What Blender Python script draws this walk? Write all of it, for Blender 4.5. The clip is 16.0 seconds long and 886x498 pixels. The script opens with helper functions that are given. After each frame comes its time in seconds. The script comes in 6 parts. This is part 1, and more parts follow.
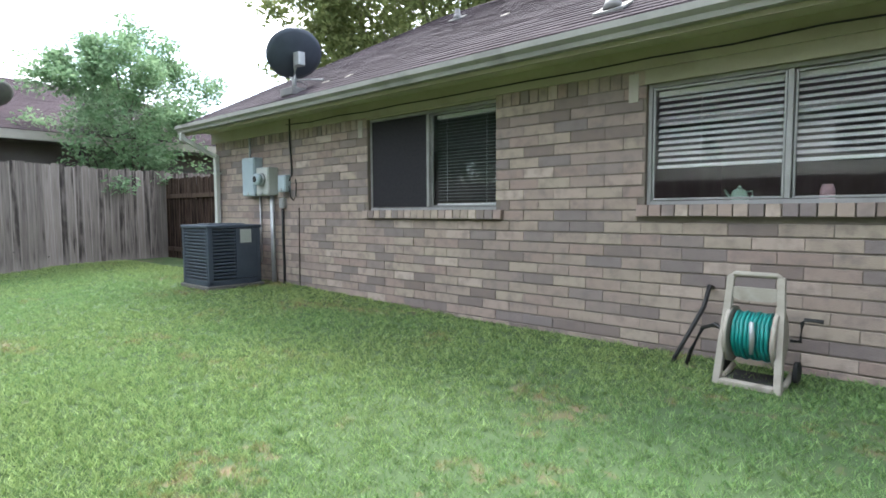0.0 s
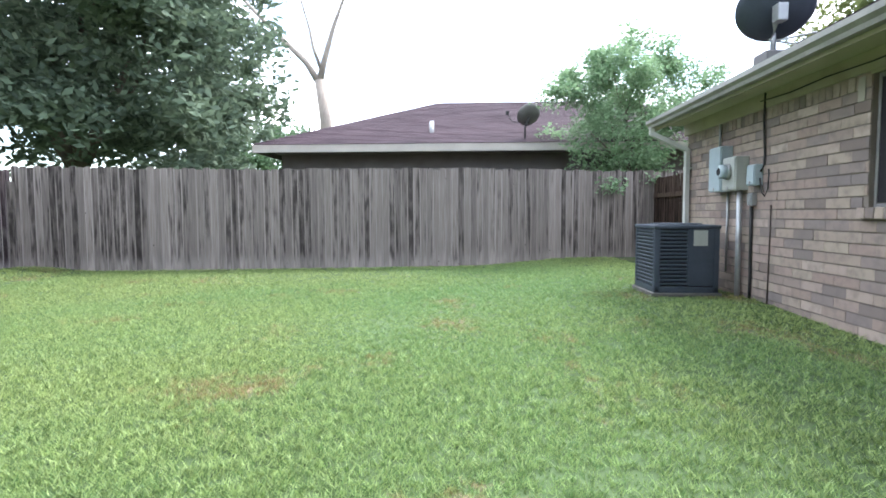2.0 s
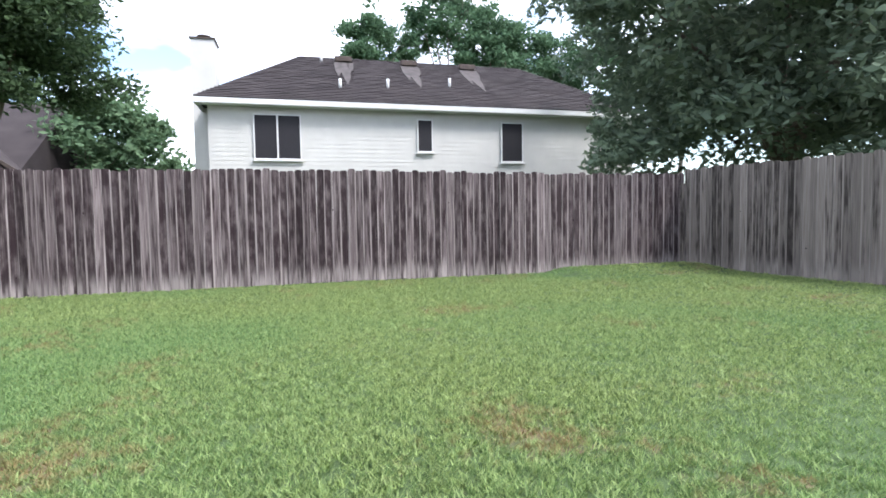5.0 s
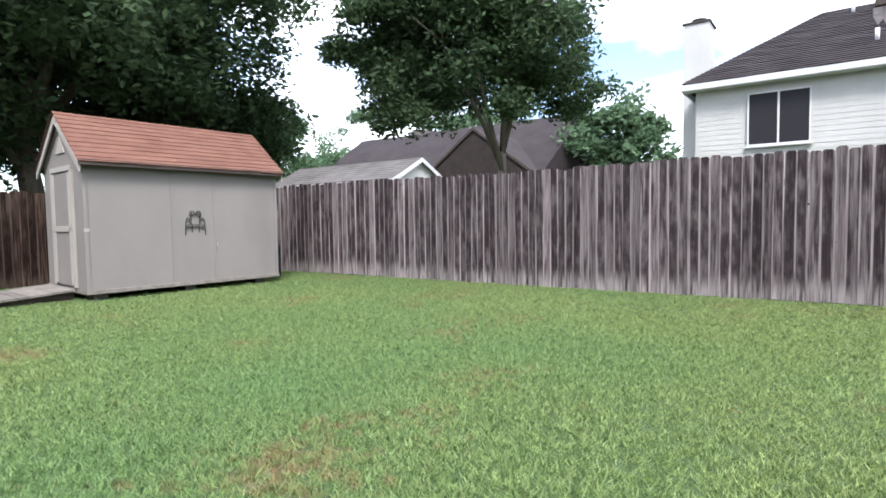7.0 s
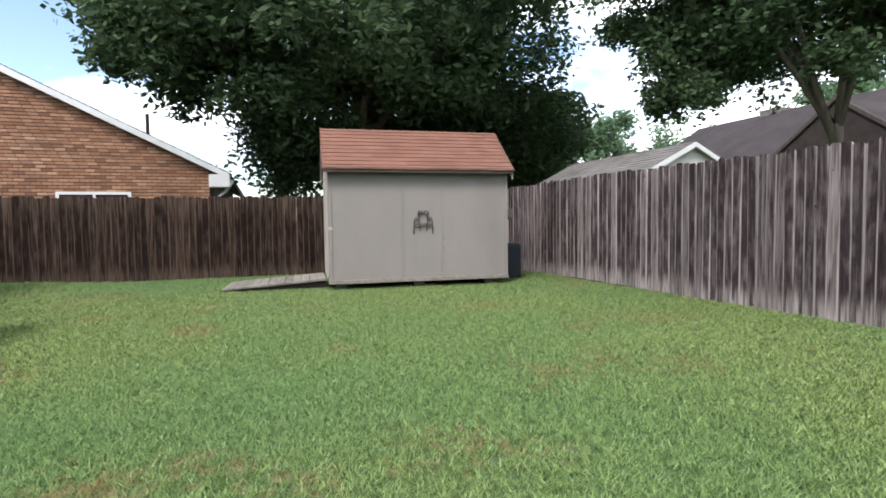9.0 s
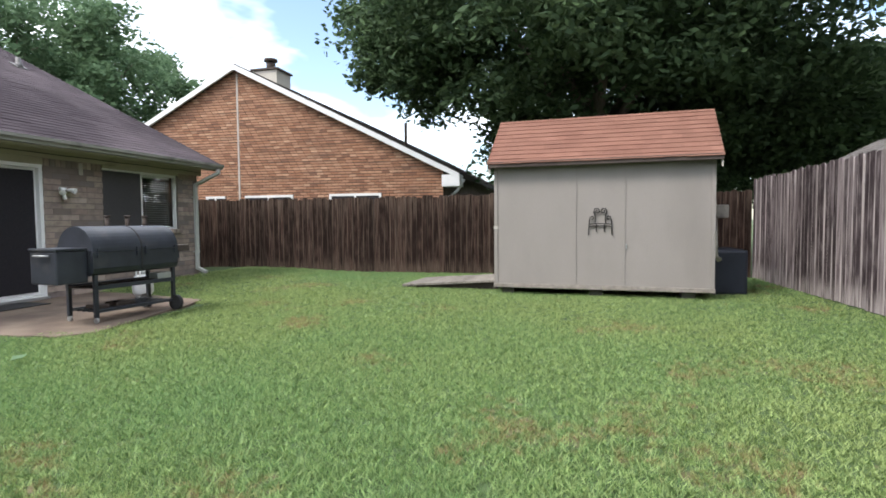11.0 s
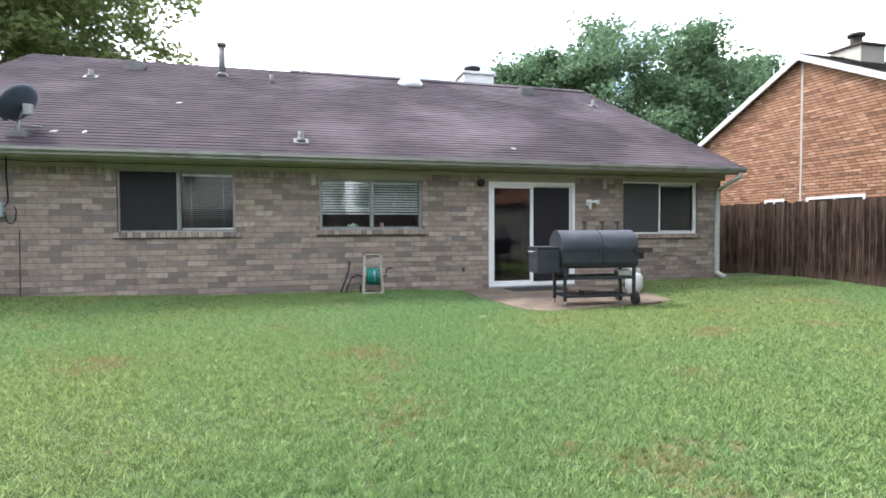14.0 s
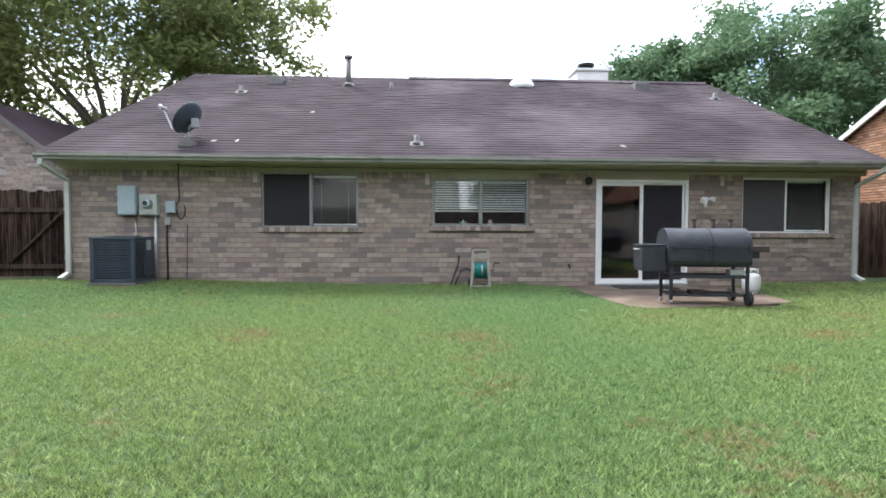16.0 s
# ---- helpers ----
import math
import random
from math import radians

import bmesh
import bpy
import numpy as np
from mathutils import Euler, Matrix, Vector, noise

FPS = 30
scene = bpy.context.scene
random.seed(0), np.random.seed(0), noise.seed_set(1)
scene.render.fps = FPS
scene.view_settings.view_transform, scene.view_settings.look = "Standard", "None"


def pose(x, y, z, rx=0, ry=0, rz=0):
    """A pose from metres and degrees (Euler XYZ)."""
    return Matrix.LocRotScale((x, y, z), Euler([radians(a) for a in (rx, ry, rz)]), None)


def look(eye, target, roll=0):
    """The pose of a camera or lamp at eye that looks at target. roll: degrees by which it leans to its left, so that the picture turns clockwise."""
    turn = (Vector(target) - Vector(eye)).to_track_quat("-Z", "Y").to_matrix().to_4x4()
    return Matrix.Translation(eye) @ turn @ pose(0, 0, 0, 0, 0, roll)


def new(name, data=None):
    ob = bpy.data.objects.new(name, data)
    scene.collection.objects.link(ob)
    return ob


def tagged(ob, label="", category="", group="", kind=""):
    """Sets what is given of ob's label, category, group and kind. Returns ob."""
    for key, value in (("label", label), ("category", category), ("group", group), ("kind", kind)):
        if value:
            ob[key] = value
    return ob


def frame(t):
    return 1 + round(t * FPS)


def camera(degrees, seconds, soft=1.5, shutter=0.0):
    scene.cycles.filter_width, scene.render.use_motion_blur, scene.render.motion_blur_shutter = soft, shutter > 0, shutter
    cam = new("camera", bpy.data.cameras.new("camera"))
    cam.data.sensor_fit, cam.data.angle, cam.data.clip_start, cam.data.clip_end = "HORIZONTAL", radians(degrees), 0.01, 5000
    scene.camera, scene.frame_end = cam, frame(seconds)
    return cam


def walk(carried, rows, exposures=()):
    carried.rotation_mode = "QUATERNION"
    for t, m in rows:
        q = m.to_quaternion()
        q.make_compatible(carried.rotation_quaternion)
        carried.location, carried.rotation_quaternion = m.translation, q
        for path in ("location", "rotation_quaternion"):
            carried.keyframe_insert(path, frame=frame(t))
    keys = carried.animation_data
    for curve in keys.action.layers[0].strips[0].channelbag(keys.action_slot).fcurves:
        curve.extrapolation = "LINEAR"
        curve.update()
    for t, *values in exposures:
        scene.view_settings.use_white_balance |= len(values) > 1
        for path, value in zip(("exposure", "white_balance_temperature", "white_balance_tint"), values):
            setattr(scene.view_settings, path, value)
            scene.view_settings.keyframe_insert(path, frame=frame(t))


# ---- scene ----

def eye(x, y, z, yaw, pitch, roll):
    """Camera pose from heading, pitch and roll in degrees."""
    a, b = radians(yaw), radians(pitch)
    return look((x, y, z), (x + math.cos(a) * math.cos(b), y + math.sin(a) * math.cos(b), z + math.sin(b)), -roll)


cam = camera(78.0, 16.0, soft=1.7)
walk(cam, [
    (0, eye(8.848, -4.330, 1.152, 131.01, -4.00, 0.28)),
    (0.5, eye(8.920, -4.219, 1.148, 146.10, -4.03, 0.40)),
    (1, eye(8.858, -3.964, 1.135, 157.51, -3.96, 0.41)),
    (1.5, eye(8.737, -3.656, 1.118, 170.20, -3.85, 0.37)),
    (2, eye(8.484, -3.203, 1.121, 182.74, -3.69, 0.20)),
    (2.5, eye(8.151, -2.844, 1.096, 196.52, -3.68, 0.04)),
    (3, eye(7.728, -2.269, 1.095, 209.86, -3.59, 0.14)),
    (3.2, eye(7.560, -2.160, 1.100, 215.60, -3.55, 0.20)),
    (5.5, eye(5.885, -2.057, 1.145, 267.81, -3.18, 0.99)),
    (6, eye(5.615, -2.355, 1.161, 282.44, -3.09, 0.95)),
    (6.5, eye(5.417, -2.865, 1.150, 294.29, -3.08, 0.81)),
    (7, eye(5.296, -3.344, 1.155, 305.57, -3.05, 0.80)),
    (7.5, eye(5.151, -3.826, 1.142, 316.93, -2.95, 0.85)),
    (8, eye(4.879, -4.491, 1.163, 325.68, -2.87, 0.77)),
    (8.5, eye(4.756, -5.123, 1.164, 333.75, -2.87, 0.77)),
    (10.8, eye(5.315, -8.069, 1.158, 370.52, -2.83, 0.48)),
    (11, eye(5.450, -8.241, 1.180, 373.95, -2.87, 0.47)),
    (11.5, eye(5.697, -8.581, 1.200, 385.32, -2.84, 0.45)),
    (12, eye(6.127, -9.031, 1.177, 399.63, -2.73, 0.51)),
    (12.5, eye(6.369, -9.314, 1.157, 410.33, -2.45, 0.49)),
    (13, eye(6.450, -9.469, 1.146, 422.23, -2.31, 0.54)),
    (13.5, eye(6.543, -9.874, 1.151, 429.70, -2.09, 0.42)),
    (14, eye(6.718, -10.224, 1.164, 434.63, -1.93, 0.32)),
    (14.5, eye(6.699, -10.472, 1.149, 439.27, -1.63, 0.25)),
    (15, eye(6.771, -10.701, 1.146, 442.66, -1.65, 0.10)),
    (15.5, eye(6.764, -10.756, 1.146, 445.06, -1.92, -0.00)),
    (16, eye(6.759, -10.740, 1.140, 446.53, -2.13, -0.16)),
], exposures=[(0, 2.5, 6400, 8), (1, 2.65, 6350, 10), (2, 2.6, 6250, 11), (3.2, 2.35, 6250, 11), (5.5, 1.95, 6250, 13), (7.5, 1.85, 6250, 13), (8.5, 1.6, 6550, 11), (11, 1.77, 6600, 10), (12.5, 2.17, 6450, 10), (14, 2.25, 6450, 10), (16, 2.1, 6500, 10)])

# ---- light ----
world = bpy.data.worlds.new("sky")
scene.world = world
world.use_nodes = True
wn, wl = world.node_tree.nodes, world.node_tree.links
wn.clear()
w_out, w_bg = wn.new("ShaderNodeOutputWorld"), wn.new("ShaderNodeBackground")
w_sky, w_noise, w_ramp, w_mix = wn.new("ShaderNodeTexSky"), wn.new("ShaderNodeTexNoise"), wn.new("ShaderNodeValToRGB"), wn.new("ShaderNodeMix")
w_sky.sky_type, w_sky.sun_disc = "NISHITA", False
w_sky.sun_elevation, w_sky.sun_rotation = radians(53), radians(315)
w_noise.inputs["Scale"].default_value, w_noise.inputs["Detail"].default_value = 2.2, 5
w_co, w_map = wn.new("ShaderNodeTexCoord"), wn.new("ShaderNodeMapping")
w_map.inputs["Scale"].default_value = (1, 1, 2.2)
w_map.inputs["Location"].default_value = (0.3, 0.9, 0.2)
wl.new(w_co.outputs["Generated"], w_map.inputs["Vector"])
wl.new(w_map.outputs["Vector"], w_noise.inputs["Vector"])
w_ramp.color_ramp.elements[0].position, w_ramp.color_ramp.elements[1].position = 0.40, 0.56
wl.new(w_noise.outputs["Fac"], w_ramp.inputs["Fac"])
w_mix.data_type = "RGBA"
w_mix.inputs["B"].default_value = (10.2, 10.7, 11.7, 1)      # thin bright overcast
wl.new(w_ramp.outputs["Color"], w_mix.inputs["Factor"])
w_dim = wn.new("ShaderNodeVectorMath")
w_dim.operation = "SCALE"
w_dim.inputs["Scale"].default_value = 1.0
wl.new(w_sky.outputs["Color"], w_dim.inputs[0])
wl.new(w_dim.outputs[0], w_mix.inputs["A"])
wl.new(w_mix.outputs["Result"], w_bg.inputs["Color"])
w_bg.inputs["Strength"].default_value = 0.10
wl.new(w_bg.outputs["Background"], w_out.inputs["Surface"])

sun = new("sun", bpy.data.lights.new("sun", "SUN"))
sun.data.energy, sun.data.angle, sun.data.color = 1.5, radians(16), (1.0, 0.98, 0.95)
sun.matrix_world = look((0, 0, 20), (0.42, -0.42, 20 - 0.80))

# ---- materials ----
def nodes_of(name):
    m = bpy.data.materials.new(name)
    m.use_nodes = True
    return m, m.node_tree.nodes, m.node_tree.links, m.node_tree.nodes["Principled BSDF"]


def mat(name, a, b, scale=4.0, rough=0.8, bump=0.15, fine=60.0, metal=0.0, stretch=(1, 1, 1), vary="", amount=0.25, spec=0.4, third=None, third_scale=0.6, third_at=(0.5, 0.65)):
    """Two colours mixed by noise at two scales, fine relief, and a brightness that differs from piece to piece."""
    m, n, l, p = nodes_of(name)
    co, mp = n.new("ShaderNodeTexCoord"), n.new("ShaderNodeMapping")
    mp.inputs["Scale"].default_value = stretch
    info = n.new("ShaderNodeObjectInfo")
    if vary == "object":
        off = n.new("ShaderNodeVectorMath")
        off.operation = "MULTIPLY_ADD"
        off.inputs[1].default_value = (1, 1, 1)
        mul = n.new("ShaderNodeMath")
        mul.operation, mul.inputs[1].default_value = "MULTIPLY", 37.0
        l.new(info.outputs["Random"], mul.inputs[0])
        l.new(co.outputs["Object"], off.inputs[0])
        l.new(mul.outputs[0], off.inputs[2])
        l.new(off.outputs[0], mp.inputs["Vector"])
    else:
        l.new(co.outputs["Object"], mp.inputs["Vector"])
    n1, n2 = n.new("ShaderNodeTexNoise"), n.new("ShaderNodeTexNoise")
    n1.inputs["Scale"].default_value, n1.inputs["Detail"].default_value = scale, 4
    n2.inputs["Scale"].default_value, n2.inputs["Detail"].default_value = fine, 3
    for q in (n1, n2):
        l.new(mp.outputs["Vector"], q.inputs["Vector"])
    add = n.new("ShaderNodeMath")
    add.operation, add.inputs[1].default_value = "MULTIPLY_ADD", 0.35
    l.new(n2.outputs["Fac"], add.inputs[0])
    l.new(n1.outputs["Fac"], add.inputs[2])
    r = n.new("ShaderNodeMapRange")
    r.inputs["From Min"].default_value, r.inputs["From Max"].default_value = 0.42, 0.92
    l.new(add.outputs[0], r.inputs["Value"])
    mix = n.new("ShaderNodeMix")
    mix.data_type = "RGBA"
    mix.inputs["A"].default_value, mix.inputs["B"].default_value = (*a, 1), (*b, 1)
    l.new(r.outputs[0], mix.inputs["Factor"])
    col = mix.outputs["Result"]
    if third:
        n3, r3, m3 = n.new("ShaderNodeTexNoise"), n.new("ShaderNodeMapRange"), n.new("ShaderNodeMix")
        n3.inputs["Scale"].default_value, n3.inputs["Detail"].default_value = third_scale, 5
        l.new(mp.outputs["Vector"], n3.inputs["Vector"])
        r3.inputs["From Min"].default_value, r3.inputs["From Max"].default_value = third_at
        l.new(n3.outputs["Fac"], r3.inputs["Value"])
        m3.data_type = "RGBA"
        m3.inputs["B"].default_value = (*third, 1)
        l.new(r3.outputs[0], m3.inputs["Factor"])
        l.new(col, m3.inputs["A"])
        col = m3.outputs["Result"]
    if vary:
        hsv, rr = n.new("ShaderNodeHueSaturation"), n.new("ShaderNodeMapRange")
        rr.inputs["To Min"].default_value, rr.inputs["To Max"].default_value = 1 - amount, 1 + amount
        if vary == "object":
            l.new(info.outputs["Random"], rr.inputs["Value"])
        else:
            geo = n.new("ShaderNodeNewGeometry")
            l.new(geo.outputs["Random Per Island"], rr.inputs["Value"])
        l.new(rr.outputs[0], hsv.inputs["Value"])
        l.new(col, hsv.inputs["Color"])
        col = hsv.outputs["Color"]
    l.new(col, p.inputs["Base Color"])
    p.inputs["Roughness"].default_value, p.inputs["Metallic"].default_value = rough, metal
    p.inputs["Specular IOR Level"].default_value = spec
    if bump:
        bp = n.new("ShaderNodeBump")
        bp.inputs["Strength"].default_value, bp.inputs["Distance"].default_value = bump, 0.01
        l.new(n2.outputs["Fac"], bp.inputs["Height"])
        l.new(bp.outputs["Normal"], p.inputs["Normal"])
    return m


def brick_mat(name, vary):
    """Brown, grey and buff bricks: each picks its own colour, with sooty smears."""
    m, n, l, p = nodes_of(name)
    co, info, geo = n.new("ShaderNodeTexCoord"), n.new("ShaderNodeObjectInfo"), n.new("ShaderNodeNewGeometry")
    ramp = n.new("ShaderNodeValToRGB")
    el = ramp.color_ramp.elements
    el[0].position, el[0].color = 0.0, (0.185, 0.143, 0.122, 1)
    el[1].position, el[1].color = 1.0, (0.41, 0.335, 0.28, 1)
    for at, c in ((0.16, (0.19, 0.160, 0.152, 1)), (0.34, (0.28, 0.22, 0.187, 1)), (0.55, (0.335, 0.278, 0.222, 1)), (0.78, (0.268, 0.200, 0.172, 1))):
        el.new(at).color = c
    l.new(info.outputs["Random"] if vary == "object" else geo.outputs["Random Per Island"], ramp.inputs["Fac"])
    n1, n2, mx = n.new("ShaderNodeTexNoise"), n.new("ShaderNodeTexNoise"), n.new("ShaderNodeMix")
    n1.inputs["Scale"].default_value, n1.inputs["Detail"].default_value = 9, 5
    n2.inputs["Scale"].default_value, n2.inputs["Detail"].default_value = 90, 3
    off = n.new("ShaderNodeVectorMath")
    off.operation = "ADD"
    l.new(co.outputs["Object"], off.inputs[0])
    if vary == "object":
        l.new(info.outputs["Location"], off.inputs[1])
    for q in (n1, n2):
        l.new(off.outputs[0], q.inputs["Vector"])
    rg = n.new("ShaderNodeMapRange")
    rg.inputs["From Min"].default_value, rg.inputs["From Max"].default_value = 0.46, 0.75
    rg.inputs["To Max"].default_value = 0.75
    l.new(n1.outputs["Fac"], rg.inputs["Value"])
    mx.data_type = "RGBA"
    mx.inputs["B"].default_value = (0.15, 0.122, 0.115, 1)
    l.new(rg.outputs[0], mx.inputs["Factor"])
    l.new(ramp.outputs["Color"], mx.inputs["A"])
    l.new(mx.outputs["Result"], p.inputs["Base Color"])
    p.inputs["Roughness"].default_value = 0.9
    bp = n.new("ShaderNodeBump")
    bp.inputs["Strength"].default_value, bp.inputs["Distance"].default_value = 0.4, 0.008
    l.new(n2.outputs["Fac"], bp.inputs["Height"])
    l.new(bp.outputs["Normal"], p.inputs["Normal"])
    return m


def leaf_mat(name, a, b, through_it=0.35):
    m, n, l, p = nodes_of(name)
    geo, mix = n.new("ShaderNodeNewGeometry"), n.new("ShaderNodeMix")
    mix.data_type = "RGBA"
    mix.inputs["A"].default_value, mix.inputs["B"].default_value = (*a, 1), (*b, 1)
    l.new(geo.outputs["Random Per Island"], mix.inputs["Factor"])
    l.new(mix.outputs["Result"], p.inputs["Base Color"])
    p.inputs["Roughness"].default_value = 0.7
    p.inputs["Specular IOR Level"].default_value = 0.15
    tr, ms = n.new("ShaderNodeBsdfTranslucent"), n.new("ShaderNodeMixShader")
    ms.inputs["Fac"].default_value = through_it
    l.new(mix.outputs["Result"], tr.inputs["Color"])
    l.new(p.outputs["BSDF"], ms.inputs[1])
    l.new(tr.outputs["BSDF"], ms.inputs[2])
    l.new(ms.outputs["Shader"], n["Material Output"].inputs["Surface"])
    return m


def lawn_mat(name, blades):
    """Green lawn with straw patches; blades differ one by one."""
    m, n, l, p = nodes_of(name)
    co, geo = n.new("ShaderNodeTexCoord"), n.new("ShaderNodeNewGeometry")
    n1, n2, n3 = (n.new("ShaderNodeTexNoise") for _ in range(3))
    for q, sc, d in ((n1, 0.75, 6), (n2, 10.0, 5), (n3, 0.16, 3)):
        q.inputs["Scale"].default_value, q.inputs["Detail"].default_value = sc, d
        l.new(co.outputs["Object"], q.inputs["Vector"])
    g = n.new("ShaderNodeMix")
    g.data_type = "RGBA"
    g.inputs["A"].default_value, g.inputs["B"].default_value = ((0.055, 0.105, 0.026, 1), (0.400, 0.490, 0.190, 1)) if blades else ((0.040, 0.066, 0.024, 1), (0.070, 0.100, 0.038, 1))
    if blades:
        l.new(geo.outputs["Random Per Island"], g.inputs["Factor"])
    else:
        l.new(n2.outputs["Fac"], g.inputs["Factor"])
    g2 = n.new("ShaderNodeMix")
    g2.data_type = "RGBA"
    g2.inputs["B"].default_value = (0.135, 0.260, 0.100, 1) if blades else (0.060, 0.100, 0.042, 1)
    r3 = n.new("ShaderNodeMapRange")
    r3.inputs["From Min"].default_value, r3.inputs["From Max"].default_value, r3.inputs["To Max"].default_value = 0.45, 0.65, 0.6
    l.new(n3.outputs["Fac"], r3.inputs["Value"])
    l.new(r3.outputs[0], g2.inputs["Factor"])
    l.new(g.outputs["Result"], g2.inputs["A"])
    s = n.new("ShaderNodeMath")
    s.operation = "MULTIPLY_ADD"
    s.inputs[1].default_value = 0.55
    l.new(n2.outputs["Fac"], s.inputs[0])
    l.new(n1.outputs["Fac"], s.inputs[2])
    r = n.new("ShaderNodeMapRange")
    r.inputs["From Min"].default_value, r.inputs["From Max"].default_value, r.inputs["To Max"].default_value = 0.88, 1.00, 0.85
    l.new(s.outputs[0], r.inputs["Value"])
    if blades:
        k = n.new("ShaderNodeMath")
        k.operation = "MULTIPLY"
        l.new(r.outputs[0], k.inputs[0])
        kk = n.new("ShaderNodeMapRange")
        kk.inputs["From Min"].default_value, kk.inputs["From Max"].default_value = 0.0, 0.7
        w = n.new("ShaderNodeTexWhiteNoise")
        w.noise_dimensions = "1D"
        l.new(geo.outputs["Random Per Island"], w.inputs["W"])
        l.new(w.outputs["Value"], kk.inputs["Value"])
        l.new(kk.outputs[0], k.inputs[1])
        fac = k.outputs[0]
    else:
        fac = r.outputs[0]
    st = n.new("ShaderNodeMix")
    st.data_type = "RGBA"
    st.inputs["B"].default_value = (0.29, 0.19, 0.095, 1) if blades else (0.16, 0.115, 0.07, 1)
    l.new(fac, st.inputs["Factor"])
    l.new(g2.outputs["Result"], st.inputs["A"])
    col = st.outputs["Result"]
    if blades:
        clump, cr, hsv = n.new("ShaderNodeTexNoise"), n.new("ShaderNodeMapRange"), n.new("ShaderNodeHueSaturation")
        clump.inputs["Scale"].default_value, clump.inputs["Detail"].default_value = 17.0, 4
        l.new(co.outputs["Object"], clump.inputs["Vector"])
        cr.inputs["From Min"].default_value, cr.inputs["From Max"].default_value = 0.36, 0.64
        cr.inputs["To Min"].default_value, cr.inputs["To Max"].default_value = 0.80, 1.20
        l.new(clump.outputs["Fac"], cr.inputs["Value"])
        l.new(cr.outputs[0], hsv.inputs["Value"])
        l.new(col, hsv.inputs["Color"])
        col = hsv.outputs["Color"]
    l.new(col, p.inputs["Base Color"])
    p.inputs["Roughness"].default_value = 0.6 if blades else 0.95
    p.inputs["Specular IOR Level"].default_value = 0.25
    if blades:
        tr, ms = n.new("ShaderNodeBsdfTranslucent"), n.new("ShaderNodeMixShader")
        ms.inputs["Fac"].default_value = 0.35
        l.new(col, tr.inputs["Color"])
        l.new(p.outputs["BSDF"], ms.inputs[1])
        l.new(tr.outputs["BSDF"], ms.inputs[2])
        l.new(ms.outputs["Shader"], n["Material Output"].inputs["Surface"])
    return m


def fence_mat(name, dark, mid, pale, soak, bleach=1.0, crown=0.0):
    """Weathered boards: dark soaked streaks, bleached edges and feet, knots and fine grain; each board differs."""
    m, n, l, p = nodes_of(name)
    co, info = n.new("ShaderNodeTexCoord"), n.new("ShaderNodeObjectInfo")

    def math_(op, a, b=0.0, c=0.0):
        q = n.new("ShaderNodeMath")
        q.operation = op
        for k, v in enumerate((a, b, c)):
            if hasattr(v, "links"):
                l.new(v, q.inputs[k])
            else:
                q.inputs[k].default_value = v
        return q.outputs[0]

    def noise_(stretch, scale, detail):
        mp, q = n.new("ShaderNodeMapping"), n.new("ShaderNodeTexNoise")
        mp.inputs["Scale"].default_value = stretch
        l.new(off.outputs[0], mp.inputs["Vector"])
        l.new(mp.outputs["Vector"], q.inputs["Vector"])
        q.inputs["Scale"].default_value, q.inputs["Detail"].default_value = scale, detail
        return q.outputs["Fac"]

    def ramp_(v, a, b, top=1.0):
        q = n.new("ShaderNodeMapRange")
        q.interpolation_type = "SMOOTHSTEP"
        q.inputs["From Min"].default_value, q.inputs["From Max"].default_value, q.inputs["To Max"].default_value = a, b, top
        l.new(v, q.inputs["Value"])
        return q.outputs[0]

    def mix_(f, a, b):
        q = n.new("ShaderNodeMix")
        q.data_type = "RGBA"
        l.new(f, q.inputs["Factor"])
        for k, v in (("A", a), ("B", b)):
            if hasattr(v, "links"):
                l.new(v, q.inputs[k])
            else:
                q.inputs[k].default_value = (*v, 1)
        return q.outputs["Result"]

    off, sep = n.new("ShaderNodeVectorMath"), n.new("ShaderNodeSeparateXYZ")
    off.operation = "ADD"
    shift = math_("MULTIPLY", info.outputs["Random"], 61.0)
    l.new(co.outputs["Object"], off.inputs[0])
    l.new(shift, off.inputs[1])
    l.new(co.outputs["Object"], sep.inputs["Vector"])
    grain = noise_((60, 60, 2.0), 1.0, 4)
    streak = noise_((24, 24, 1.4), 1.0, 7)
    spot = noise_((9, 9, 3.5), 1.0, 5)
    blotch = noise_((5, 5, 1.1), 1.0, 4)
    own = math_("FRACT", math_("MULTIPLY", info.outputs["Random"], 17.0))
    wet = math_("ADD", math_("MULTIPLY_ADD", own, 0.42, streak), math_("MULTIPLY", blotch, 0.6))
    base = mix_(ramp_(grain, 0.35, 0.7), mid, tuple(0.5 * (a + b) for a, b in zip(mid, pale)))
    col = mix_(math_("MULTIPLY", ramp_(wet, 1.38 - soak, 1.68 - soak, 0.95), math_("MULTIPLY_ADD", ramp_(spot, 0.30, 0.60), 0.5, 0.5)), base, mix_(ramp_(grain, 0.4, 0.75), dark, tuple(0.28 * a for a in mid)))
    edge = ramp_(math_("ABSOLUTE", sep.outputs["X"]), 0.050, 0.060)
    foot = math_("SUBTRACT", 1.0, ramp_(math_("MULTIPLY_ADD", blotch, 0.5, sep.outputs["Z"]), 0.28, 0.62))
    weather = math_("MAXIMUM", math_("MULTIPLY", edge, ramp_(blotch, 0.3, 0.6)), math_("MULTIPLY", foot, ramp_(streak, 0.35, 0.6)))
    if crown:
        head = math_("MULTIPLY", ramp_(math_("MULTIPLY_ADD", blotch, 1.6, sep.outputs["Z"]), 1.95, 2.6), ramp_(streak, 0.42, 0.62))
        col = mix_(math_("MULTIPLY", head, crown), col, pale)
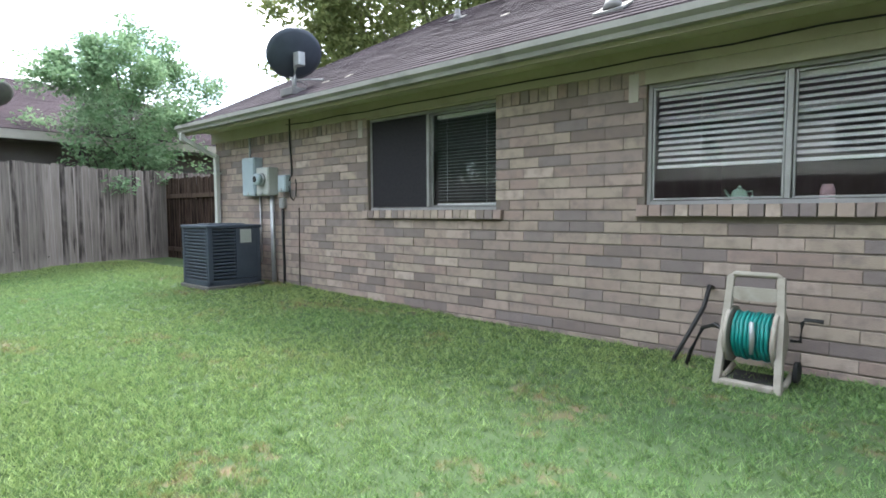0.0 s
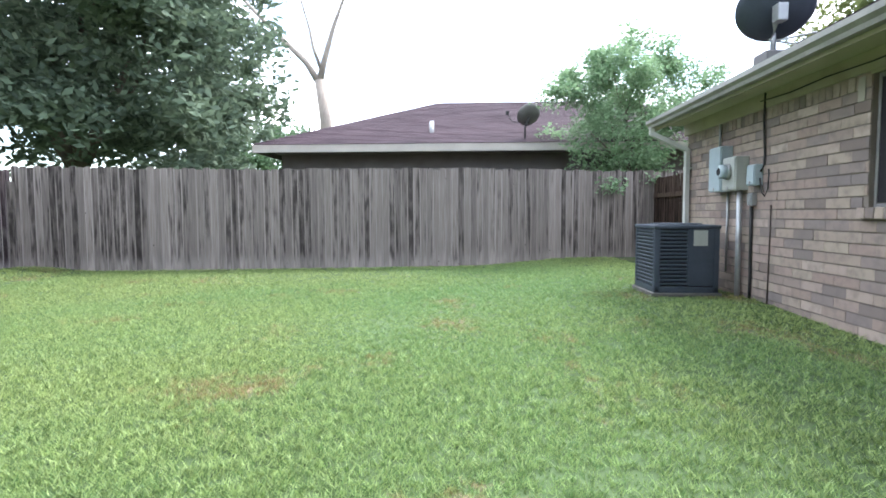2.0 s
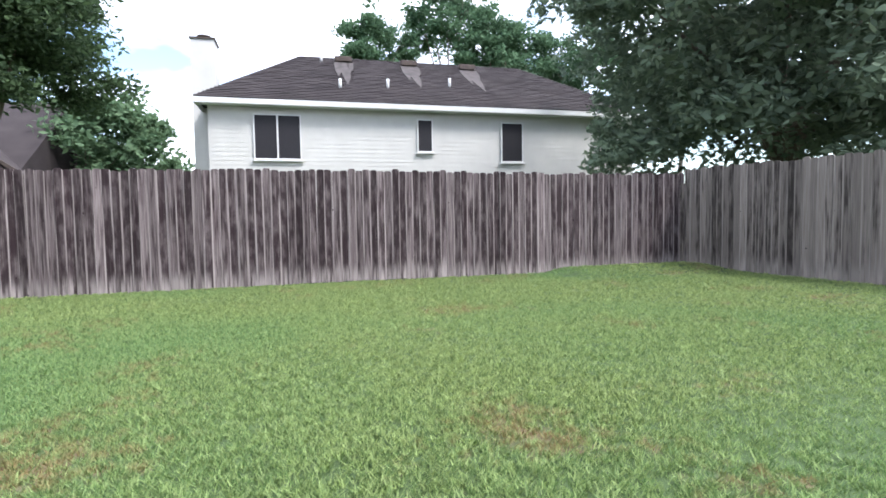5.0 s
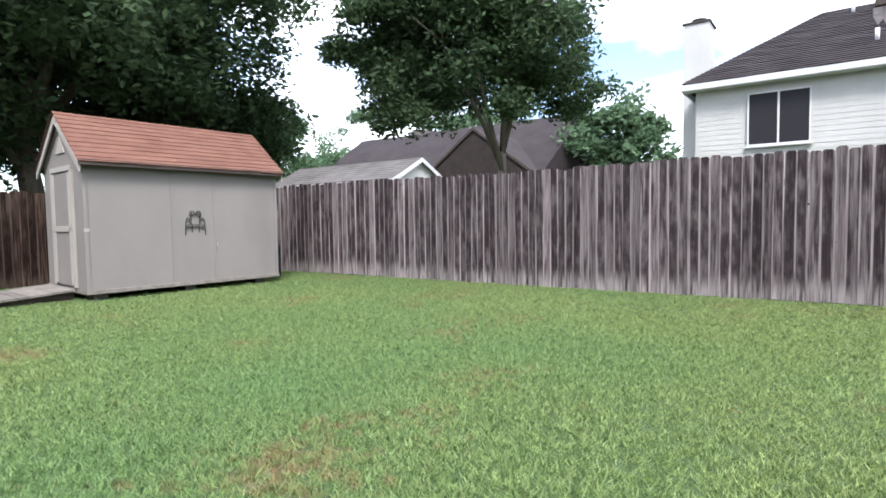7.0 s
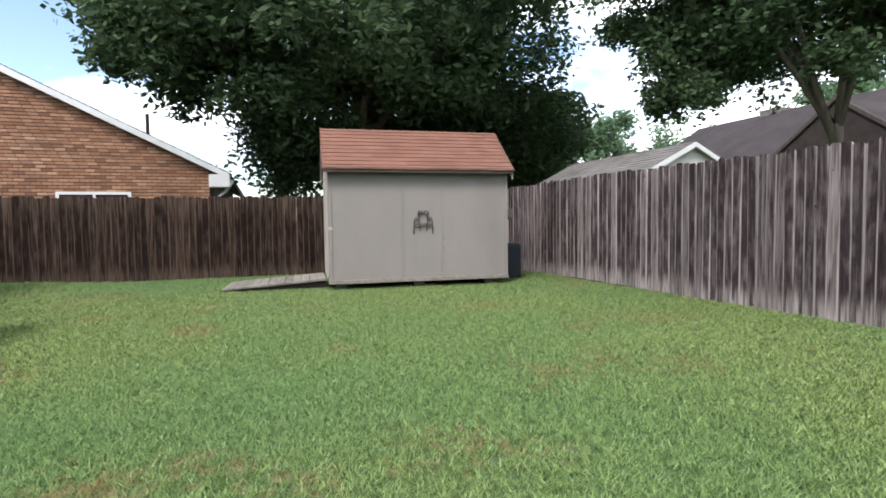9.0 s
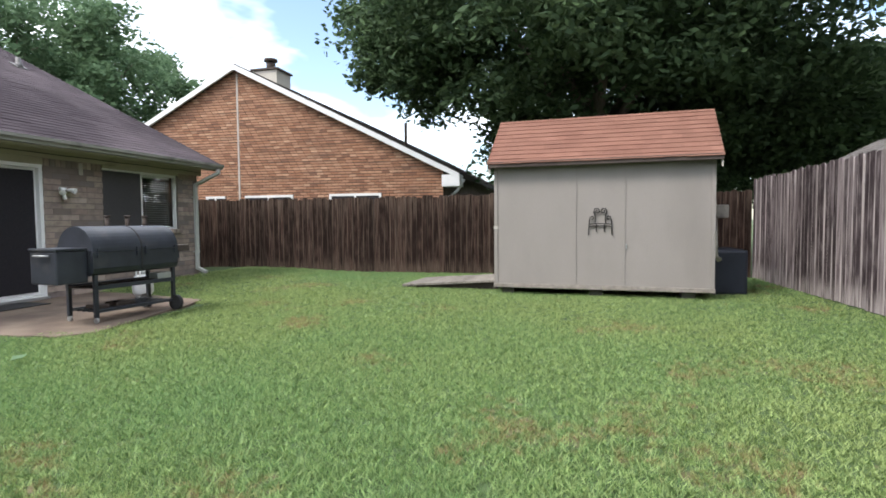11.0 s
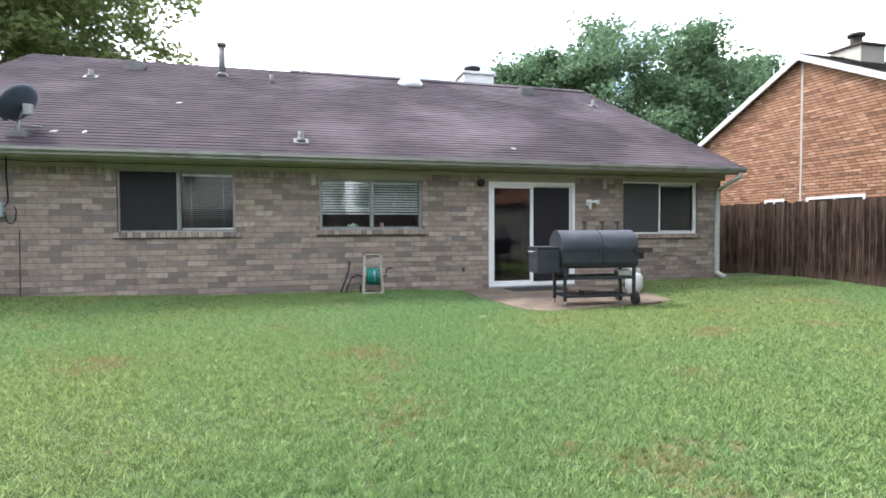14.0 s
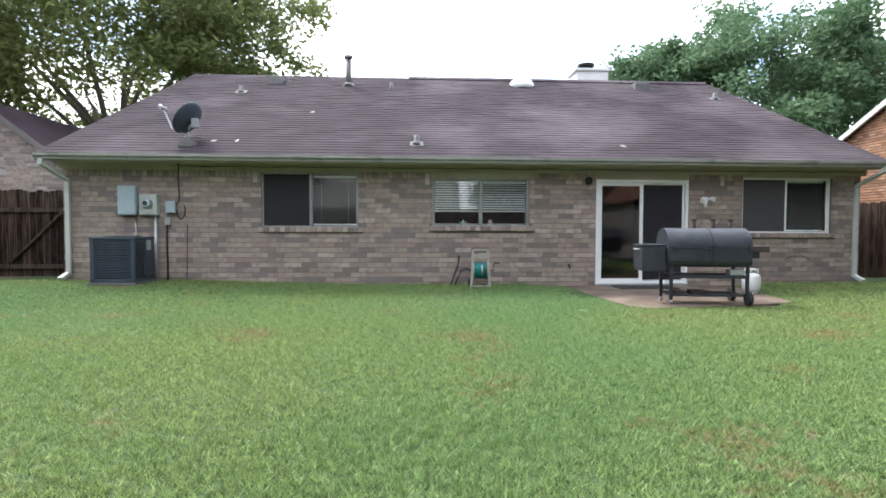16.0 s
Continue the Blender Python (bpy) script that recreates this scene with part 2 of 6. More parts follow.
    col = mix_(math_("MULTIPLY", weather, 0.9 * bleach), col, pale)
    knots = n.new("ShaderNodeTexVoronoi")
    knots.inputs["Scale"].default_value = 3.2
    l.new(off.outputs[0], knots.inputs["Vector"])
    col = mix_(math_("SUBTRACT", 1.0, ramp_(knots.outputs["Distance"], 0.03, 0.06)), col, dark)
    hsv = n.new("ShaderNodeHueSaturation")
    l.new(col, hsv.inputs["Color"])
    l.new(math_("MULTIPLY_ADD", info.outputs["Random"], 0.45, 0.78), hsv.inputs["Value"])
    l.new(hsv.outputs["Color"], p.inputs["Base Color"])
    p.inputs["Roughness"].default_value, p.inputs["Specular IOR Level"].default_value = 0.93, 0.12
    bp = n.new("ShaderNodeBump")
    bp.inputs["Strength"].default_value, bp.inputs["Distance"].default_value = 0.5, 0.006
    l.new(grain, bp.inputs["Height"])
    l.new(bp.outputs["Normal"], p.inputs["Normal"])
    return m


def glass_mat(name):
    m, n, l, p = nodes_of(name)
    p.inputs["Base Color"].default_value = (0.97, 0.99, 0.98, 1)
    p.inputs["Roughness"].default_value = 0.02
    p.inputs["Transmission Weight"].default_value = 1.0
    p.inputs["IOR"].default_value = 1.5
    return m


M_BRICK_O, M_BRICK_I = brick_mat("house_brick", "object"), brick_mat("house_brick_field", "island")
M_MORTAR = mat("mortar", (0.125, 0.105, 0.088), (0.20, 0.172, 0.146), 3, 0.95, 0.4, 120)
M_ROOF = mat("roof_shingle", (0.036, 0.028, 0.033), (0.062, 0.049, 0.056), 1.2, 0.95, 0.5, 160, vary="island", amount=0.07, third=(0.125, 0.103, 0.112), third_scale=0.45, third_at=(0.48, 0.80), spec=0.15)
M_TRIM = mat("olive_trim_paint", (0.30, 0.28, 0.20), (0.36, 0.335, 0.25), 2, 0.7, 0.1, 50, third=(0.21, 0.19, 0.14), third_scale=1.6, third_at=(0.58, 0.8))
M_SOFFIT = mat("soffit_paint", (0.38, 0.35, 0.26), (0.45, 0.42, 0.32), 2, 0.8, 0.1, 50)
M_GUTTER = mat("gutter_paint", (0.20, 0.20, 0.18), (0.27, 0.265, 0.235), 3, 0.5, 0.05, 30, third=(0.13, 0.125, 0.11), third_scale=2.2, third_at=(0.58, 0.75))
M_SPOUT = mat("downspout_paint", (0.42, 0.43, 0.40), (0.50, 0.51, 0.48), 3, 0.5, 0.05, 30, third=(0.30, 0.30, 0.27), third_scale=3, third_at=(0.58, 0.75))
M_ALU = mat("window_aluminium", (0.24, 0.24, 0.235), (0.33, 0.33, 0.32), 6, 0.5, 0.05, 60, metal=0.4)
M_WHITE = mat("white_vinyl", (0.70, 0.71, 0.70), (0.78, 0.78, 0.77), 4, 0.4, 0.03, 40)
M_BLIND = mat("blind_slat", (0.76, 0.77, 0.76), (0.83, 0.84, 0.83), 4, 0.5, 0.03, 40)
M_GLASS = glass_mat("window_glass")
M_SCREEN = mat("insect_screen", (0.016, 0.015, 0.018), (0.026, 0.024, 0.028), 40, 0.6, 0.1, 300, spec=0.2)
M_SCREEN_GREY = mat("grey_insect_screen", (0.052, 0.050, 0.054), (0.072, 0.069, 0.073), 40, 0.6, 0.1, 300, spec=0.3)
# ceiling, floor and inner walls: the dimness of the rooms is in this colour
M_DARK = mat("room_shade_colour", (0.10, 0.095, 0.09), (0.14, 0.135, 0.125), 2, 0.9, 0.05)
M_FENCE = fence_mat("weathered_cedar", (0.020, 0.012, 0.014), (0.112, 0.088, 0.090), (0.30, 0.262, 0.252), 0.63)
M_FENCE_GREY = fence_mat("grey_weathered_cedar", (0.028, 0.023, 0.022), (0.155, 0.133, 0.121), (0.262, 0.232, 0.213), 0.45)
M_FENCE_DARK = fence_mat("dark_stained_and_shaded_cedar", (0.010, 0.005, 0.004), (0.024, 0.0115, 0.009), (0.145, 0.106, 0.08), 0.66, 0.45, 0.42)
M_SHED = mat("shed_siding_paint", (0.205, 0.185, 0.168), (0.232, 0.209, 0.192), 1.5, 0.75, 0.2, 50, stretch=(1, 1, 0.4), third=(0.182, 0.163, 0.148), third_scale=1.1, third_at=(0.55, 0.8))
M_SHED_TRIM = mat("shed_trim_paint", (0.33, 0.30, 0.265), (0.38, 0.35, 0.31), 2, 0.75, 0.1, 50)
M_SHED_ROOF = mat("red_brown_shingle", (0.135, 0.064, 0.046), (0.190, 0.096, 0.070), 2, 0.95, 0.5, 150, vary="island", amount=0.09, spec=0.2)
M_DARKWOOD = mat("dark_fascia", (0.04, 0.030, 0.026), (0.075, 0.056, 0.046), 5, 0.85, 0.3, 40)
M_OLDWOOD = mat("old_ramp_wood", (0.135, 0.120, 0.102), (0.235, 0.210, 0.182), 3, 0.9, 0.5, 40, stretch=(1, 4, 4), vary="object", amount=0.2)
M_BLACK = mat("black_smoker_steel", (0.012, 0.015, 0.021), (0.026, 0.030, 0.040), 5, 0.5, 0.15, 70, third=(0.045, 0.044, 0.047), third_scale=3.5, third_at=(0.58, 0.75), spec=0.5)
M_RUBBER = mat("black_rubber", (0.015, 0.015, 0.016), (0.03, 0.03, 0.03), 8, 0.8, 0.1)
M_AC = mat("dark_blue_grey_steel", (0.036, 0.047, 0.064), (0.056, 0.070, 0.092), 4, 0.5, 0.05, 60)
M_METERBLUE = mat("grey_blue_enamel", (0.28, 0.345, 0.37), (0.34, 0.41, 0.435), 4, 0.45, 0.04, 50)
M_METERGREY = mat("grey_enamel", (0.33, 0.35, 0.32), (0.41, 0.425, 0.39), 4, 0.45, 0.04, 50)
M_CONDUIT = mat("galvanised_pipe", (0.30, 0.31, 0.31), (0.40, 0.41, 0.41), 8, 0.45, 0.05, 60, metal=0.5)
M_CABLE = mat("black_cable", (0.012, 0.012, 0.013), (0.022, 0.022, 0.022), 8, 0.6, 0.0)
M_REEL = mat("sun_faded_plastic", (0.27, 0.245, 0.205), (0.36, 0.33, 0.28), 5, 0.6, 0.08, 60, third=(0.19, 0.17, 0.14), third_scale=5, third_at=(0.58, 0.75))
M_HOSE = mat("teal_hose", (0.0, 0.15, 0.135), (0.02, 0.24, 0.215), 12, 0.4, 0.05, 90)
M_CONCRETE = mat("patio_concrete", (0.115, 0.085, 0.064), (0.185, 0.142, 0.108), 2.5, 0.92, 0.3, 90, third=(0.10, 0.072, 0.055), third_scale=1.6, third_at=(0.44, 0.62))
M_LAWN, M_BLADE = lawn_mat("lawn", False), lawn_mat("grass_blade", True)
M_BARK = mat("bark", (0.10, 0.082, 0.065), (0.17, 0.145, 0.12), 6, 0.95, 0.8, 30, stretch=(2, 2, 0.5))
M_DEADBARK = mat("pale_dead_bark", (0.24, 0.20, 0.165), (0.34, 0.295, 0.25), 6, 0.95, 0.5, 30, stretch=(2, 2, 0.5))
M_LEAF_OAK = leaf_mat("oak_leaf", (0.034, 0.060, 0.030), (0.082, 0.130, 0.058))
M_LEAF_DARK = leaf_mat("dark_oak_leaf", (0.088, 0.125, 0.088), (0.185, 0.245, 0.160))
M_LEAF_LIGHT = leaf_mat("light_leaf", (0.16, 0.26, 0.14), (0.29, 0.41, 0.24), 0.5)
M_LEAF_OLIVE = leaf_mat("olive_leaf", (0.098, 0.124, 0.044), (0.205, 0.235, 0.088), 0.45)
M_LEAF_MID = leaf_mat("mid_green_leaf", (0.066, 0.118, 0.062), (0.148, 0.228, 0.122), 0.4)
M_LEAF_PINE = leaf_mat("pine_needle", (0.05, 0.10, 0.055), (0.11, 0.185, 0.10), 0.35)
M_SIDING = mat("white_lap_siding", (0.455, 0.445, 0.42), (0.515, 0.505, 0.475), 1.5, 0.6, 0.05, 40)
M_WHITETRIM = mat("white_house_trim", (0.56, 0.56, 0.55), (0.64, 0.64, 0.63), 2, 0.6, 0.05, 40)
M_GABLEROOF = mat("brown_grey_shingle", (0.075, 0.065, 0.062), (0.12, 0.105, 0.10), 1.0, 0.95, 0.4, 60, vary="island", amount=0.15, spec=0.2)
# gable boards: the shade of the trees is put into this near-black brown
M_SHADEWALL = mat("tree_shaded_gable_boards", (0.020, 0.014, 0.012), (0.036, 0.025, 0.021), 3, 0.9, 0.2, 40)
M_FARROOF = mat("far_dark_shingle", (0.027, 0.022, 0.023), (0.046, 0.038, 0.038), 1.0, 0.95, 0.4, 60, vary="island", amount=0.18, spec=0.2)
M_FARROOF_RED = mat("far_red_brown_shingle", (0.036, 0.023, 0.030), (0.060, 0.040, 0.049), 1.0, 0.95, 0.4, 60, vary="island", amount=0.15, spec=0.2)
M_FARWALL = mat("far_brown_siding", (0.10, 0.088, 0.08), (0.15, 0.135, 0.122), 2, 0.85, 0.2, 40)
M_CREAM = mat("cream_fascia", (0.34, 0.315, 0.27), (0.42, 0.39, 0.335), 2, 0.7, 0.05, 40)
M_STREAK = mat("rust_pale_streak", (0.036, 0.030, 0.030), (0.085, 0.072, 0.068), 3, 0.95, 0.3, 60)
M_TIN = mat("dull_roof_tin", (0.10, 0.098, 0.095), (0.16, 0.155, 0.15), 6, 0.6, 0.05, 50, metal=0.2)
# slat colour lowered to stand in for the shade behind the glass
M_SHADEDBLIND = mat("shaded_blind_slat", (0.26, 0.29, 0.275), (0.32, 0.35, 0.335), 4, 0.6, 0.03, 40)
M_TUB = mat("dark_blue_plastic", (0.010, 0.012, 0.020), (0.018, 0.021, 0.032), 4, 0.55, 0.05, 60)
M_OBROOF = mat("pale_grey_shingle", (0.12, 0.112, 0.108), (0.19, 0.178, 0.17), 2, 0.95, 0.4, 60, vary="island", amount=0.12)
M_PAD = mat("dirty_concrete_pad", (0.085, 0.082, 0.074), (0.14, 0.134, 0.12), 5, 0.9, 0.3, 70)
M_DOME = mat("skylight_dome", (0.70, 0.71, 0.72), (0.78, 0.79, 0.80), 3, 0.35, 0.02)
M_PROPANE = mat("white_tank_enamel", (0.52, 0.53, 0.52), (0.62, 0.63, 0.62), 4, 0.4, 0.03)


def gable_brick_mat():
    """Orange-brown bricks, each its own shade, with sooty streaks along the courses."""
    m, n, l, p = nodes_of("orange_brick")
    co, geo, ramp = n.new("ShaderNodeTexCoord"), n.new("ShaderNodeNewGeometry"), n.new("ShaderNodeValToRGB")
    el = ramp.color_ramp.elements
    el[0].position, el[0].color = 0.0, (0.17, 0.082, 0.050, 1)
    el[1].position, el[1].color = 1.0, (0.43, 0.26, 0.165, 1)
    for at, c in ((0.2, (0.26, 0.125, 0.068, 1)), (0.5, (0.325, 0.172, 0.104, 1)), (0.8, (0.30, 0.155, 0.09, 1))):
        el.new(at).color = c
    l.new(geo.outputs["Random Per Island"], ramp.inputs["Fac"])
    ns, mx, r, st = n.new("ShaderNodeTexNoise"), n.new("ShaderNodeMix"), n.new("ShaderNodeMapRange"), n.new("ShaderNodeMapping")
    st.inputs["Scale"].default_value = (1, 0.5, 11.9)
    l.new(co.outputs["Object"], st.inputs["Vector"])
    l.new(st.outputs["Vector"], ns.inputs["Vector"])
    ns.inputs["Scale"].default_value, ns.inputs["Detail"].default_value = 1.4, 8
    r.inputs["From Min"].default_value, r.inputs["From Max"].default_value, r.inputs["To Max"].default_value = 0.49, 0.70, 0.7
    l.new(ns.outputs["Fac"], r.inputs["Value"])
    mx.data_type = "RGBA"
    mx.inputs["B"].default_value = (0.105, 0.062, 0.042, 1)
    l.new(r.outputs[0], mx.inputs["Factor"])
    l.new(ramp.outputs["Color"], mx.inputs["A"])
    l.new(mx.outputs["Result"], p.inputs["Base Color"])
    p.inputs["Roughness"].default_value = 0.92
    return m


M_GABLEBRICK = gable_brick_mat()
M_GABLEMORTAR = mat("dark_brick_mortar", (0.045, 0.026, 0.018), (0.085, 0.055, 0.040), 3, 0.95, 0.3, 60)

# ---- building helpers ----
def box(bm, lo, hi, bevel=0.0):
    """A box between two corners, with optional rounded edges."""
    v = [bm.verts.new((x, y, z)) for x in (lo[0], hi[0]) for y in (lo[1], hi[1]) for z in (lo[2], hi[2])]
    fs = [bm.faces.new([v[i] for i in f]) for f in ((0, 1, 3, 2), (4, 6, 7, 5), (0, 4, 5, 1), (2, 3, 7, 6), (0, 2, 6, 4), (1, 5, 7, 3))]
    if bevel:
        es = list({e for f in fs for e in f.edges})
        bmesh.ops.bevel(bm, geom=es, offset=bevel, segments=2, affect="EDGES", profile=0.6)
    return v


def tube(bm, pts, radius, sides=10, cap=True):
    """A round bar along a line of points; radius may be one number or one for each point."""
    pts = [Vector(q) for q in pts]
    rads = radius if hasattr(radius, "__len__") else [radius] * len(pts)
    rings = []
    up = Vector((0, 0, 1))
    for i, q in enumerate(pts):
        d = (pts[min(i + 1, len(pts) - 1)] - pts[max(i - 1, 0)]).normalized()
        a = d.cross(up if abs(d.z) < 0.9 else Vector((1, 0, 0))).normalized()
        b = d.cross(a).normalized()
        rings.append([bm.verts.new(q + rads[i] * (math.cos(t) * a + math.sin(t) * b)) for t in (2 * math.pi * k / sides for k in range(sides))])
    for r0, r1 in zip(rings, rings[1:]):
        for k in range(sides):
            f = bm.faces.new((r0[k], r0[(k + 1) % sides], r1[(k + 1) % sides], r1[k]))
            f.smooth = True
    if cap:
        bm.faces.new(rings[0][::-1])
        bm.faces.new(rings[-1])


def prism(bm, outline, axis, a, b):
    """An outline (pairs) drawn out along an axis from a to b. axis x: pairs are y, z; axis y: x, z; axis z: x, y."""
    def at(p, d):
        return {"x": (d, p[0], p[1]), "y": (p[0], d, p[1]), "z": (p[0], p[1], d)}[axis]
    r0, r1 = [bm.verts.new(at(p, a)) for p in outline], [bm.verts.new(at(p, b)) for p in outline]
    bm.faces.new(r0[::-1])
    bm.faces.new(r1)
    n = len(outline)
    for i in range(n):
        bm.faces.new((r0[i], r0[(i + 1) % n], r1[(i + 1) % n], r1[i]))


def mesh_of(name, bm, material):
    bmesh.ops.recalc_face_normals(bm, faces=bm.faces)
    me = bpy.data.meshes.new(name)
    bm.to_mesh(me)
    bm.free()
    me.materials.append(material)
    return me


def part(name, bm, material, parent=None, label=""):
    ob = new(name, mesh_of(name, bm, material))
    if parent is not None:
        ob.parent = parent
    return tagged(ob, label)


def piece(name, me, m, parent):
    """One of many alike pieces, sharing mesh data."""
    ob = new(name, me)
    ob.matrix_basis = m
    ob.parent = parent
    return ob


def empty(name, x=0.0, y=0.0, z=0.0, rz=0.0):
    ob = new(name)
    ob.empty_display_size = 0.1
    ob.matrix_basis = pose(x, y, z, 0, 0, rz)
    return ob


def bulk(name, verts, faces, material, parent=None, smooth=False):
    """A mesh from arrays of corners and quads or triangles of equal size."""
    me = bpy.data.meshes.new(name)
    verts, faces = np.asarray(verts, np.float32), np.asarray(faces, np.int32)
    k = faces.shape[1]
    me.vertices.add(len(verts))
    me.vertices.foreach_set("co", verts.ravel())
    me.loops.add(faces.size)
    me.loops.foreach_set("vertex_index", faces.ravel())
    me.polygons.add(len(faces))
    me.polygons.foreach_set("loop_start", np.arange(0, faces.size, k, dtype=np.int32))
    me.polygons.foreach_set("use_smooth", np.full(len(faces), smooth, bool))
    me.update(calc_edges=True)
    me.materials.append(material)
    ob = new(name, me)
    if parent is not None:
        ob.parent = parent
    return ob


BOXF = np.array(((0, 1, 3, 2), (4, 6, 7, 5), (0, 4, 5, 1), (2, 3, 7, 6), (0, 2, 6, 4), (1, 5, 7, 3)))


def many_boxes(name, los, his, material, parent=None):
    los, his = np.asarray(los, float), np.asarray(his, float)
    c = np.stack([los, his], 1)
    v = np.stack([np.stack([c[:, i, 0], c[:, j, 1], c[:, k, 2]], -1) for i in (0, 1) for j in (0, 1) for k in (0, 1)], 1).reshape(-1, 3)
    f = (np.arange(len(los))[:, None, None] * 8 + BOXF).reshape(-1, 4)
    return bulk(name, v, f, material, parent)


# ---- the plan, in metres ----
HX0, HX1 = 0.25, 16.00                 # ends of the house's brick wall, whose face is y = 0
HTOP = 2.30                           # top of the brickwork
OPEN = {"window_1": (3.91, 5.76, 1.16, 2.22), "window_2": (7.20, 9.12, 1.19, 2.13), "door_1": (10.47, 12.36, 0.02, 2.13), "window_3": (13.50, 15.38, 1.07, 2.19)}
EAVE_Y, EAVE_Z = -0.45, 2.50
RIDGE_Y, RIDGE_Z = 5.0, 5.40


def back_y(x):
    return -12.14 + 0.028 * (x - 2)


def left_x(y):
    return -1.95 - 0.15 * (y + 12.25)


RIGHT_X = 17.75

# ---- ground ----
def lawn_z(x, y):
    """Height of the soil: it rises towards the house beside the patio, and a little in the fence corner."""
    up = np.clip((y + 3.4) / 2.6, 0, 1)
    rise = np.interp(x, (-4, 2.5, 5.5, 9.0, 9.7, 13.2, 14.0, 18), (0.16, 0.16, 0.07, 0.06, 0.0, 0.0, 0.07, 0.08))
    far = np.clip((-10.6 - y) / 1.2, 0, 1) * np.clip((1.5 - x) / 0.5, 0, 1)
    inside = (x > -4.5) & (x < 18.5) & (y > -12.6) & (y < 1.5)
    return np.where(inside, rise * up * up * (3 - 2 * up) + 0.10 * far * far * (3 - 2 * far), 0.0)


bm = bmesh.new()
ext = [-1500, -400, -120, -60, -30] + [-20 + 0.5 * i for i in range(121)] + [60, 120, 400, 1500]
grid = {}
for i, x in enumerate(ext):
    for j, y in enumerate(ext):
        dz = 0.02 * noise.noise(Vector((x * 0.35, y * 0.35, 0))) if -3 < x < 17 and -11 < y < -0.5 else 0.0
        grid[i, j] = bm.verts.new((x, y, dz - 0.02 + float(lawn_z(x, y))))
for i in range(len(ext) - 1):
    for j in range(len(ext) - 1):
        bm.faces.new((grid[i, j], grid[i + 1, j], grid[i + 1, j + 1], grid[i, j + 1]))
tagged(part("ground", bm, M_LAWN), "mown green lawn with straw-coloured dry patches", "lawn", kind="structure")

# ---- the house ----
wall = bmesh.new()
xs = [HX0] + [v for k in ("window_1", "window_2", "door_1", "window_3") for v in OPEN[k][:2]] + [HX1]
T0, T1 = 0.006, 0.25
for i in range(0, len(xs), 2):
    box(wall, (xs[i], T0, -0.1), (xs[i + 1], T1, HTOP + 0.12))
for k, (x0, x1, z0, z1) in OPEN.items():
    box(wall, (x0, T0, z1), (x1, T1, HTOP + 0.12))
    box(wall, (x0, T0, -0.1), (x1, T1, z0 - 0.001))
wall_back = tagged(part("wall_back", wall, M_MORTAR), "brown and grey brick house wall with dark mortar joints", "wall", kind="structure")

side = bmesh.new()
for x in (HX0, HX1 - 0.25):
    prism(side, [(T1, -0.1), (9.7, -0.1), (9.7, 2.42), (RIDGE_Y, RIDGE_Z - 0.25), (T1, 2.55)], "x", x, x + 0.25)
box(side, (HX0 + 0.25, 9.45, -0.1), (HX1 - 0.25, 9.7, 2.42))
tagged(part("wall_sides", side, M_BRICK_I), "brown brick end walls of the house", "wall", kind="structure")
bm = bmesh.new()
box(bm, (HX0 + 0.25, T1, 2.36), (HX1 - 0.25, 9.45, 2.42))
tagged(part("ceiling", bm, M_DARK), "ceiling inside the house, coloured dark for the dim rooms", "ceiling", kind="structure")
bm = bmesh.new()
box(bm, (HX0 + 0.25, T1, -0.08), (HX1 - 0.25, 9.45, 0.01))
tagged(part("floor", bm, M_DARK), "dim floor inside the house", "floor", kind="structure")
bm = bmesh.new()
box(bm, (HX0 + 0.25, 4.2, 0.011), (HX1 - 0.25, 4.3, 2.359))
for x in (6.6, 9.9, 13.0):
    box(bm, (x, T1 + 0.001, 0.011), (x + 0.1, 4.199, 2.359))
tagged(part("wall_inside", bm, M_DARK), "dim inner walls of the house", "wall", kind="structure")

# roof: a deck with overlapping courses of shingles on both slopes
roof = empty("roof")
tagged(roof, "dark brown shingle roof with paler weathered patches", "roof", kind="structure")
SL = math.hypot(RIDGE_Y - EAVE_Y, RIDGE_Z - EAVE_Z)
UY, UZ = (RIDGE_Y - EAVE_Y) / SL, (RIDGE_Z - EAVE_Z) / SL
INSET = 0.75


def roof_x(s):
    """The ends of the roof at the distance s up the slope."""
    q = s / SL * INSET
    return HX0 - 0.16 + q, HX1 + 0.16 - q


deck = bmesh.new()
for sgn, y0 in ((1, EAVE_Y), (-1, 2 * RIDGE_Y - EAVE_Y)):
    a, b = roof_x(0), roof_x(SL)
    lo = [(a[0], y0, EAVE_Z - 0.02), (a[1], y0, EAVE_Z - 0.02), (b[1], RIDGE_Y, RIDGE_Z - 0.02), (b[0], RIDGE_Y, RIDGE_Z - 0.02)]
    vt = [deck.verts.new(q) for q in lo]
    vb = [deck.verts.new((q[0], q[1], q[2] - 0.09)) for q in lo]
    deck.faces.new(vt)
    deck.faces.new(vb[::-1])
    for i in range(4):
        deck.faces.new((vt[i], vt[(i + 1) % 4], vb[(i + 1) % 4], vb[i]))
part("roof_deck", deck, M_DARKWOOD, roof)

rng = np.random.RandomState(4)


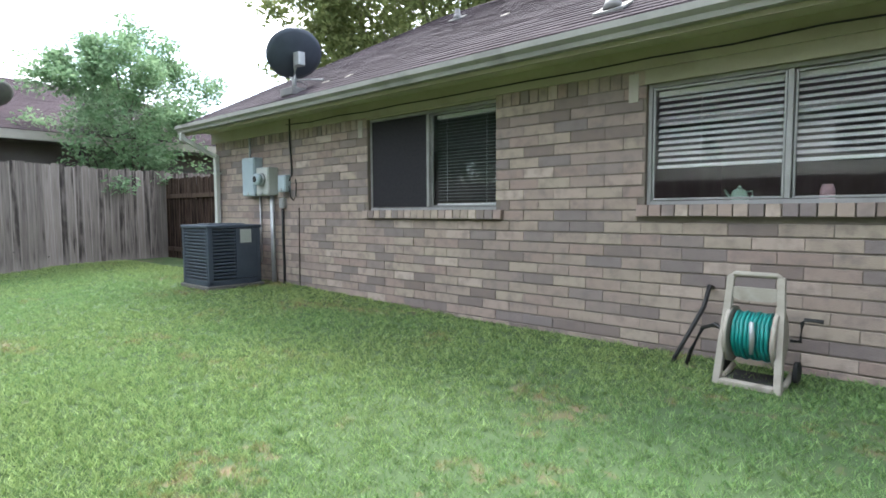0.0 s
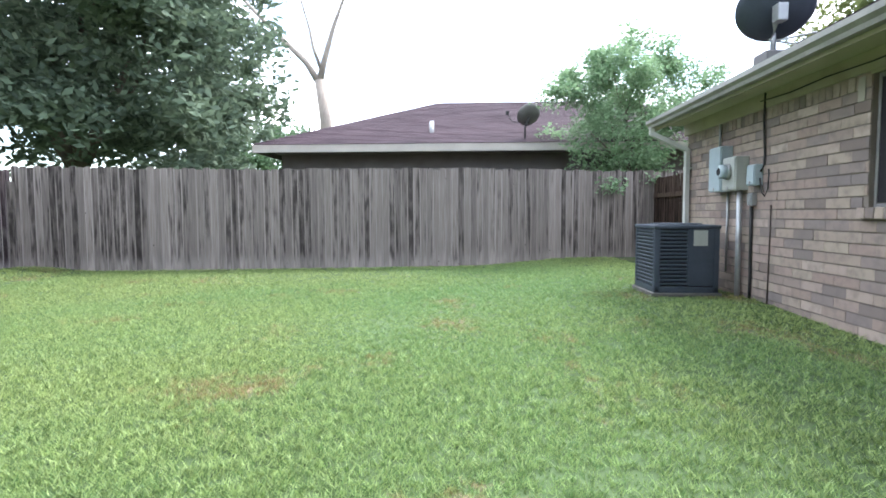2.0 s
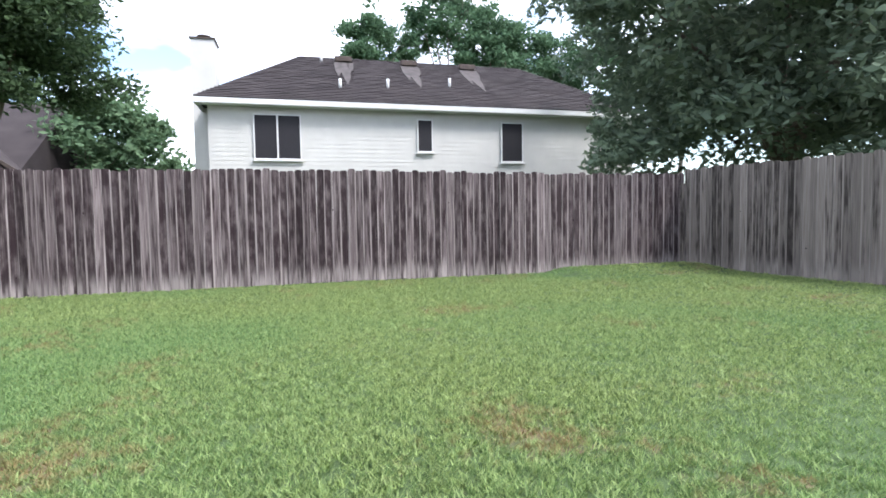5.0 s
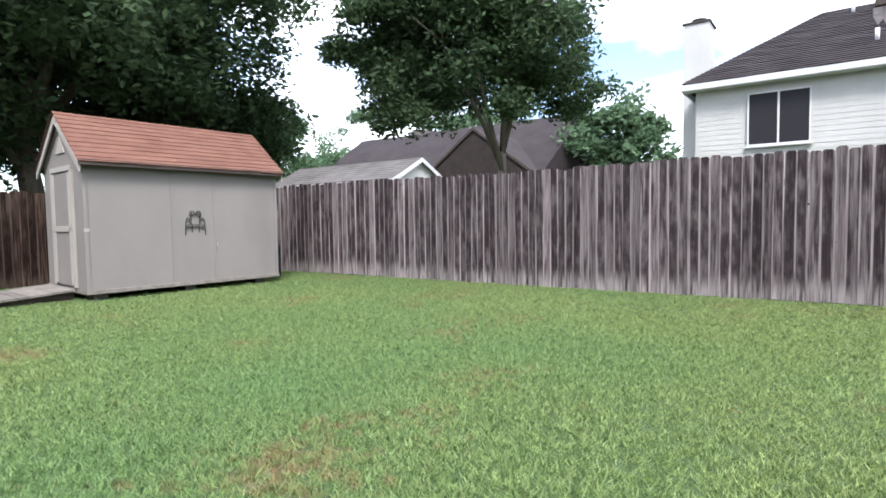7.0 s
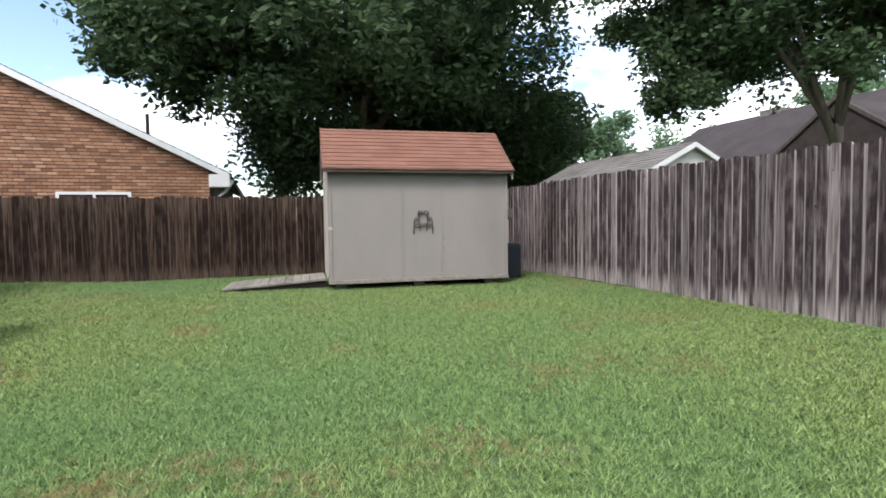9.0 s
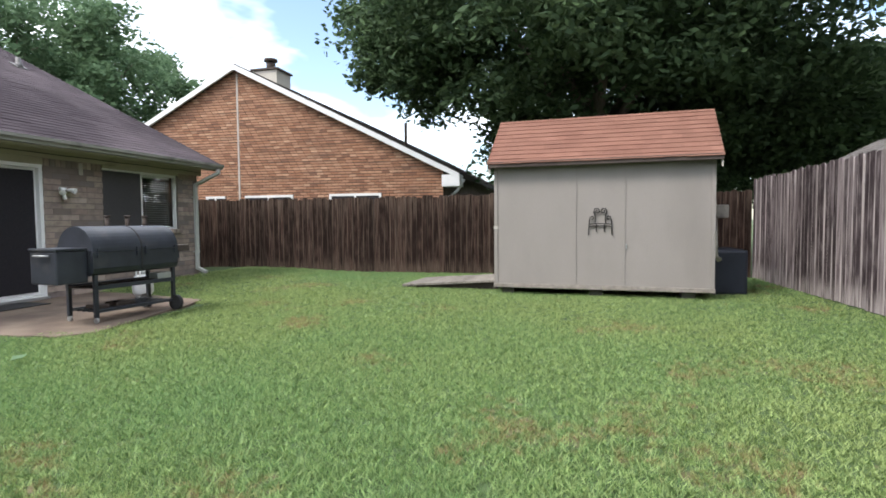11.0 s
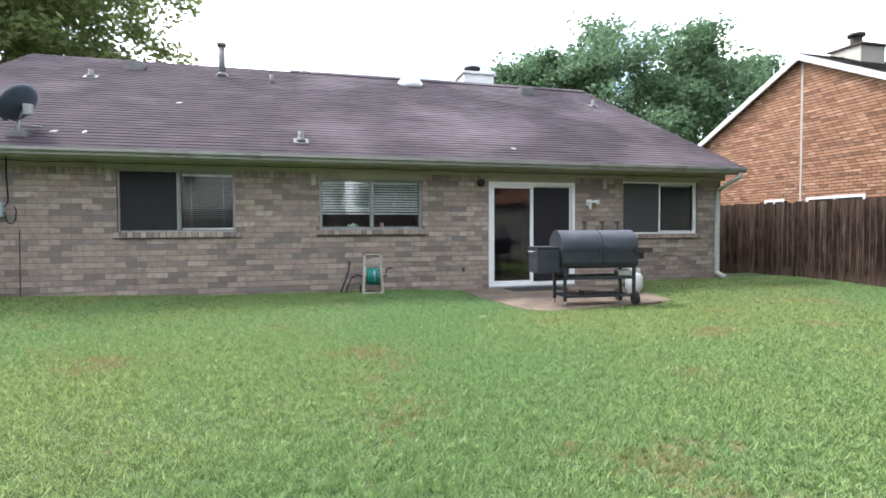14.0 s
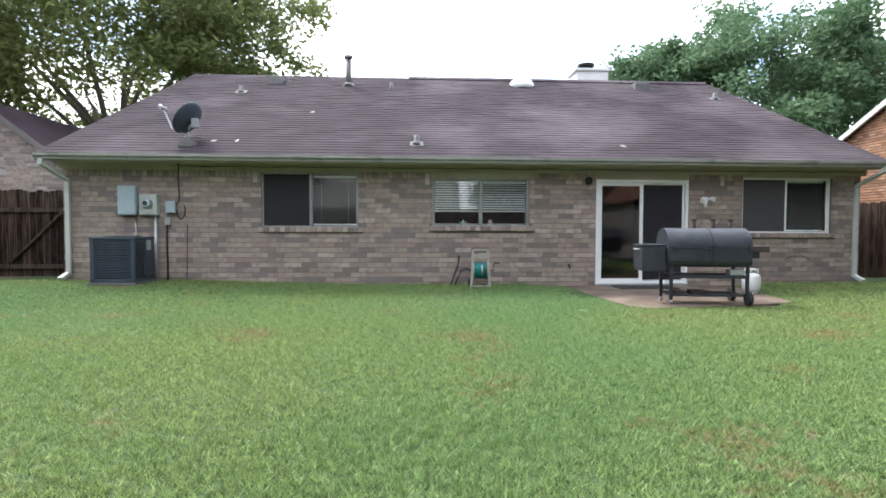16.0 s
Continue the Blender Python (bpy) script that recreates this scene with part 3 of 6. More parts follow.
def shingles(name, x0, x1, y0, z0, uy, uz, length, inset, expo, tab, thick, material, parent, axis="y", skip=None):
    """Courses of tabs laid up a slope that rises along +uy, +uz; axis x: the slope rises along x instead."""
    vs = []
    s, row = -0.02, 0
    while s < length:
        q = max(s, 0) / length * inset
        e0, e1 = x0 + q, x1 - q
        x = e0 - (row % 2) * tab * 0.5 - rng.rand() * tab * 0.3
        while x < e1:
            a, b = max(x, e0), min(x + tab, e1)
            x += tab * (0.9 + 0.2 * rng.rand())
            b = min(x - 0.0004, e1)
            if b - a < 0.005:
                continue
            t = thick * (0.8 + 0.5 * rng.rand())
            s1 = min(s + expo * 1.25, length + 0.02)
            s0 = s + 0.006 * rng.randn() * 0.5
            lo = []
            for xx in (a, b):
                for sv, h in ((s0, 0.0), (s0, t), (s1, 0.0), (s1, 0.002)):
                    lo.append((xx, y0 + uy * sv - uz * h * (1 if uy > 0 else -1), z0 + uz * sv + abs(uy) * h))
            vs.append(lo)
        s += expo
        row += 1
    v = np.array(vs)
    if axis == "x":
        v = v[:, :, [1, 0, 2]]
    f = np.array(((0, 1, 5, 4), (1, 3, 7, 5), (0, 2, 3, 1), (4, 5, 7, 6), (2, 6, 7, 3)))
    faces = (np.arange(len(v))[:, None, None] * 8 + f).reshape(-1, 4)
    return tagged(bulk(name, v.reshape(-1, 3), faces, material, parent), kind="stuff")


a = roof_x(0)
shingles("shingles", a[0] - 0.02, a[1] + 0.02, EAVE_Y - 0.03, EAVE_Z - 0.012, UY, UZ, SL, INSET, 0.145, 0.5, 0.011, M_ROOF, roof)
shingles("shingles", a[0] - 0.02, a[1] + 0.02, 2 * RIDGE_Y - EAVE_Y + 0.03, EAVE_Z - 0.012, -UY, UZ, SL, INSET, 0.29, 0.64, 0.012, M_ROOF, roof)
bm = bmesh.new()
b0 = roof_x(SL)
x = b0[0]
while x < b0[1] - 0.05:
    w = min(0.28, b0[1] - x)
    dz = 0.0 if x < 6.5 else 0.045
    prism(bm, [(RIDGE_Y - 0.16, RIDGE_Z - 0.085 + dz), (RIDGE_Y, RIDGE_Z + 0.012 + dz), (RIDGE_Y + 0.16, RIDGE_Z - 0.085 + dz), (RIDGE_Y + 0.16, RIDGE_Z - 0.1 + dz), (RIDGE_Y - 0.16, RIDGE_Z - 0.1 + dz)], "x", x, x + w - 0.012)
    x += w
part("ridge_cap", bm, M_ROOF, roof)

# eaves: frieze board, soffit, fascia, gutter
bm = bmesh.new()
box(bm, (HX0 - 0.1, -0.03, HTOP - 0.06), (HX1 + 0.1, 0.004, 2.42), 0.004)
tagged(part("trim", bm, M_TRIM), "olive-tan painted frieze board under the eaves", "trim", kind="structure")
bm = bmesh.new()
box(bm, (HX0 - 0.14, EAVE_Y + 0.02, 2.405), (HX1 + 0.14, -0.032, 2.42))
tagged(part("soffit", bm, M_SOFFIT), "olive-tan painted soffit boards", "soffit", kind="structure")
bm = bmesh.new()
box(bm, (HX0 - 0.14, EAVE_Y - 0.005, 2.33), (HX1 + 0.14, EAVE_Y + 0.019, 2.48), 0.003)
tagged(part("fascia", bm, M_TRIM), "olive-tan painted fascia board", "fascia", kind="structure")
bm = bmesh.new()
prof = [(EAVE_Y - 0.006, 2.365), (EAVE_Y - 0.075, 2.365), (EAVE_Y - 0.085, 2.40), (EAVE_Y - 0.118, 2.43), (EAVE_Y - 0.118, 2.478), (EAVE_Y - 0.110, 2.478), (EAVE_Y - 0.108, 2.435), (EAVE_Y - 0.076, 2.404), (EAVE_Y - 0.068, 2.375), (EAVE_Y - 0.006, 2.375)]
prism(bm, prof, "x", HX0 - 0.18, HX1 + 0.18)
gutter = tagged(part("gutter", bm, M_GUTTER), "weathered olive-grey metal gutter along the eaves", "gutter", kind="structure")


def downspout(x, toe):
    bm = bmesh.new()
    def leg(p, q, w=0.038):
        p, q = Vector(p), Vector(q)
        d = (q - p).normalized()
        sx = Vector((1, 0, 0)) if abs(d.x) < 0.8 else Vector((0, 1, 0))
        sy = d.cross(sx).normalized()
        r = [[bm.verts.new(c + sx * i * w + sy * j * w * 0.8) for i, j in ((-1, -1), (1, -1), (1, 1), (-1, 1))] for c in (p, q)]
        bm.faces.new(r[0][::-1]); bm.faces.new(r[1])
        for k in range(4):
            bm.faces.new((r[0][k], r[0][(k + 1) % 4], r[1][(k + 1) % 4], r[1][k]))
    leg((x + toe * 0.0 - (0.18 if x < 5 else -0.18), EAVE_Y - 0.06, 2.37), (x - (0.18 if x < 5 else -0.18), EAVE_Y - 0.06, 2.27))
    leg((x - (0.18 if x < 5 else -0.18), EAVE_Y - 0.06, 2.29), (x, -0.06, 2.02))
    low = float(lawn_z(x, -0.2))
    leg((x, -0.06, 2.04), (x, -0.06, low + 0.11))
    leg((x, -0.06, low + 0.13), (x + toe * 0.06, -0.24, low + 0.03))
    s = tagged(part("downspout", bm, M_SPOUT), "pale grey painted metal downspout with a bent foot", "downspout", group="downspouts")
    for z in (0.55, 1.75):
        bm = bmesh.new()
        box(bm, (x - 0.055, -0.095, z), (x + 0.055, -0.0, z + 0.025), 0.003)
        part("strap", bm, M_SPOUT, s)


downspout(0.36, -1)
downspout(15.86, 1)


# windows and the sliding door
def slab(name, lo, hi, material, parent, bevel=0.003, label=""):
    bm = bmesh.new()
    box(bm, lo, hi, bevel)
    return part(name, bm, material, parent, label)


def frame_of(parent, name, x0, x1, z0, z1, y0, y1, w, material):
    bm = bmesh.new()
    box(bm, (x0, y0, z0), (x0 + w, y1, z1), 0.003)
    box(bm, (x1 - w, y0, z0), (x1, y1, z1), 0.003)
    box(bm, (x0 + w, y0 + 0.001, z0), (x1 - w, y1 - 0.001, z0 + w), 0.003)
    box(bm, (x0 + w, y0 + 0.001, z1 - w), (x1 - w, y1 - 0.001, z1), 0.003)
    return part(name, bm, material, parent)


def pane(parent, x0, x1, z0, z1, y):
    p = slab("pane", (x0, y, z0), (x1, y + 0.006, z1), M_GLASS, parent, 0)
    p.visible_shadow = False
    return p


def window(key, material, label, mid=0.5):
    x0, x1, z0, z1 = OPEN[key]
    w = empty(key)
    tagged(w, label, "window", kind="structure")
    frame_of(w, "window_frame", x0, x1, z0, z1, 0.045, 0.13, 0.03, material)
    xm = x0 + (x1 - x0) * mid
    slab("mullion", (xm - 0.018, 0.04, z0 + 0.036), (xm + 0.018, 0.125, z1 - 0.036), material, w)
    frame_of(w, "sash", x0 + 0.036, xm - 0.023, z0 + 0.036, z1 - 0.036, 0.055, 0.085, 0.016, material)
    frame_of(w, "sash", xm + 0.023, x1 - 0.036, z0 + 0.036, z1 - 0.036, 0.075, 0.105, 0.016, material)
    pane(w, x0 + 0.058, xm - 0.045, z0 + 0.058, z1 - 0.058, 0.068)
    pane(w, xm + 0.045, x1 - 0.058, z0 + 0.058, z1 - 0.058, 0.088)
    return w, x0, x1, z0, z1, xm


def blind(x0, x1, z0, z1, y, tilt, pitch, label, d=0.024, material=None):
    material = material or M_BLIND
    b = empty("window_blind", (x0 + x1) / 2, y, z0)
    tagged(b, label, "blind", group="window blinds")
    w = x1 - x0
    bm = bmesh.new()
    box(bm, (-w / 2, -0.02, z1 - z0 - 0.04), (w / 2, 0.02, z1 - z0), 0.003)
    part("head_rail", bm, M_BLIND, b)
    bm = bmesh.new()
    box(bm, (-w / 2, -0.02, -0.012), (w / 2, 0.02, 0.012), 0.004)
    part("bottom_rail", bm, M_BLIND, b)
    bm = bmesh.new()
    c, s = math.cos(radians(tilt)), math.sin(radians(tilt))
    prof = [(-d * c, -d * s), (0, 0.003), (d * c, d * s), (d * c, d * s - 0.0025), (0, 0.0005), (-d * c, -d * s - 0.0025)]
    prism(bm, prof, "x", -w / 2 + 0.004, w / 2 - 0.004)
    me = mesh_of("slat", bm, material)
    n = int((z1 - z0 - 0.06) / pitch)
    for i in range(n):
        piece("slat", me, pose(0, 0, 0.03 + pitch * (i + 0.5), 0, 0.15 * math.sin(i * 2.1), 0), b)
    for k in (-0.32, 0.32):
        bm = bmesh.new()
        tube(bm, [(k * w, -0.026, 0), (k * w, -0.026, z1 - z0 - 0.03)], 0.0015, 5)
        part("cord", bm, M_BLIND, b)


W1, x0, x1, z0, z1, xm = window("window_1", M_ALU, "aluminium sliding window with a dark insect screen")
slab("screen", (x0 + 0.038, 0.046, z0 + 0.038), (xm - 0.022, 0.050, z1 - 0.038), M_SCREEN, W1, 0, "dark insect screen")
blind(xm + 0.05, x1 - 0.06, z0 + 0.06, z1 - 0.05, 0.165, 10, 0.034, "open slatted blind in shade behind a sliding window", 0.012, M_SHADEDBLIND)
W2, x0, x1, z0, z1, xm = window("window_2", M_ALU, "aluminium sliding kitchen window with half-lowered blinds")
blind(x0 + 0.05, x1 - 0.05, z0 + 0.30, z1 - 0.05, 0.145, 36, 0.047, "half-lowered white slatted blind behind the kitchen window", 0.0225)
W3, x0, x1, z0, z1, xm = window("window_3", M_WHITE, "white-framed sliding window with a dark screen")
slab("screen", (x0 + 0.038, 0.046, z0 + 0.038), (xm - 0.022, 0.050, z1 - 0.038), M_SCREEN_GREY, W3, 0, "dark insect screen")
blind(xm + 0.05, x1 - 0.06, z0 + 0.06, z1 - 0.05, 0.175, 25, 0.045, "closed-down slatted blind behind a white-framed window", 0.020, M_SHADEDBLIND)

D, (x0, x1, z0, z1) = empty("door_1"), OPEN["door_1"]
tagged(D, "white-framed sliding glass patio door, closed", "door", kind="structure")
frame_of(D, "door_frame", x0, x1, z0, z1, -0.015, 0.14, 0.06, M_WHITE)
xm = (x0 + x1) / 2 - 0.02
frame_of(D, "sliding_panel", x0 + 0.061, xm + 0.045, z0 + 0.061, z1 - 0.061, 0.015, 0.055, 0.065, M_WHITE)
frame_of(D, "fixed_panel", xm - 0.005, x1 - 0.061, z0 + 0.061, z1 - 0.061, 0.06, 0.10, 0.055, M_WHITE)
pane(D, x0 + 0.127, xm - 0.021, z0 + 0.127, z1 - 0.127, 0.033)
pane(D, xm + 0.051, x1 - 0.117, z0 + 0.117, z1 - 0.117, 0.078)
slab("screen_door", (xm + 0.02, 0.045, z0 + 0.10), (x1 - 0.10, 0.05, z1 - 0.10), M_SCREEN, D, 0, "dark insect screen")
slab("door_handle", (xm + 0.005, -0.025, 0.95), (xm + 0.03, 0.014, 1.2), M_WHITE, D, 0.006)
slab("threshold", (x0 - 0.01, -0.06, 0.0), (x1 + 0.01, -0.016, 0.045), M_ALU, D)

# painted boards that fill the gap between each opening and the frieze
for key, (x0, x1, z0, z1) in OPEN.items():
    bm = bmesh.new()
    box(bm, (x0 - 0.01, -0.014, z1 - 0.004), (x1 + 0.01, 0.006, HTOP - 0.061), 0.003)
    tagged(part("trim", bm, M_TRIM), "olive-tan painted board above an opening", "trim", kind="structure")

# brick sills of rowlock bricks, one by one
bm = bmesh.new()
box(bm, (-0.046, -0.055, -0.045), (0.046, 0.04, 0.045), 0.006)
me_row = mesh_of("sill_brick", bm, M_BRICK_O)
for key, win in (("window_1", W1), ("window_2", W2), ("window_3", W3)):
    x0, x1, z0, z1 = OPEN[key]
    x = x0 - 0.05
    while x < x1 + 0.05:
        piece("sill_brick", me_row, pose(x + 0.048, 0, z0 - 0.048, random.uniform(-1.5, 1.5) - 4, 0, 0), win)
        x += 0.1

# ---- fences ----
def board_mesh(w, h, material, ear=0.03):
    bm = bmesh.new()
    out = [(-w / 2, 0), (w / 2, 0), (w / 2, h - ear), (w / 2 - ear, h), (-w / 2 + ear, h), (-w / 2, h - ear)]
    prism(bm, out, "y", -0.009, 0.009)
    return mesh_of("board", bm, material)


def fence(name, label, p0, p1, height, material, seed, bottom=-0.012, ear=0.03, top_wave=0.03, side=1):
    """Upright boards nailed to rails and posts on the far side."""
    rnd = random.Random(seed)
    p0, p1 = Vector((*p0, 0)), Vector((*p1, 0))
    d = (p1 - p0).normalized()
    L = (p1 - p0).length
    rz = math.degrees(math.atan2(d.y, d.x))
    f = empty(name, p0.x, p0.y, 0, rz)
    tagged(f, label, "fence", kind="structure")
    widths = (0.132, 0.142, 0.150, 0.138)
    mes = [[board_mesh(w, height + dh, material, ear) for dh in (-0.02, 0.0, 0.015)] for w in widths]
    x, count = 0.0, 0
    while x < L:
        k = rnd.randrange(4)
        w = widths[k]
        me = mes[k][rnd.randrange(3)]
        z = bottom + top_wave * math.sin(x * 0.7 + seed) * 0.5 + rnd.uniform(-0.008, 0.008)
        piece("board", me, pose(x + w / 2, 0.0105 * (count % 2) - 0.005 + rnd.uniform(-0.0008, 0.0008), z, rnd.uniform(-0.25, 0.25), rnd.uniform(-0.3, 0.3), 0), f)
        x += w - rnd.uniform(0.004, 0.009)
        count += 1
    for z in (0.35, 0.95, 1.55):
        bm = bmesh.new()
        box(bm, (0, side * 0.024, z), (L, side * 0.064, z + 0.09), 0.004)
        part("rail", bm, material, f)
    n = max(2, int(L / 2.4))
    for i in range(n + 1):
        bm = bmesh.new()
        xx = min(max(L * i / n, 0.05), L - 0.05)
        box(bm, (xx - 0.045, side * 0.066, -0.05), (xx + 0.045, side * 0.155, height - 0.05), 0.005)
        part("post", bm, material, f)
    return f


corner = (left_x(-12.25), back_y(-1.95))
fence("fence_back", "weathered grey-brown cedar board fence with dark water stains", corner, (RIGHT_X, back_y(RIGHT_X)), 2.01, M_FENCE, 3, side=-1)
fence("fence_left", "weathered grey cedar board fence along the lawn", (corner[0], corner[1] + 0.05), (left_x(2.0), 2.0), 2.08, M_FENCE_GREY, 8, side=1)
fence("fence_right", "dark brown stained cedar board fence", (RIGHT_X, back_y(RIGHT_X) + 0.05), (RIGHT_X, 9.5), 1.79, M_FENCE_DARK, 5, side=-1)

bm = bmesh.new()
box(bm, (-0.07, -0.10, -0.05), (0.05, 0.04, 1.78), 0.005)
post = part("post", bm, M_FENCE_GREY, bpy.data.objects["fence_left"])
# the gate stands in shade, painted in here with the dark fence colour
gate = fence("gate", "cedar board side gate beside the house, coloured dark brown for shade", (left_x(0.9) + 0.03, 0.9), (0.22, 0.9), 1.90, M_FENCE_DARK, 11, side=1)
gate["category"] = "gate"
bm = bmesh.new()
L = abs(left_x(0.15)) + 0.1
for z in (0.3, 1.45):
    box(bm, (0.1, -0.055, z), (L, -0.015, z + 0.09), 0.004)
tube(bm, [(2.55, -0.035, 0.40), (3.6, -0.035, 1.46)], 0.035, 4)
part("brace", bm, M_FENCE_DARK, gate)

# ---- the shed ----
SHX, SHY = 14.43, -6.90
shed = empty("shed", SHX, SHY, 0.0, math.degrees(math.atan2(-3.27, -0.25)) + 90)
tagged(shed, "beige painted wooden garden shed with a red-brown shingle roof", "shed")
# local axes: x runs back from the front wall, y runs towards the house, 0 at the front corner beside the ramp
SW, SD, SZ0, SZ1, SR = 3.28, 1.88, 0.16, 2.15, 2.91
bm = bmesh.new()
outer = [(0, SZ0), (SD, SZ0), (SD, SZ1), (SD / 2, SR - 0.06), (0, SZ1)]
prism(bm, outer, "y", -SW, 0)
body = part("body", bm, M_SHED, shed)
for y in (-0.045, -SW - 0.012):
    slab("corner_trim", (-0.014, y, SZ0 - 0.01), (-0.0005, y + 0.057, SZ1 - 0.02), M_SHED, shed)
for y in (-1.29, -2.02):
    bm = bmesh.new()
    box(bm, (-0.012, y - 0.02, SZ0), (-0.001, y + 0.02, SZ1 - 0.03), 0.003)
    part("batten", bm, M_SHED, shed)
bm = bmesh.new()
box(bm, (-0.03, -SW - 0.02, 0.095), (SD + 0.02, 0.02, SZ0 - 0.002), 0.006)
part("skid", bm, M_OLDWOOD, shed, "weathered wooden base frame")
for y in (-0.2, -1.6, -2.95):
    bm = bmesh.new()
    box(bm, (0.08, y - 0.1, -0.06), (0.46, y + 0.1, 0.094), 0.01)
    part("block", bm, M_PAD, shed)
bm = bmesh.new()
for x0, x1 in ((-0.12, SD / 2), (SD / 2, SD + 0.12)):
    s0 = (x0, SZ1 - 0.075) if x0 < SD / 2 - 0.01 else (x0, SR)
    s1 = (x1, SR) if x0 < SD / 2 - 0.01 else (x1, SZ1 - 0.075)
    prism(bm, [s0, s1, (s1[0], s1[1] + 0.035), (s0[0], s0[1] + 0.035)], "y", -SW - 0.08, 0.08)
part("roof_deck", bm, M_DARKWOOD, shed)
ssl = math.hypot(SD / 2 + 0.12, SR - SZ1 + 0.075)
for sg, xx in ((1, -0.14), (-1, SD + 0.14)):
    shingles("shingles", -SW - 0.1, 0.1, xx, SZ1 - 0.045, sg * (SD / 2 + 0.12) / ssl, (SR - SZ1 + 0.075) / ssl, ssl, 0, 0.13, 0.30, 0.012, M_SHED_ROOF, shed, axis="x")
bm = bmesh.new()
box(bm, (-0.145, -SW - 0.085, SZ1 - 0.11), (-0.121, 0.085, SZ1 - 0.02), 0.003)
part("fascia", bm, M_DARKWOOD, shed)
for y in (0.06, -SW - 0.085):
    bm = bmesh.new()
    for a, b in (((-0.12, SZ1 - 0.10), (SD / 2, SR - 0.03)), ((SD + 0.12, SZ1 - 0.10), (SD / 2, SR - 0.03))):
        prism(bm, [a, b, (b[0], b[1] - 0.11), (a[0], a[1] - 0.11)], "y", y, y + 0.022)
    part("rake_board", bm, M_SHED_TRIM, shed)
# the door in the gable end
sd = slab("door", (0.48, 0.001, 0.2), (1.33, 0.03, 1.98), M_SHED, shed, 0.003, "beige plank door with pale trim")
for lo, hi in (((0.40, 0.002, 0.18), (0.48, 0.045, 2.06)), ((1.33, 0.002, 0.18), (1.41, 0.045, 2.06)), ((0.40, 0.002, 2.0), (1.41, 0.046, 2.08)), ((0.49, 0.031, 1.05), (1.32, 0.047, 1.14)), ((0.49, 0.031, 0.22), (0.56, 0.047, 1.97)), ((1.25, 0.031, 0.22), (1.32, 0.047, 1.97))):
    slab("door_trim", lo, hi, M_SHED_TRIM, sd)
bm = bmesh.new()
prism(bm, [(SD / 2 - 0.2, 2.3), (SD / 2 + 0.2, 2.3), (SD / 2, 2.56)], "y", 0.002, 0.02)
part("gable_vent", bm, M_SHED_TRIM, shed)
# latch eye on the front
slab("latch", (-0.02, -2.065, 0.74), (-0.0125, -2.045, 0.82), M_CONDUIT, shed)
slab("latch", (-0.018, -0.06, 1.05), (-0.0145, 0.02, 1.10), M_SHED_TRIM, shed, 0.001)


# wrought-iron ornament in the shape of a chair, hung on the shed
orn = empty("wall_ornament", 0, 0, 0)
orn.parent = None
orn.matrix_basis = shed.matrix_basis @ pose(-0.022, -1.67, 0.95) @ Matrix.Diagonal((1, 0.82, 0.88, 1))
tagged(orn, "black wrought-iron chair-shaped ornament on the shed wall", "ornament")
bm = bmesh.new()


def loop(cx, cz, rx, rz, a0=0, a1=360, n=16, r=0.008):
    tube(bm, [(0, cx + rx * math.cos(radians(a0 + (a1 - a0) * i / n)), cz + rz * math.sin(radians(a0 + (a1 - a0) * i / n))) for i in range(n + 1)], r, 6)


for sg in (-1, 1):
    # spiral, heart side, arm with leg
    tube(bm, [(0, sg * (0.058 + (0.020 + 0.045 * k / 14) * math.cos(k * 0.62 + 2.2) * -1), 0.425 + (0.020 + 0.045 * k / 14) * math.sin(k * 0.62 + 2.2)) for k in range(15)], 0.008, 6)
    tube(bm, [(0, sg * 0.004, 0.40), (0, sg * 0.05, 0.475), (0, sg * 0.105, 0.465), (0, sg * 0.122, 0.41), (0, sg * 0.10, 0.35), (0, sg * 0.085, 0.29), (0, sg * 0.10, 0.21)], 0.008, 6)
    tube(bm, [(0, sg * 0.215, 0.0), (0, sg * 0.208, 0.15), (0, sg * 0.20, 0.27), (0, sg * 0.18, 0.325), (0, sg * 0.14, 0.335), (0, sg * 0.115, 0.30), (0, sg * 0.14, 0.275), (0, sg * 0.165, 0.29)], 0.009, 6)
    tube(bm, [(0, sg * 0.075, 0.06), (0, sg * 0.072, 0.20)], 0.008, 6)
for z in (0.14, 0.18):
    tube(bm, [(0, 0.21 * math.sin(a * 0.26), z + 0.025 * math.cos(a * 0.26)) for a in range(-6, 7)], 0.008, 6)
part("scrollwork", bm, M_RUBBER, orn)

# ramp of planks up to the shed door
ramp = empty("ramp", 0, 0, 0)
ramp.matrix_basis = shed.matrix_basis @ pose(0.35, 0.06, 0.13, 0, 0, 0)
tagged(ramp, "old grey plank ramp leading up to the shed door", "ramp")
bm = bmesh.new()
box(bm, (0, -0.07, -0.018), (1.3, 0.07, 0.018), 0.004)
me = mesh_of("plank", bm, M_OLDWOOD)
RL = 1.75
for i in range(12):
    s = 0.07 + i * 0.147
    piece("plank", me, pose(random.uniform(-0.02, 0.02), s, -s * 0.070 + 0.02, -4.0, 0, random.uniform(-0.6, 0.6)), ramp)
for x in (0.08, 1.18):
    bm = bmesh.new()
    prism(bm, [(0, -0.01), (RL, -0.128), (RL, -0.145), (0, -0.13)], "x", x, x + 0.05)
    part("stringer", bm, M_DARKWOOD, ramp)

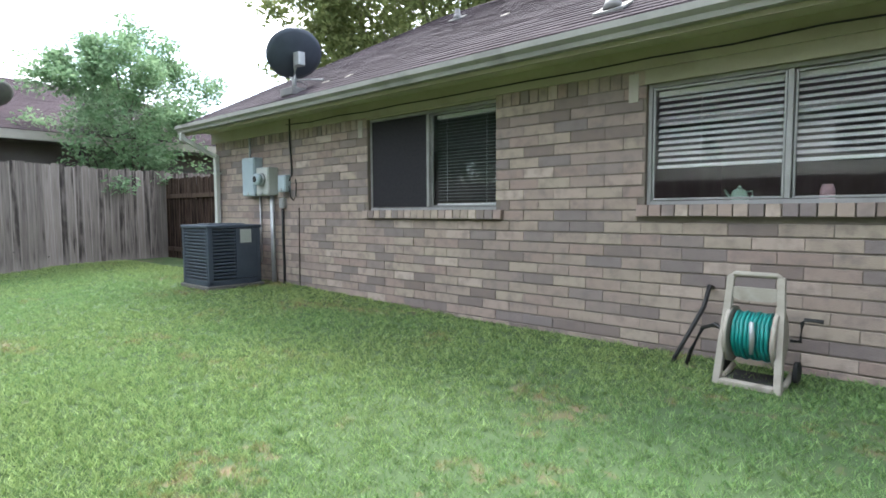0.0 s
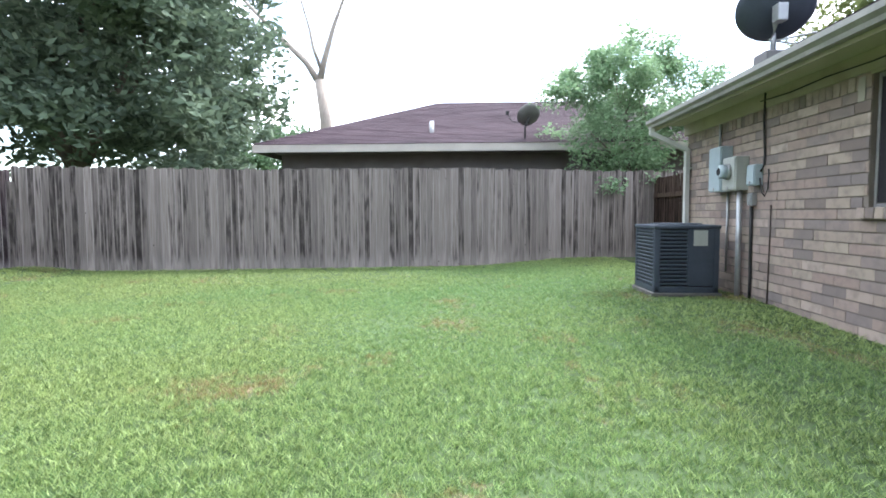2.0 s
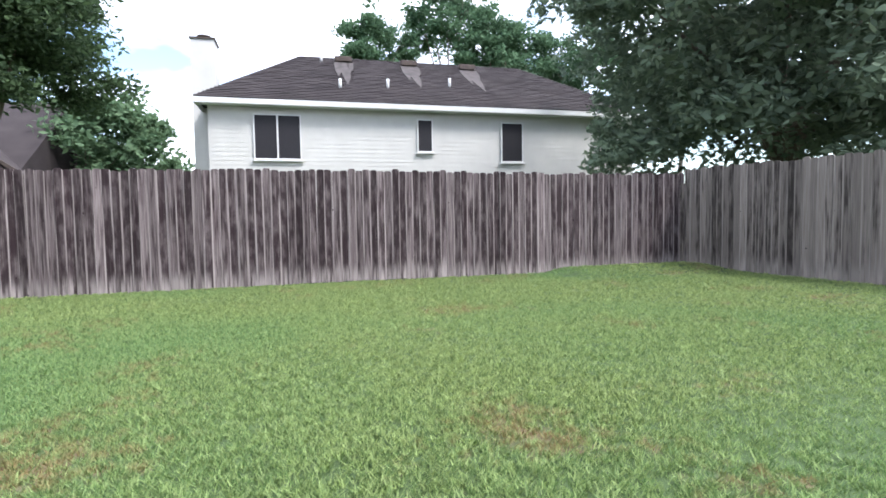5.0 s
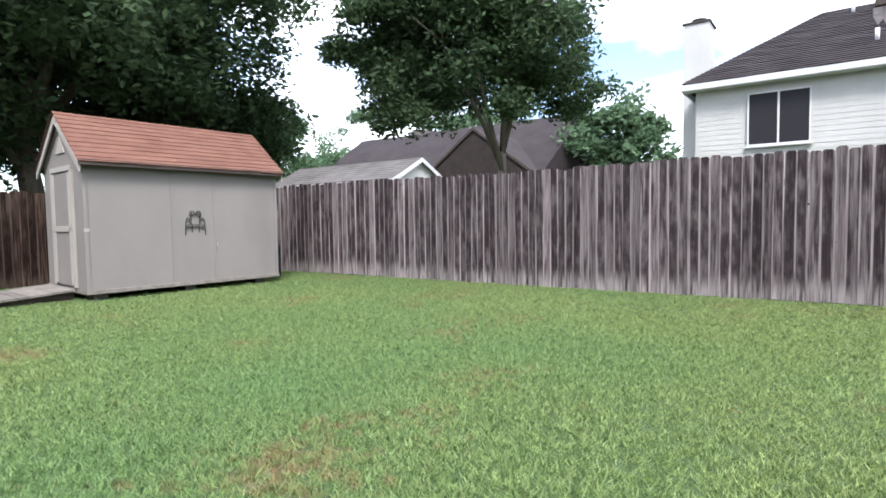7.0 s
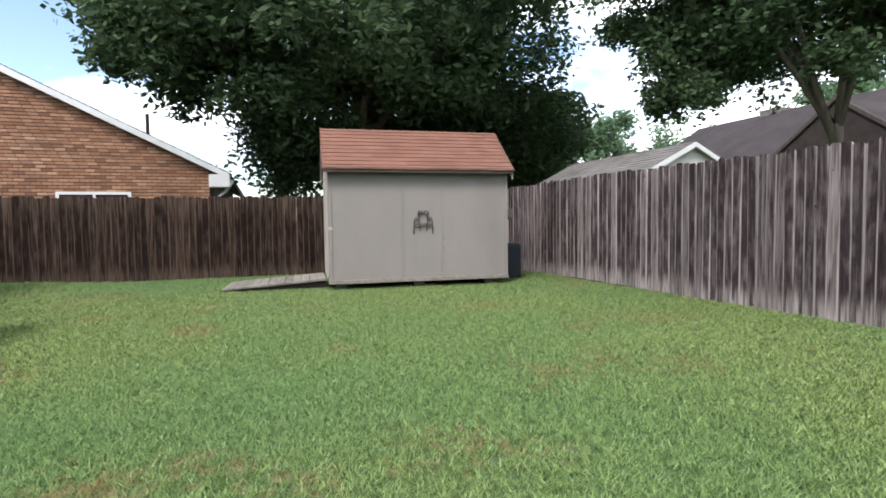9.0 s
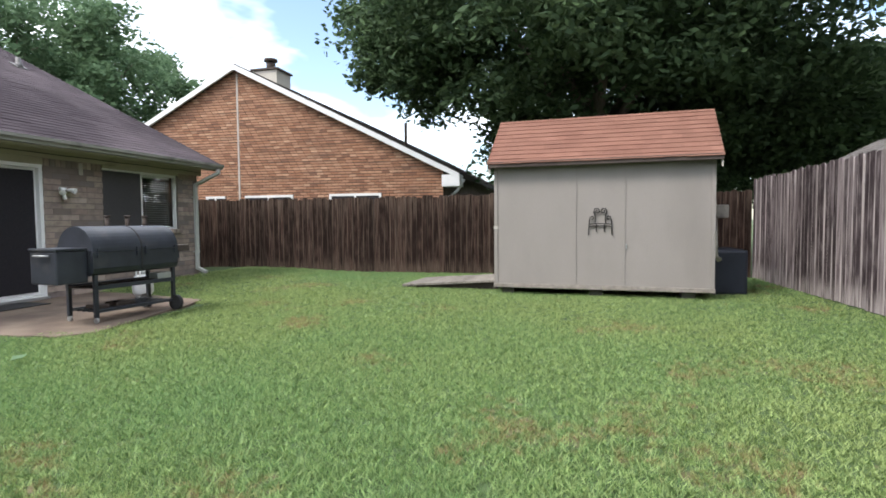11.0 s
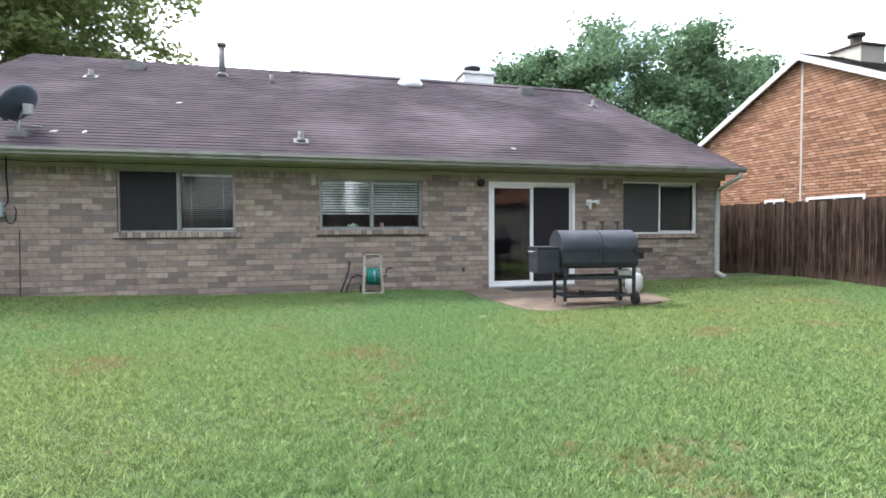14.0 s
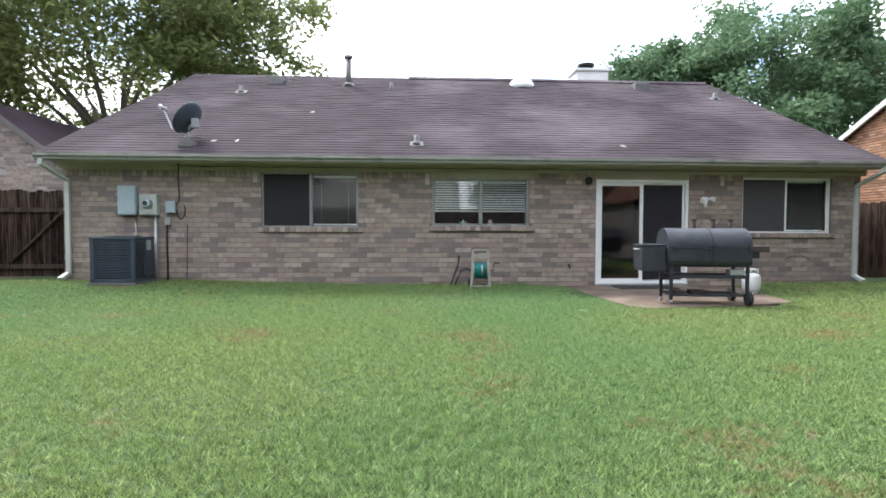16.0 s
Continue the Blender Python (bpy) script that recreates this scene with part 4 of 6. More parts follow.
# ---- neighbouring houses ----
def slope_roof(parent, x0, x1, y_eave, y_ridge, z_eave, z_ridge, inset, material, expo=0.30, tab=0.9):
    """One hip slope rising from an eave along x to a ridge."""
    L = math.hypot(y_ridge - y_eave, z_ridge - z_eave)
    shingles("shingles", x0, x1, y_eave, z_eave, (y_ridge - y_eave) / L, (z_ridge - z_eave) / L, L, inset, expo, tab, 0.03, material, parent)


def hip_body(parent, x0, x1, y0, y1, z_eave, z_ridge, inset, over, material):
    """A closed hip roof under the shingles; ridge along the longer side x."""
    bm = bmesh.new()
    ym = (y0 + y1) / 2
    e = [bm.verts.new(q) for q in ((x0, y0, z_eave), (x1, y0, z_eave), (x1, y1, z_eave), (x0, y1, z_eave))]
    r = [bm.verts.new(q) for q in ((x0 + inset, ym, z_ridge), (x1 - inset, ym, z_ridge))]
    bm.faces.new((e[0], e[1], r[1], r[0]))
    bm.faces.new((e[2], e[3], r[0], r[1]))
    bm.faces.new((e[1], e[2], r[1]))
    bm.faces.new((e[3], e[0], r[0]))
    bm.faces.new(e[::-1])
    return part("roof", bm, material, parent)


# white two-storey house beyond the back fence (its rear faces the lawn)
WY = -24.15
wh = empty("white_house", 0, WY, 0)
tagged(wh, "white two-storey house with lap siding and a dark hip roof", "house")
WX0, WX1, WD = -8.7, 9.28, 10.5
bm = bmesh.new()
box(bm, (WX0, -WD, -0.1), (WX1, -0.02, 5.60))
part("wall", bm, M_SIDING, wh)
lo, hi = [], []
z = 0.0
while z < 5.52:
    lo.append((WX0 - 0.01, -0.021, z)); hi.append((WX1 + 0.01, -0.008, z + 0.165))
    z += 0.17
v = []
for a, b in zip(lo, hi):
    v.append([(a[0], a[1], a[2]), (a[0], b[1], a[2]), (a[0], a[1], b[2] + 0.01), (a[0], a[1] + 0.004, b[2] + 0.01), (b[0], a[1], a[2]), (b[0], b[1], a[2]), (b[0], a[1], b[2] + 0.01), (b[0], a[1] + 0.004, b[2] + 0.01)])
v = np.array(v)
f = np.array(((0, 4, 5, 1), (1, 5, 7, 3), (0, 1, 3, 2), (4, 6, 7, 5)))
tagged(bulk("siding", v.reshape(-1, 3), (np.arange(len(v))[:, None, None] * 8 + f).reshape(-1, 4), M_SIDING, wh), kind="stuff")
hip_body(wh, WX0 - 0.4, WX1 + 0.4, -WD - 0.4, 0.4, 5.64, 8.88, 3.9, 0.4, M_FARROOF)
slope_roof(wh, WX0 - 0.4, WX1 + 0.4, 0.42, -WD / 2, 5.67, 8.91, 3.9, M_FARROOF, 0.2, 0.6)
bm = bmesh.new()
box(bm, (WX0 - 0.42, 0.38, 5.45), (WX1 + 0.42, 0.43, 5.65), 0.005)
box(bm, (WX1 + 0.38, -WD - 0.4, 5.45), (WX1 + 0.43, 0.379, 5.65), 0.005)
part("fascia", bm, M_WHITETRIM, wh)
bm = bmesh.new()
box(bm, (WX0 - 0.4, 0.0, 5.43), (WX1 + 0.4, 0.379, 5.46))
part("soffit", bm, M_WHITETRIM, wh)
for x0, x1, z0, z1, two in ((5.94, 7.70, 3.44, 5.17, True), (0.70, 1.36, 3.81, 5.15, False), (-3.29, -2.28, 3.44, 5.13, False)):
    w = empty("window", (x0 + x1) / 2, 0.02, z0)
    w.parent = wh
    hw, h = (x1 - x0) / 2, z1 - z0
    bm = bmesh.new()
    for a, b in (((-hw, 0, 0), (-hw + 0.05, 0.05, h)), ((hw - 0.05, 0, 0), (hw, 0.05, h)), ((-hw, 0, h - 0.05), (hw, 0.049, h)), ((-hw, 0, 0), (hw, 0.049, 0.05))):
        box(bm, a, b, 0.003)
    if two:
        box(bm, (-0.03, 0, 0.05), (0.03, 0.05, h - 0.05), 0.003)
    part("frame", bm, M_WHITETRIM, w)
    bm = bmesh.new()
    box(bm, (-hw + 0.05, 0.005, 0.05), (hw - 0.05, 0.03, h - 0.05))
    part("solar_screen", bm, M_SCREEN, w, "black solar screen")
    bm = bmesh.new()
    box(bm, (-hw - 0.06, 0, -0.06), (hw + 0.06, 0.09, -0.001), 0.004)
    part("sill", bm, M_WHITETRIM, w)
bm = bmesh.new()
box(bm, (9.19, -2.9, 0), (10.07, -1.75, 8.36), 0.01)
part("chimney", bm, M_SIDING, wh)
bm = bmesh.new()
box(bm, (9.14, -2.95, 8.361), (10.12, -1.7, 8.43), 0.01)
tube(bm, [(9.63, -2.3, 8.43), (9.63, -2.3, 8.57)], 0.2, 14)
tube(bm, [(9.63, -2.3, 8.57), (9.63, -2.3, 8.63)], 0.27, 14)
part("chimney_cap", bm, M_DARKWOOD, wh)
for x, up, kind in ((3.86, 0.92, "box"), (0.72, 0.91, "box"), (-2.2, 0.89, "box"), (4.88, 0.88, "pipe"), (4.32, 0.26, "pipe"), (2.29, 0.31, "pipe"), (-0.58, 0.40, "pipe")):
    yy = 0.4 + (-WD / 2 - 0.4) * up
    zz = 5.67 + 3.24 * up
    bm = bmesh.new()
    if kind == "pipe":
        tube(bm, [(x, yy, zz - 0.05), (x, yy, zz + 0.38)], 0.06, 8)
        part("vent_pipe", bm, M_WHITETRIM, wh)
    else:
        box(bm, (x - 0.4, yy - 0.3, zz - 0.1), (x + 0.4, yy + 0.35, zz + 0.16), 0.04)
        part("roof_vent", bm, M_DARKWOOD, wh)
        sl = -3.24 / (WD / 2 + 0.4)
        for o, w, run in ((-0.30, 0.16, 1.7), (-0.02, 0.22, 3.4), (0.28, 0.17, 2.4)):
            bm = bmesh.new()
            q = [(x + o - w, yy + 0.36), (x + o + w, yy + 0.36), (x + o + w * 0.9 + 0.05, yy + run * 0.6), (x + o + 0.12, yy + run), (x + o - w * 0.5, yy + run * 0.7)]
            vt = [bm.verts.new((c, d, 8.91 + (d + WD / 2) * sl + 0.050)) for c, d in q]
            vb = [bm.verts.new((c, d, 8.91 + (d + WD / 2) * sl + 0.030)) for c, d in q]
            bm.faces.new(vt)
            bm.faces.new(vb[::-1])
            for i in range(5):
                bm.faces.new((vt[i], vt[(i + 1) % 5], vb[(i + 1) % 5], vb[i]))
            part("stain", bm, M_STREAK, wh, "pale streak washed down the shingles")

# single-storey neighbour beyond the left fence
ln = empty("neighbour_house", -5.2, 0, 0)
tagged(ln, "single-storey house with a dark red-brown hip roof", "house")
LE, LR, LD = 2.84, 4.90, 11.0
bm = bmesh.new()
box(bm, (-LD + 0.6, -8.1, -0.1), (-0.55, 5.7, LE - 0.1))
part("wall", bm, M_FARWALL, ln)
bm = bmesh.new()
e = [bm.verts.new(q) for q in ((0, -8.6, LE), (0, 6.2, LE), (-LD, 6.2, LE), (-LD, -8.6, LE))]
r = [bm.verts.new(q) for q in ((-LD / 2, -4.4, LR), (-LD / 2, 1.8, LR))]
for q in ((e[0], e[1], r[1], r[0]), (e[2], e[3], r[0], r[1]), (e[1], e[2], r[1]), (e[3], e[0], r[0]), e[::-1]):
    bm.faces.new(q)
part("roof", bm, M_FARROOF_RED, ln)
L = math.hypot(LD / 2, LR - LE)
shingles("shingles", -8.62, 6.22, 0.03, LE + 0.03, -LD / 2 / L, (LR - LE) / L, L, 4.4, 0.15, 0.5, 0.012, M_FARROOF_RED, ln, axis="x")
bm = bmesh.new()
box(bm, (-0.02, -8.65, LE - 0.17), (0.04, 6.25, LE + 0.02), 0.005)
box(bm, (-LD, -8.65, LE - 0.17), (-0.021, -8.6, LE + 0.02), 0.005)
part("fascia", bm, M_CREAM, ln)
bm = bmesh.new()
box(bm, (-0.55, -8.1, LE - 0.18), (-0.021, 5.7, LE - 0.15))
part("soffit", bm, M_FARWALL, ln)
bm = bmesh.new()
tube(bm, [(-1.1, -4.2, LE + 0.35), (-1.1, -4.2, LE + 0.75)], 0.06, 8)
part("vent_pipe", bm, M_WHITETRIM, ln)
# small dish at the neighbour's eave
nd = empty("satellite_dish", -5.5, -1.8, LE - 0.06)
tagged(nd, "small dark satellite dish at the eave of the neighbouring roof", "satellite dish")
bm = bmesh.new()
dn, du = Vector((-0.75, -0.40, 0.50)).normalized(), Vector((0, 0, 1))
dr = dn.cross(du).normalized()
du = dr.cross(dn).normalized()
vv = [[bm.verts.new(Vector((0.05, 0.12, 0.78)) + (dr * math.cos(a * math.pi / 14) * 0.33 + du * math.sin(a * math.pi / 14) * 0.29) * k / 4 + dn * 0.08 * (k / 4) ** 2 - dn * o) for a in range(28)] for o in (0.0, 0.012) for k in range(1, 5)]
for o in (0, 4):
    for r0, r1 in zip(vv[o:o + 3], vv[o + 1:o + 4]):
        for i in range(28):
            bm.faces.new((r0[i], r1[i], r1[(i + 1) % 28], r0[(i + 1) % 28])).smooth = True
    bm.faces.new(vv[o])
for i in range(28):
    bm.faces.new((vv[3][i], vv[3][(i + 1) % 28], vv[7][(i + 1) % 28], vv[7][i]))
part("reflector", bm, M_TIN, nd)
bm = bmesh.new()
tube(bm, [(0, 0, -0.08), (0, 0, 0.5), (0.05, 0.1, 0.74)], 0.022, 8)
part("mast", bm, M_RUBBER, nd)
bm = bmesh.new()
tube(bm, [(0.05, 0.1, 0.62), (-0.2, -0.3, 0.66), (-0.27, -0.42, 0.9)], 0.012, 6)
box(bm, (-0.31, -0.47, 0.86), (-0.23, -0.38, 0.96), 0.01)
part("feed_arm", bm, M_RUBBER, nd)

# brick gabled neighbour beyond the right fence
GX, GPY, GPZ, GSL, GE = 20.6, 2.05, 6.05, 0.50, -5.0
gh = empty("brick_house", GX, 0, 0)
tagged(gh, "orange-brown brick house with a white-trimmed gable", "house")
half = GPY - GE
ze = GPZ - half * GSL
bm = bmesh.new()
prism(bm, [(GE + 0.5, -0.1), (2 * GPY - GE - 0.5, -0.1), (2 * GPY - GE - 0.5, ze + 0.28 - 0.12), (GPY, GPZ - 0.12), (GE + 0.5, ze + 0.28 - 0.12)], "x", 0, 13.0)
part("wall", bm, M_GABLEMORTAR, gh)
bx = []
row, z = 0, 0.6
while z < GPZ - 0.2:
    w = min(GPY - GE - 0.5, (GPZ - 0.16 - z) / GSL)
    y = GPY - w - (row % 2) * 0.115
    while y < GPY + w:
        a, b = max(y, GPY - w), min(y + 0.218, GPY + w)
        y += 0.23
        if b - a > 0.03:
            bx.append(((-0.012 - 0.006 * rng.rand(), a, z), (-0.0005, b, z + 0.061)))
    z += 0.084
    row += 1
tagged(many_boxes("bricks", [q[0] for q in bx], [q[1] for q in bx], M_GABLEBRICK, gh), kind="stuff")
L = math.hypot(half, GPZ - ze)
bm = bmesh.new()
for s in (-1, 1):
    q = [(GPY, GPZ), (GPY + s * half, ze), (GPY + s * half, ze - 0.1), (GPY, GPZ - 0.1)]
    prism(bm, q, "x", -0.12, 13.3)
part("roof", bm, M_GABLEROOF, gh)
for s in (-1, 1):
    shingles("shingles", -0.15, 13.3, GPY + s * half, ze + 0.01, -s * half / L, (GPZ - ze) / L, L, 0, 0.16, 0.6, 0.02, M_GABLEROOF, gh)
    bm = bmesh.new()
    prism(bm, [(GPY, GPZ + 0.0), (GPY + s * half, ze + 0.0), (GPY + s * half, ze - 0.15), (GPY, GPZ - 0.17)], "x", -0.2, -0.125)
    part("rake_board", bm, M_WHITETRIM, gh, "white painted rake board")
bm = bmesh.new()
box(bm, (-0.19, GE - 0.02, ze - 0.36), (0.3, GE + 0.5, ze - 0.03), 0.01)
part("eave_return", bm, M_WHITETRIM, gh)
bm = bmesh.new()
tube(bm, [(0.1, GE - 0.08, ze - 0.15), (0.1, GE + 0.1, ze - 0.45), (0.1, GE + 0.42, ze - 0.7), (0.1, GE + 0.42, 0)], 0.05, 8)
part("downspout", bm, M_WHITETRIM, gh)
bm = bmesh.new()
box(bm, (-0.025, GPY - 0.03, 1.2), (-0.0005, GPY + 0.03, GPZ - 0.25), 0.003)
part("joint_strip", bm, M_SHED_TRIM, gh, "pale vertical expansion joint cover")
for y0, y1 in ((2.55, 3.25), (0.2, 1.85), (-2.65, -1.0)):
    w = empty("window", -0.01, (y0 + y1) / 2, 0.78)
    w.parent = gh
    hw = (y1 - y0) / 2
    bm = bmesh.new()
    for a, b in (((-0.04, -hw, 0), (0, -hw + 0.07, 1.25)), ((-0.04, hw - 0.07, 0), (0, hw, 1.25)), ((-0.041, -hw, 1.18), (0, hw, 1.25)), ((-0.041, -hw, 0), (0, hw, 0.07)), ((-0.04, -0.03, 0.07), (0, 0.03, 1.18))):
        box(bm, a, b, 0.003)
    part("frame", bm, M_WHITETRIM, w)
    bm = bmesh.new()
    box(bm, (-0.02, -hw + 0.07, 0.07), (-0.004, hw - 0.07, 1.18))
    part("pane", bm, M_SCREEN, w)
bm = bmesh.new()
box(bm, (1.4, GPY - 0.55, GPZ - 0.8), (2.3, GPY + 0.35, GPZ + 0.22), 0.02)
part("chimney", bm, M_CREAM, gh)
bm = bmesh.new()
box(bm, (1.34, GPY - 0.61, GPZ + 0.221), (2.36, GPY + 0.41, GPZ + 0.28), 0.01)
tube(bm, [(1.8, GPY - 0.1, GPZ + 0.28), (1.8, GPY - 0.1, GPZ + 0.58)], 0.15, 14)
tube(bm, [(1.8, GPY - 0.1, GPZ + 0.6), (1.8, GPY - 0.1, GPZ + 0.68)], 0.22, 14)
part("chimney_cap", bm, M_DARKWOOD, gh)
bm = bmesh.new()
tube(bm, [(2.2, -2.7, ze + 0.8), (2.2, -2.7, ze + 1.9)], 0.05, 8)
part("vent_pipe", bm, M_DARKWOOD, gh)

# dark-roofed house and a pale outbuilding beyond the back fence
bh = empty("dark_roof_house", 24.2, -33, 0)
tagged(bh, "brown house with a dark shingle gable roof behind trees", "house")
bm = bmesh.new()
box(bm, (-7, -5, -0.1), (9, 5, 3.2))
part("wall", bm, M_DARKWOOD, bh)
bm = bmesh.new()
prism(bm, [(-6, 3.0), (6, 3.0), (0, 7.0)], "x", -7.5, 9.5)
prism(bm, [(-8.2, 2.8), (-0.4, 2.8), (-4.3, 5.6)], "y", 0, 6.5)
part("roof", bm, M_FARROOF, bh)
bm = bmesh.new()
prism(bm, [(-7.9, 2.6), (-0.7, 2.6), (-0.7, 2.85), (-4.3, 5.42), (-7.9, 2.85)], "y", 6.501, 6.53)
part("gable_wall", bm, M_SHADEWALL, bh)
bm = bmesh.new()
prism(bm, [(-8.4, 2.75), (-4.3, 5.72), (-0.2, 2.75), (-0.38, 2.72), (-4.3, 5.56), (-8.22, 2.72)], "y", 6.531, 6.6)
part("rake_board", bm, M_DARKWOOD, bh)
bm = bmesh.new()
box(bm, (3.5, -1, 5.6), (4.7, 0.2, 7.2), 0.02)
part("chimney", bm, M_FARWALL, bh)
ob_ = empty("outbuilding", 15.55, -13.80, 0)
tagged(ob_, "small pale shed with a grey shingle roof", "shed")
bm = bmesh.new()
prism(bm, [(-0.95, -0.1), (0.95, -0.1), (0.95, 2.12), (0, 2.60), (-0.95, 2.12)], "x", -2.1, 2.1)
part("wall", bm, M_SIDING, ob_)
bm = bmesh.new()
for s in (-1, 1):
    prism(bm, [(0, 2.65), (s * 1.08, 2.105), (s * 1.08, 2.055), (0, 2.60)], "x", -2.18, 2.18)
part("roof", bm, M_OBROOF, ob_)
for s in (-1, 1):
    shingles("shingles", -2.20, 2.20, s * 1.09, 2.105, -s * 1.09 / 1.22, 0.55 / 1.22, 1.22, 0, 0.14, 0.35, 0.012, M_OBROOF, ob_)
    bm = bmesh.new()
    prism(bm, [(0, 2.645), (s * 1.09, 2.095), (s * 1.09, 2.0), (0, 2.55)], "x", -2.22, -2.181)
    part("rake_board", bm, M_WHITETRIM, ob_)
bm = bmesh.new()
box(bm, (-2.18, 1.085, 2.0), (2.18, 1.105, 2.10), 0.004)
part("fascia", bm, M_WHITETRIM, ob_)

# brick gabled wing seen past the gate
bw = empty("brick_wing", -6.5, 7.2, 0)
tagged(bw, "old brick gable wing of the neighbouring house", "house")
bm = bmesh.new()
prism(bm, [(-3.2, -0.1), (3.2, -0.1), (3.2, 2.55), (0, 5.0), (-3.2, 2.55)], "y", 0, 7.0)
part("wall", bm, M_BRICK_I, bw)
lo, hi = [], []
for r in range(56):
    z = 0.09 * r
    half_ = 3.18 if z < 2.45 else max(0.0, 3.18 * (4.95 - z - 0.09) / 2.5)
    x = -half_ - 0.15 * (r % 2)
    while x < half_:
        a_, b_ = max(x, -half_), min(x + 0.294, half_)
        x += 0.3
        if b_ - a_ > 0.04:
            lo.append((a_, -0.012, z))
            hi.append((b_, -0.0005, z + 0.08))
tagged(many_boxes("brick_face", lo, hi, M_BRICK_I, bw), kind="stuff")
for s_ in (-1, 1):
    bm = bmesh.new()
    prism(bm, [(0, 5.14), (s_ * 3.6, 2.38), (s_ * 3.6, 2.28), (0, 5.03)], "y", -0.25, 7.2)
    part("roof", bm, M_FARROOF_RED, bw)
    bm = bmesh.new()
    prism(bm, [(0, 5.15), (s_ * 3.6, 2.39), (s_ * 3.6, 2.22), (0, 4.97)], "y", -0.30, -0.251)
    part("rake_board", bm, M_FARWALL, bw)

# ---- trees ----
def crown_leaves(rs, centre, radii, clumps, per, leaf, spread, flat=0.75, low=-0.8, shoot=0.0):
    """Small folded leaves gathered in clumps over the shell and inside of an uneven crown."""
    c = []
    boughs = []
    r3 = np.array(radii)
    while len(boughs) < max(14, clumps // 14):
        d = rs.randn(3)
        d /= np.linalg.norm(d)
        if d[2] < low:
            continue
        wob = 1 + 0.30 * noise.noise(Vector(d * 1.7 + centre * 0.13)) + 0.16 * noise.noise(Vector(d * 4.5 + centre))
        boughs.append((centre + d * r3 * wob * (0.58 + 0.30 * rs.rand()), d))
    size_b = 0.26 * r3.mean() * (0.7 + 0.6 * rs.rand(len(boughs)))
    # boughs: clumps along outward shoots with their tops in the light
    while len(c) < 0.52 * clumps:
        k = rs.randint(len(boughs))
        q = rs.randn(3)
        q /= np.linalg.norm(q)
        q[2] = abs(q[2]) * 0.75 - 0.2
        ax = boughs[k][1] * np.array((1, 1, 0.4)) + np.array((0, 0, shoot))
        c.append(boughs[k][0] + size_b[k] * (q * (0.55 + 0.45 * rs.rand()) * np.array((1, 1, 0.8)) * (1 - 0.4 * min(shoot, 1)) + ax * rs.rand() * 0.7))
    while len(c) < clumps:
        d = rs.randn(3)
        d /= np.linalg.norm(d)
        if d[2] < low:
            continue
        wob = 1 + 0.30 * noise.noise(Vector(d * 1.7 + centre * 0.13)) + 0.16 * noise.noise(Vector(d * 4.5 + centre))
        r = (0.28 + 0.68 * rs.rand() ** 0.65) * wob
        c.append(centre + d * r * np.array(radii))
    wide = np.repeat(np.where(np.arange(clumps) < 0.52 * clumps, 0.72, 1.0), per)[:, None]
    c = np.repeat(np.array(c), per, 0)
    q = rs.randn(len(c), 3)
    q /= np.linalg.norm(q, axis=1)[:, None]
    pos = c + q * (spread * wide * rs.rand(len(c), 1) ** 0.5) * np.array((1, 1, flat))
    a = rs.randn(len(c), 3)
    a[:, 2] *= 0.6
    a /= np.linalg.norm(a, axis=1)[:, None]
    b = np.cross(a, rs.randn(len(c), 3))
    b /= np.linalg.norm(b, axis=1)[:, None]
    size = leaf * (0.6 + 0.8 * rs.rand(len(c), 1))
    v = np.stack([pos - a * size, pos + b * size * 0.45, pos + a * size, pos - b * size * 0.45], 1)
    return v.reshape(-1, 3)


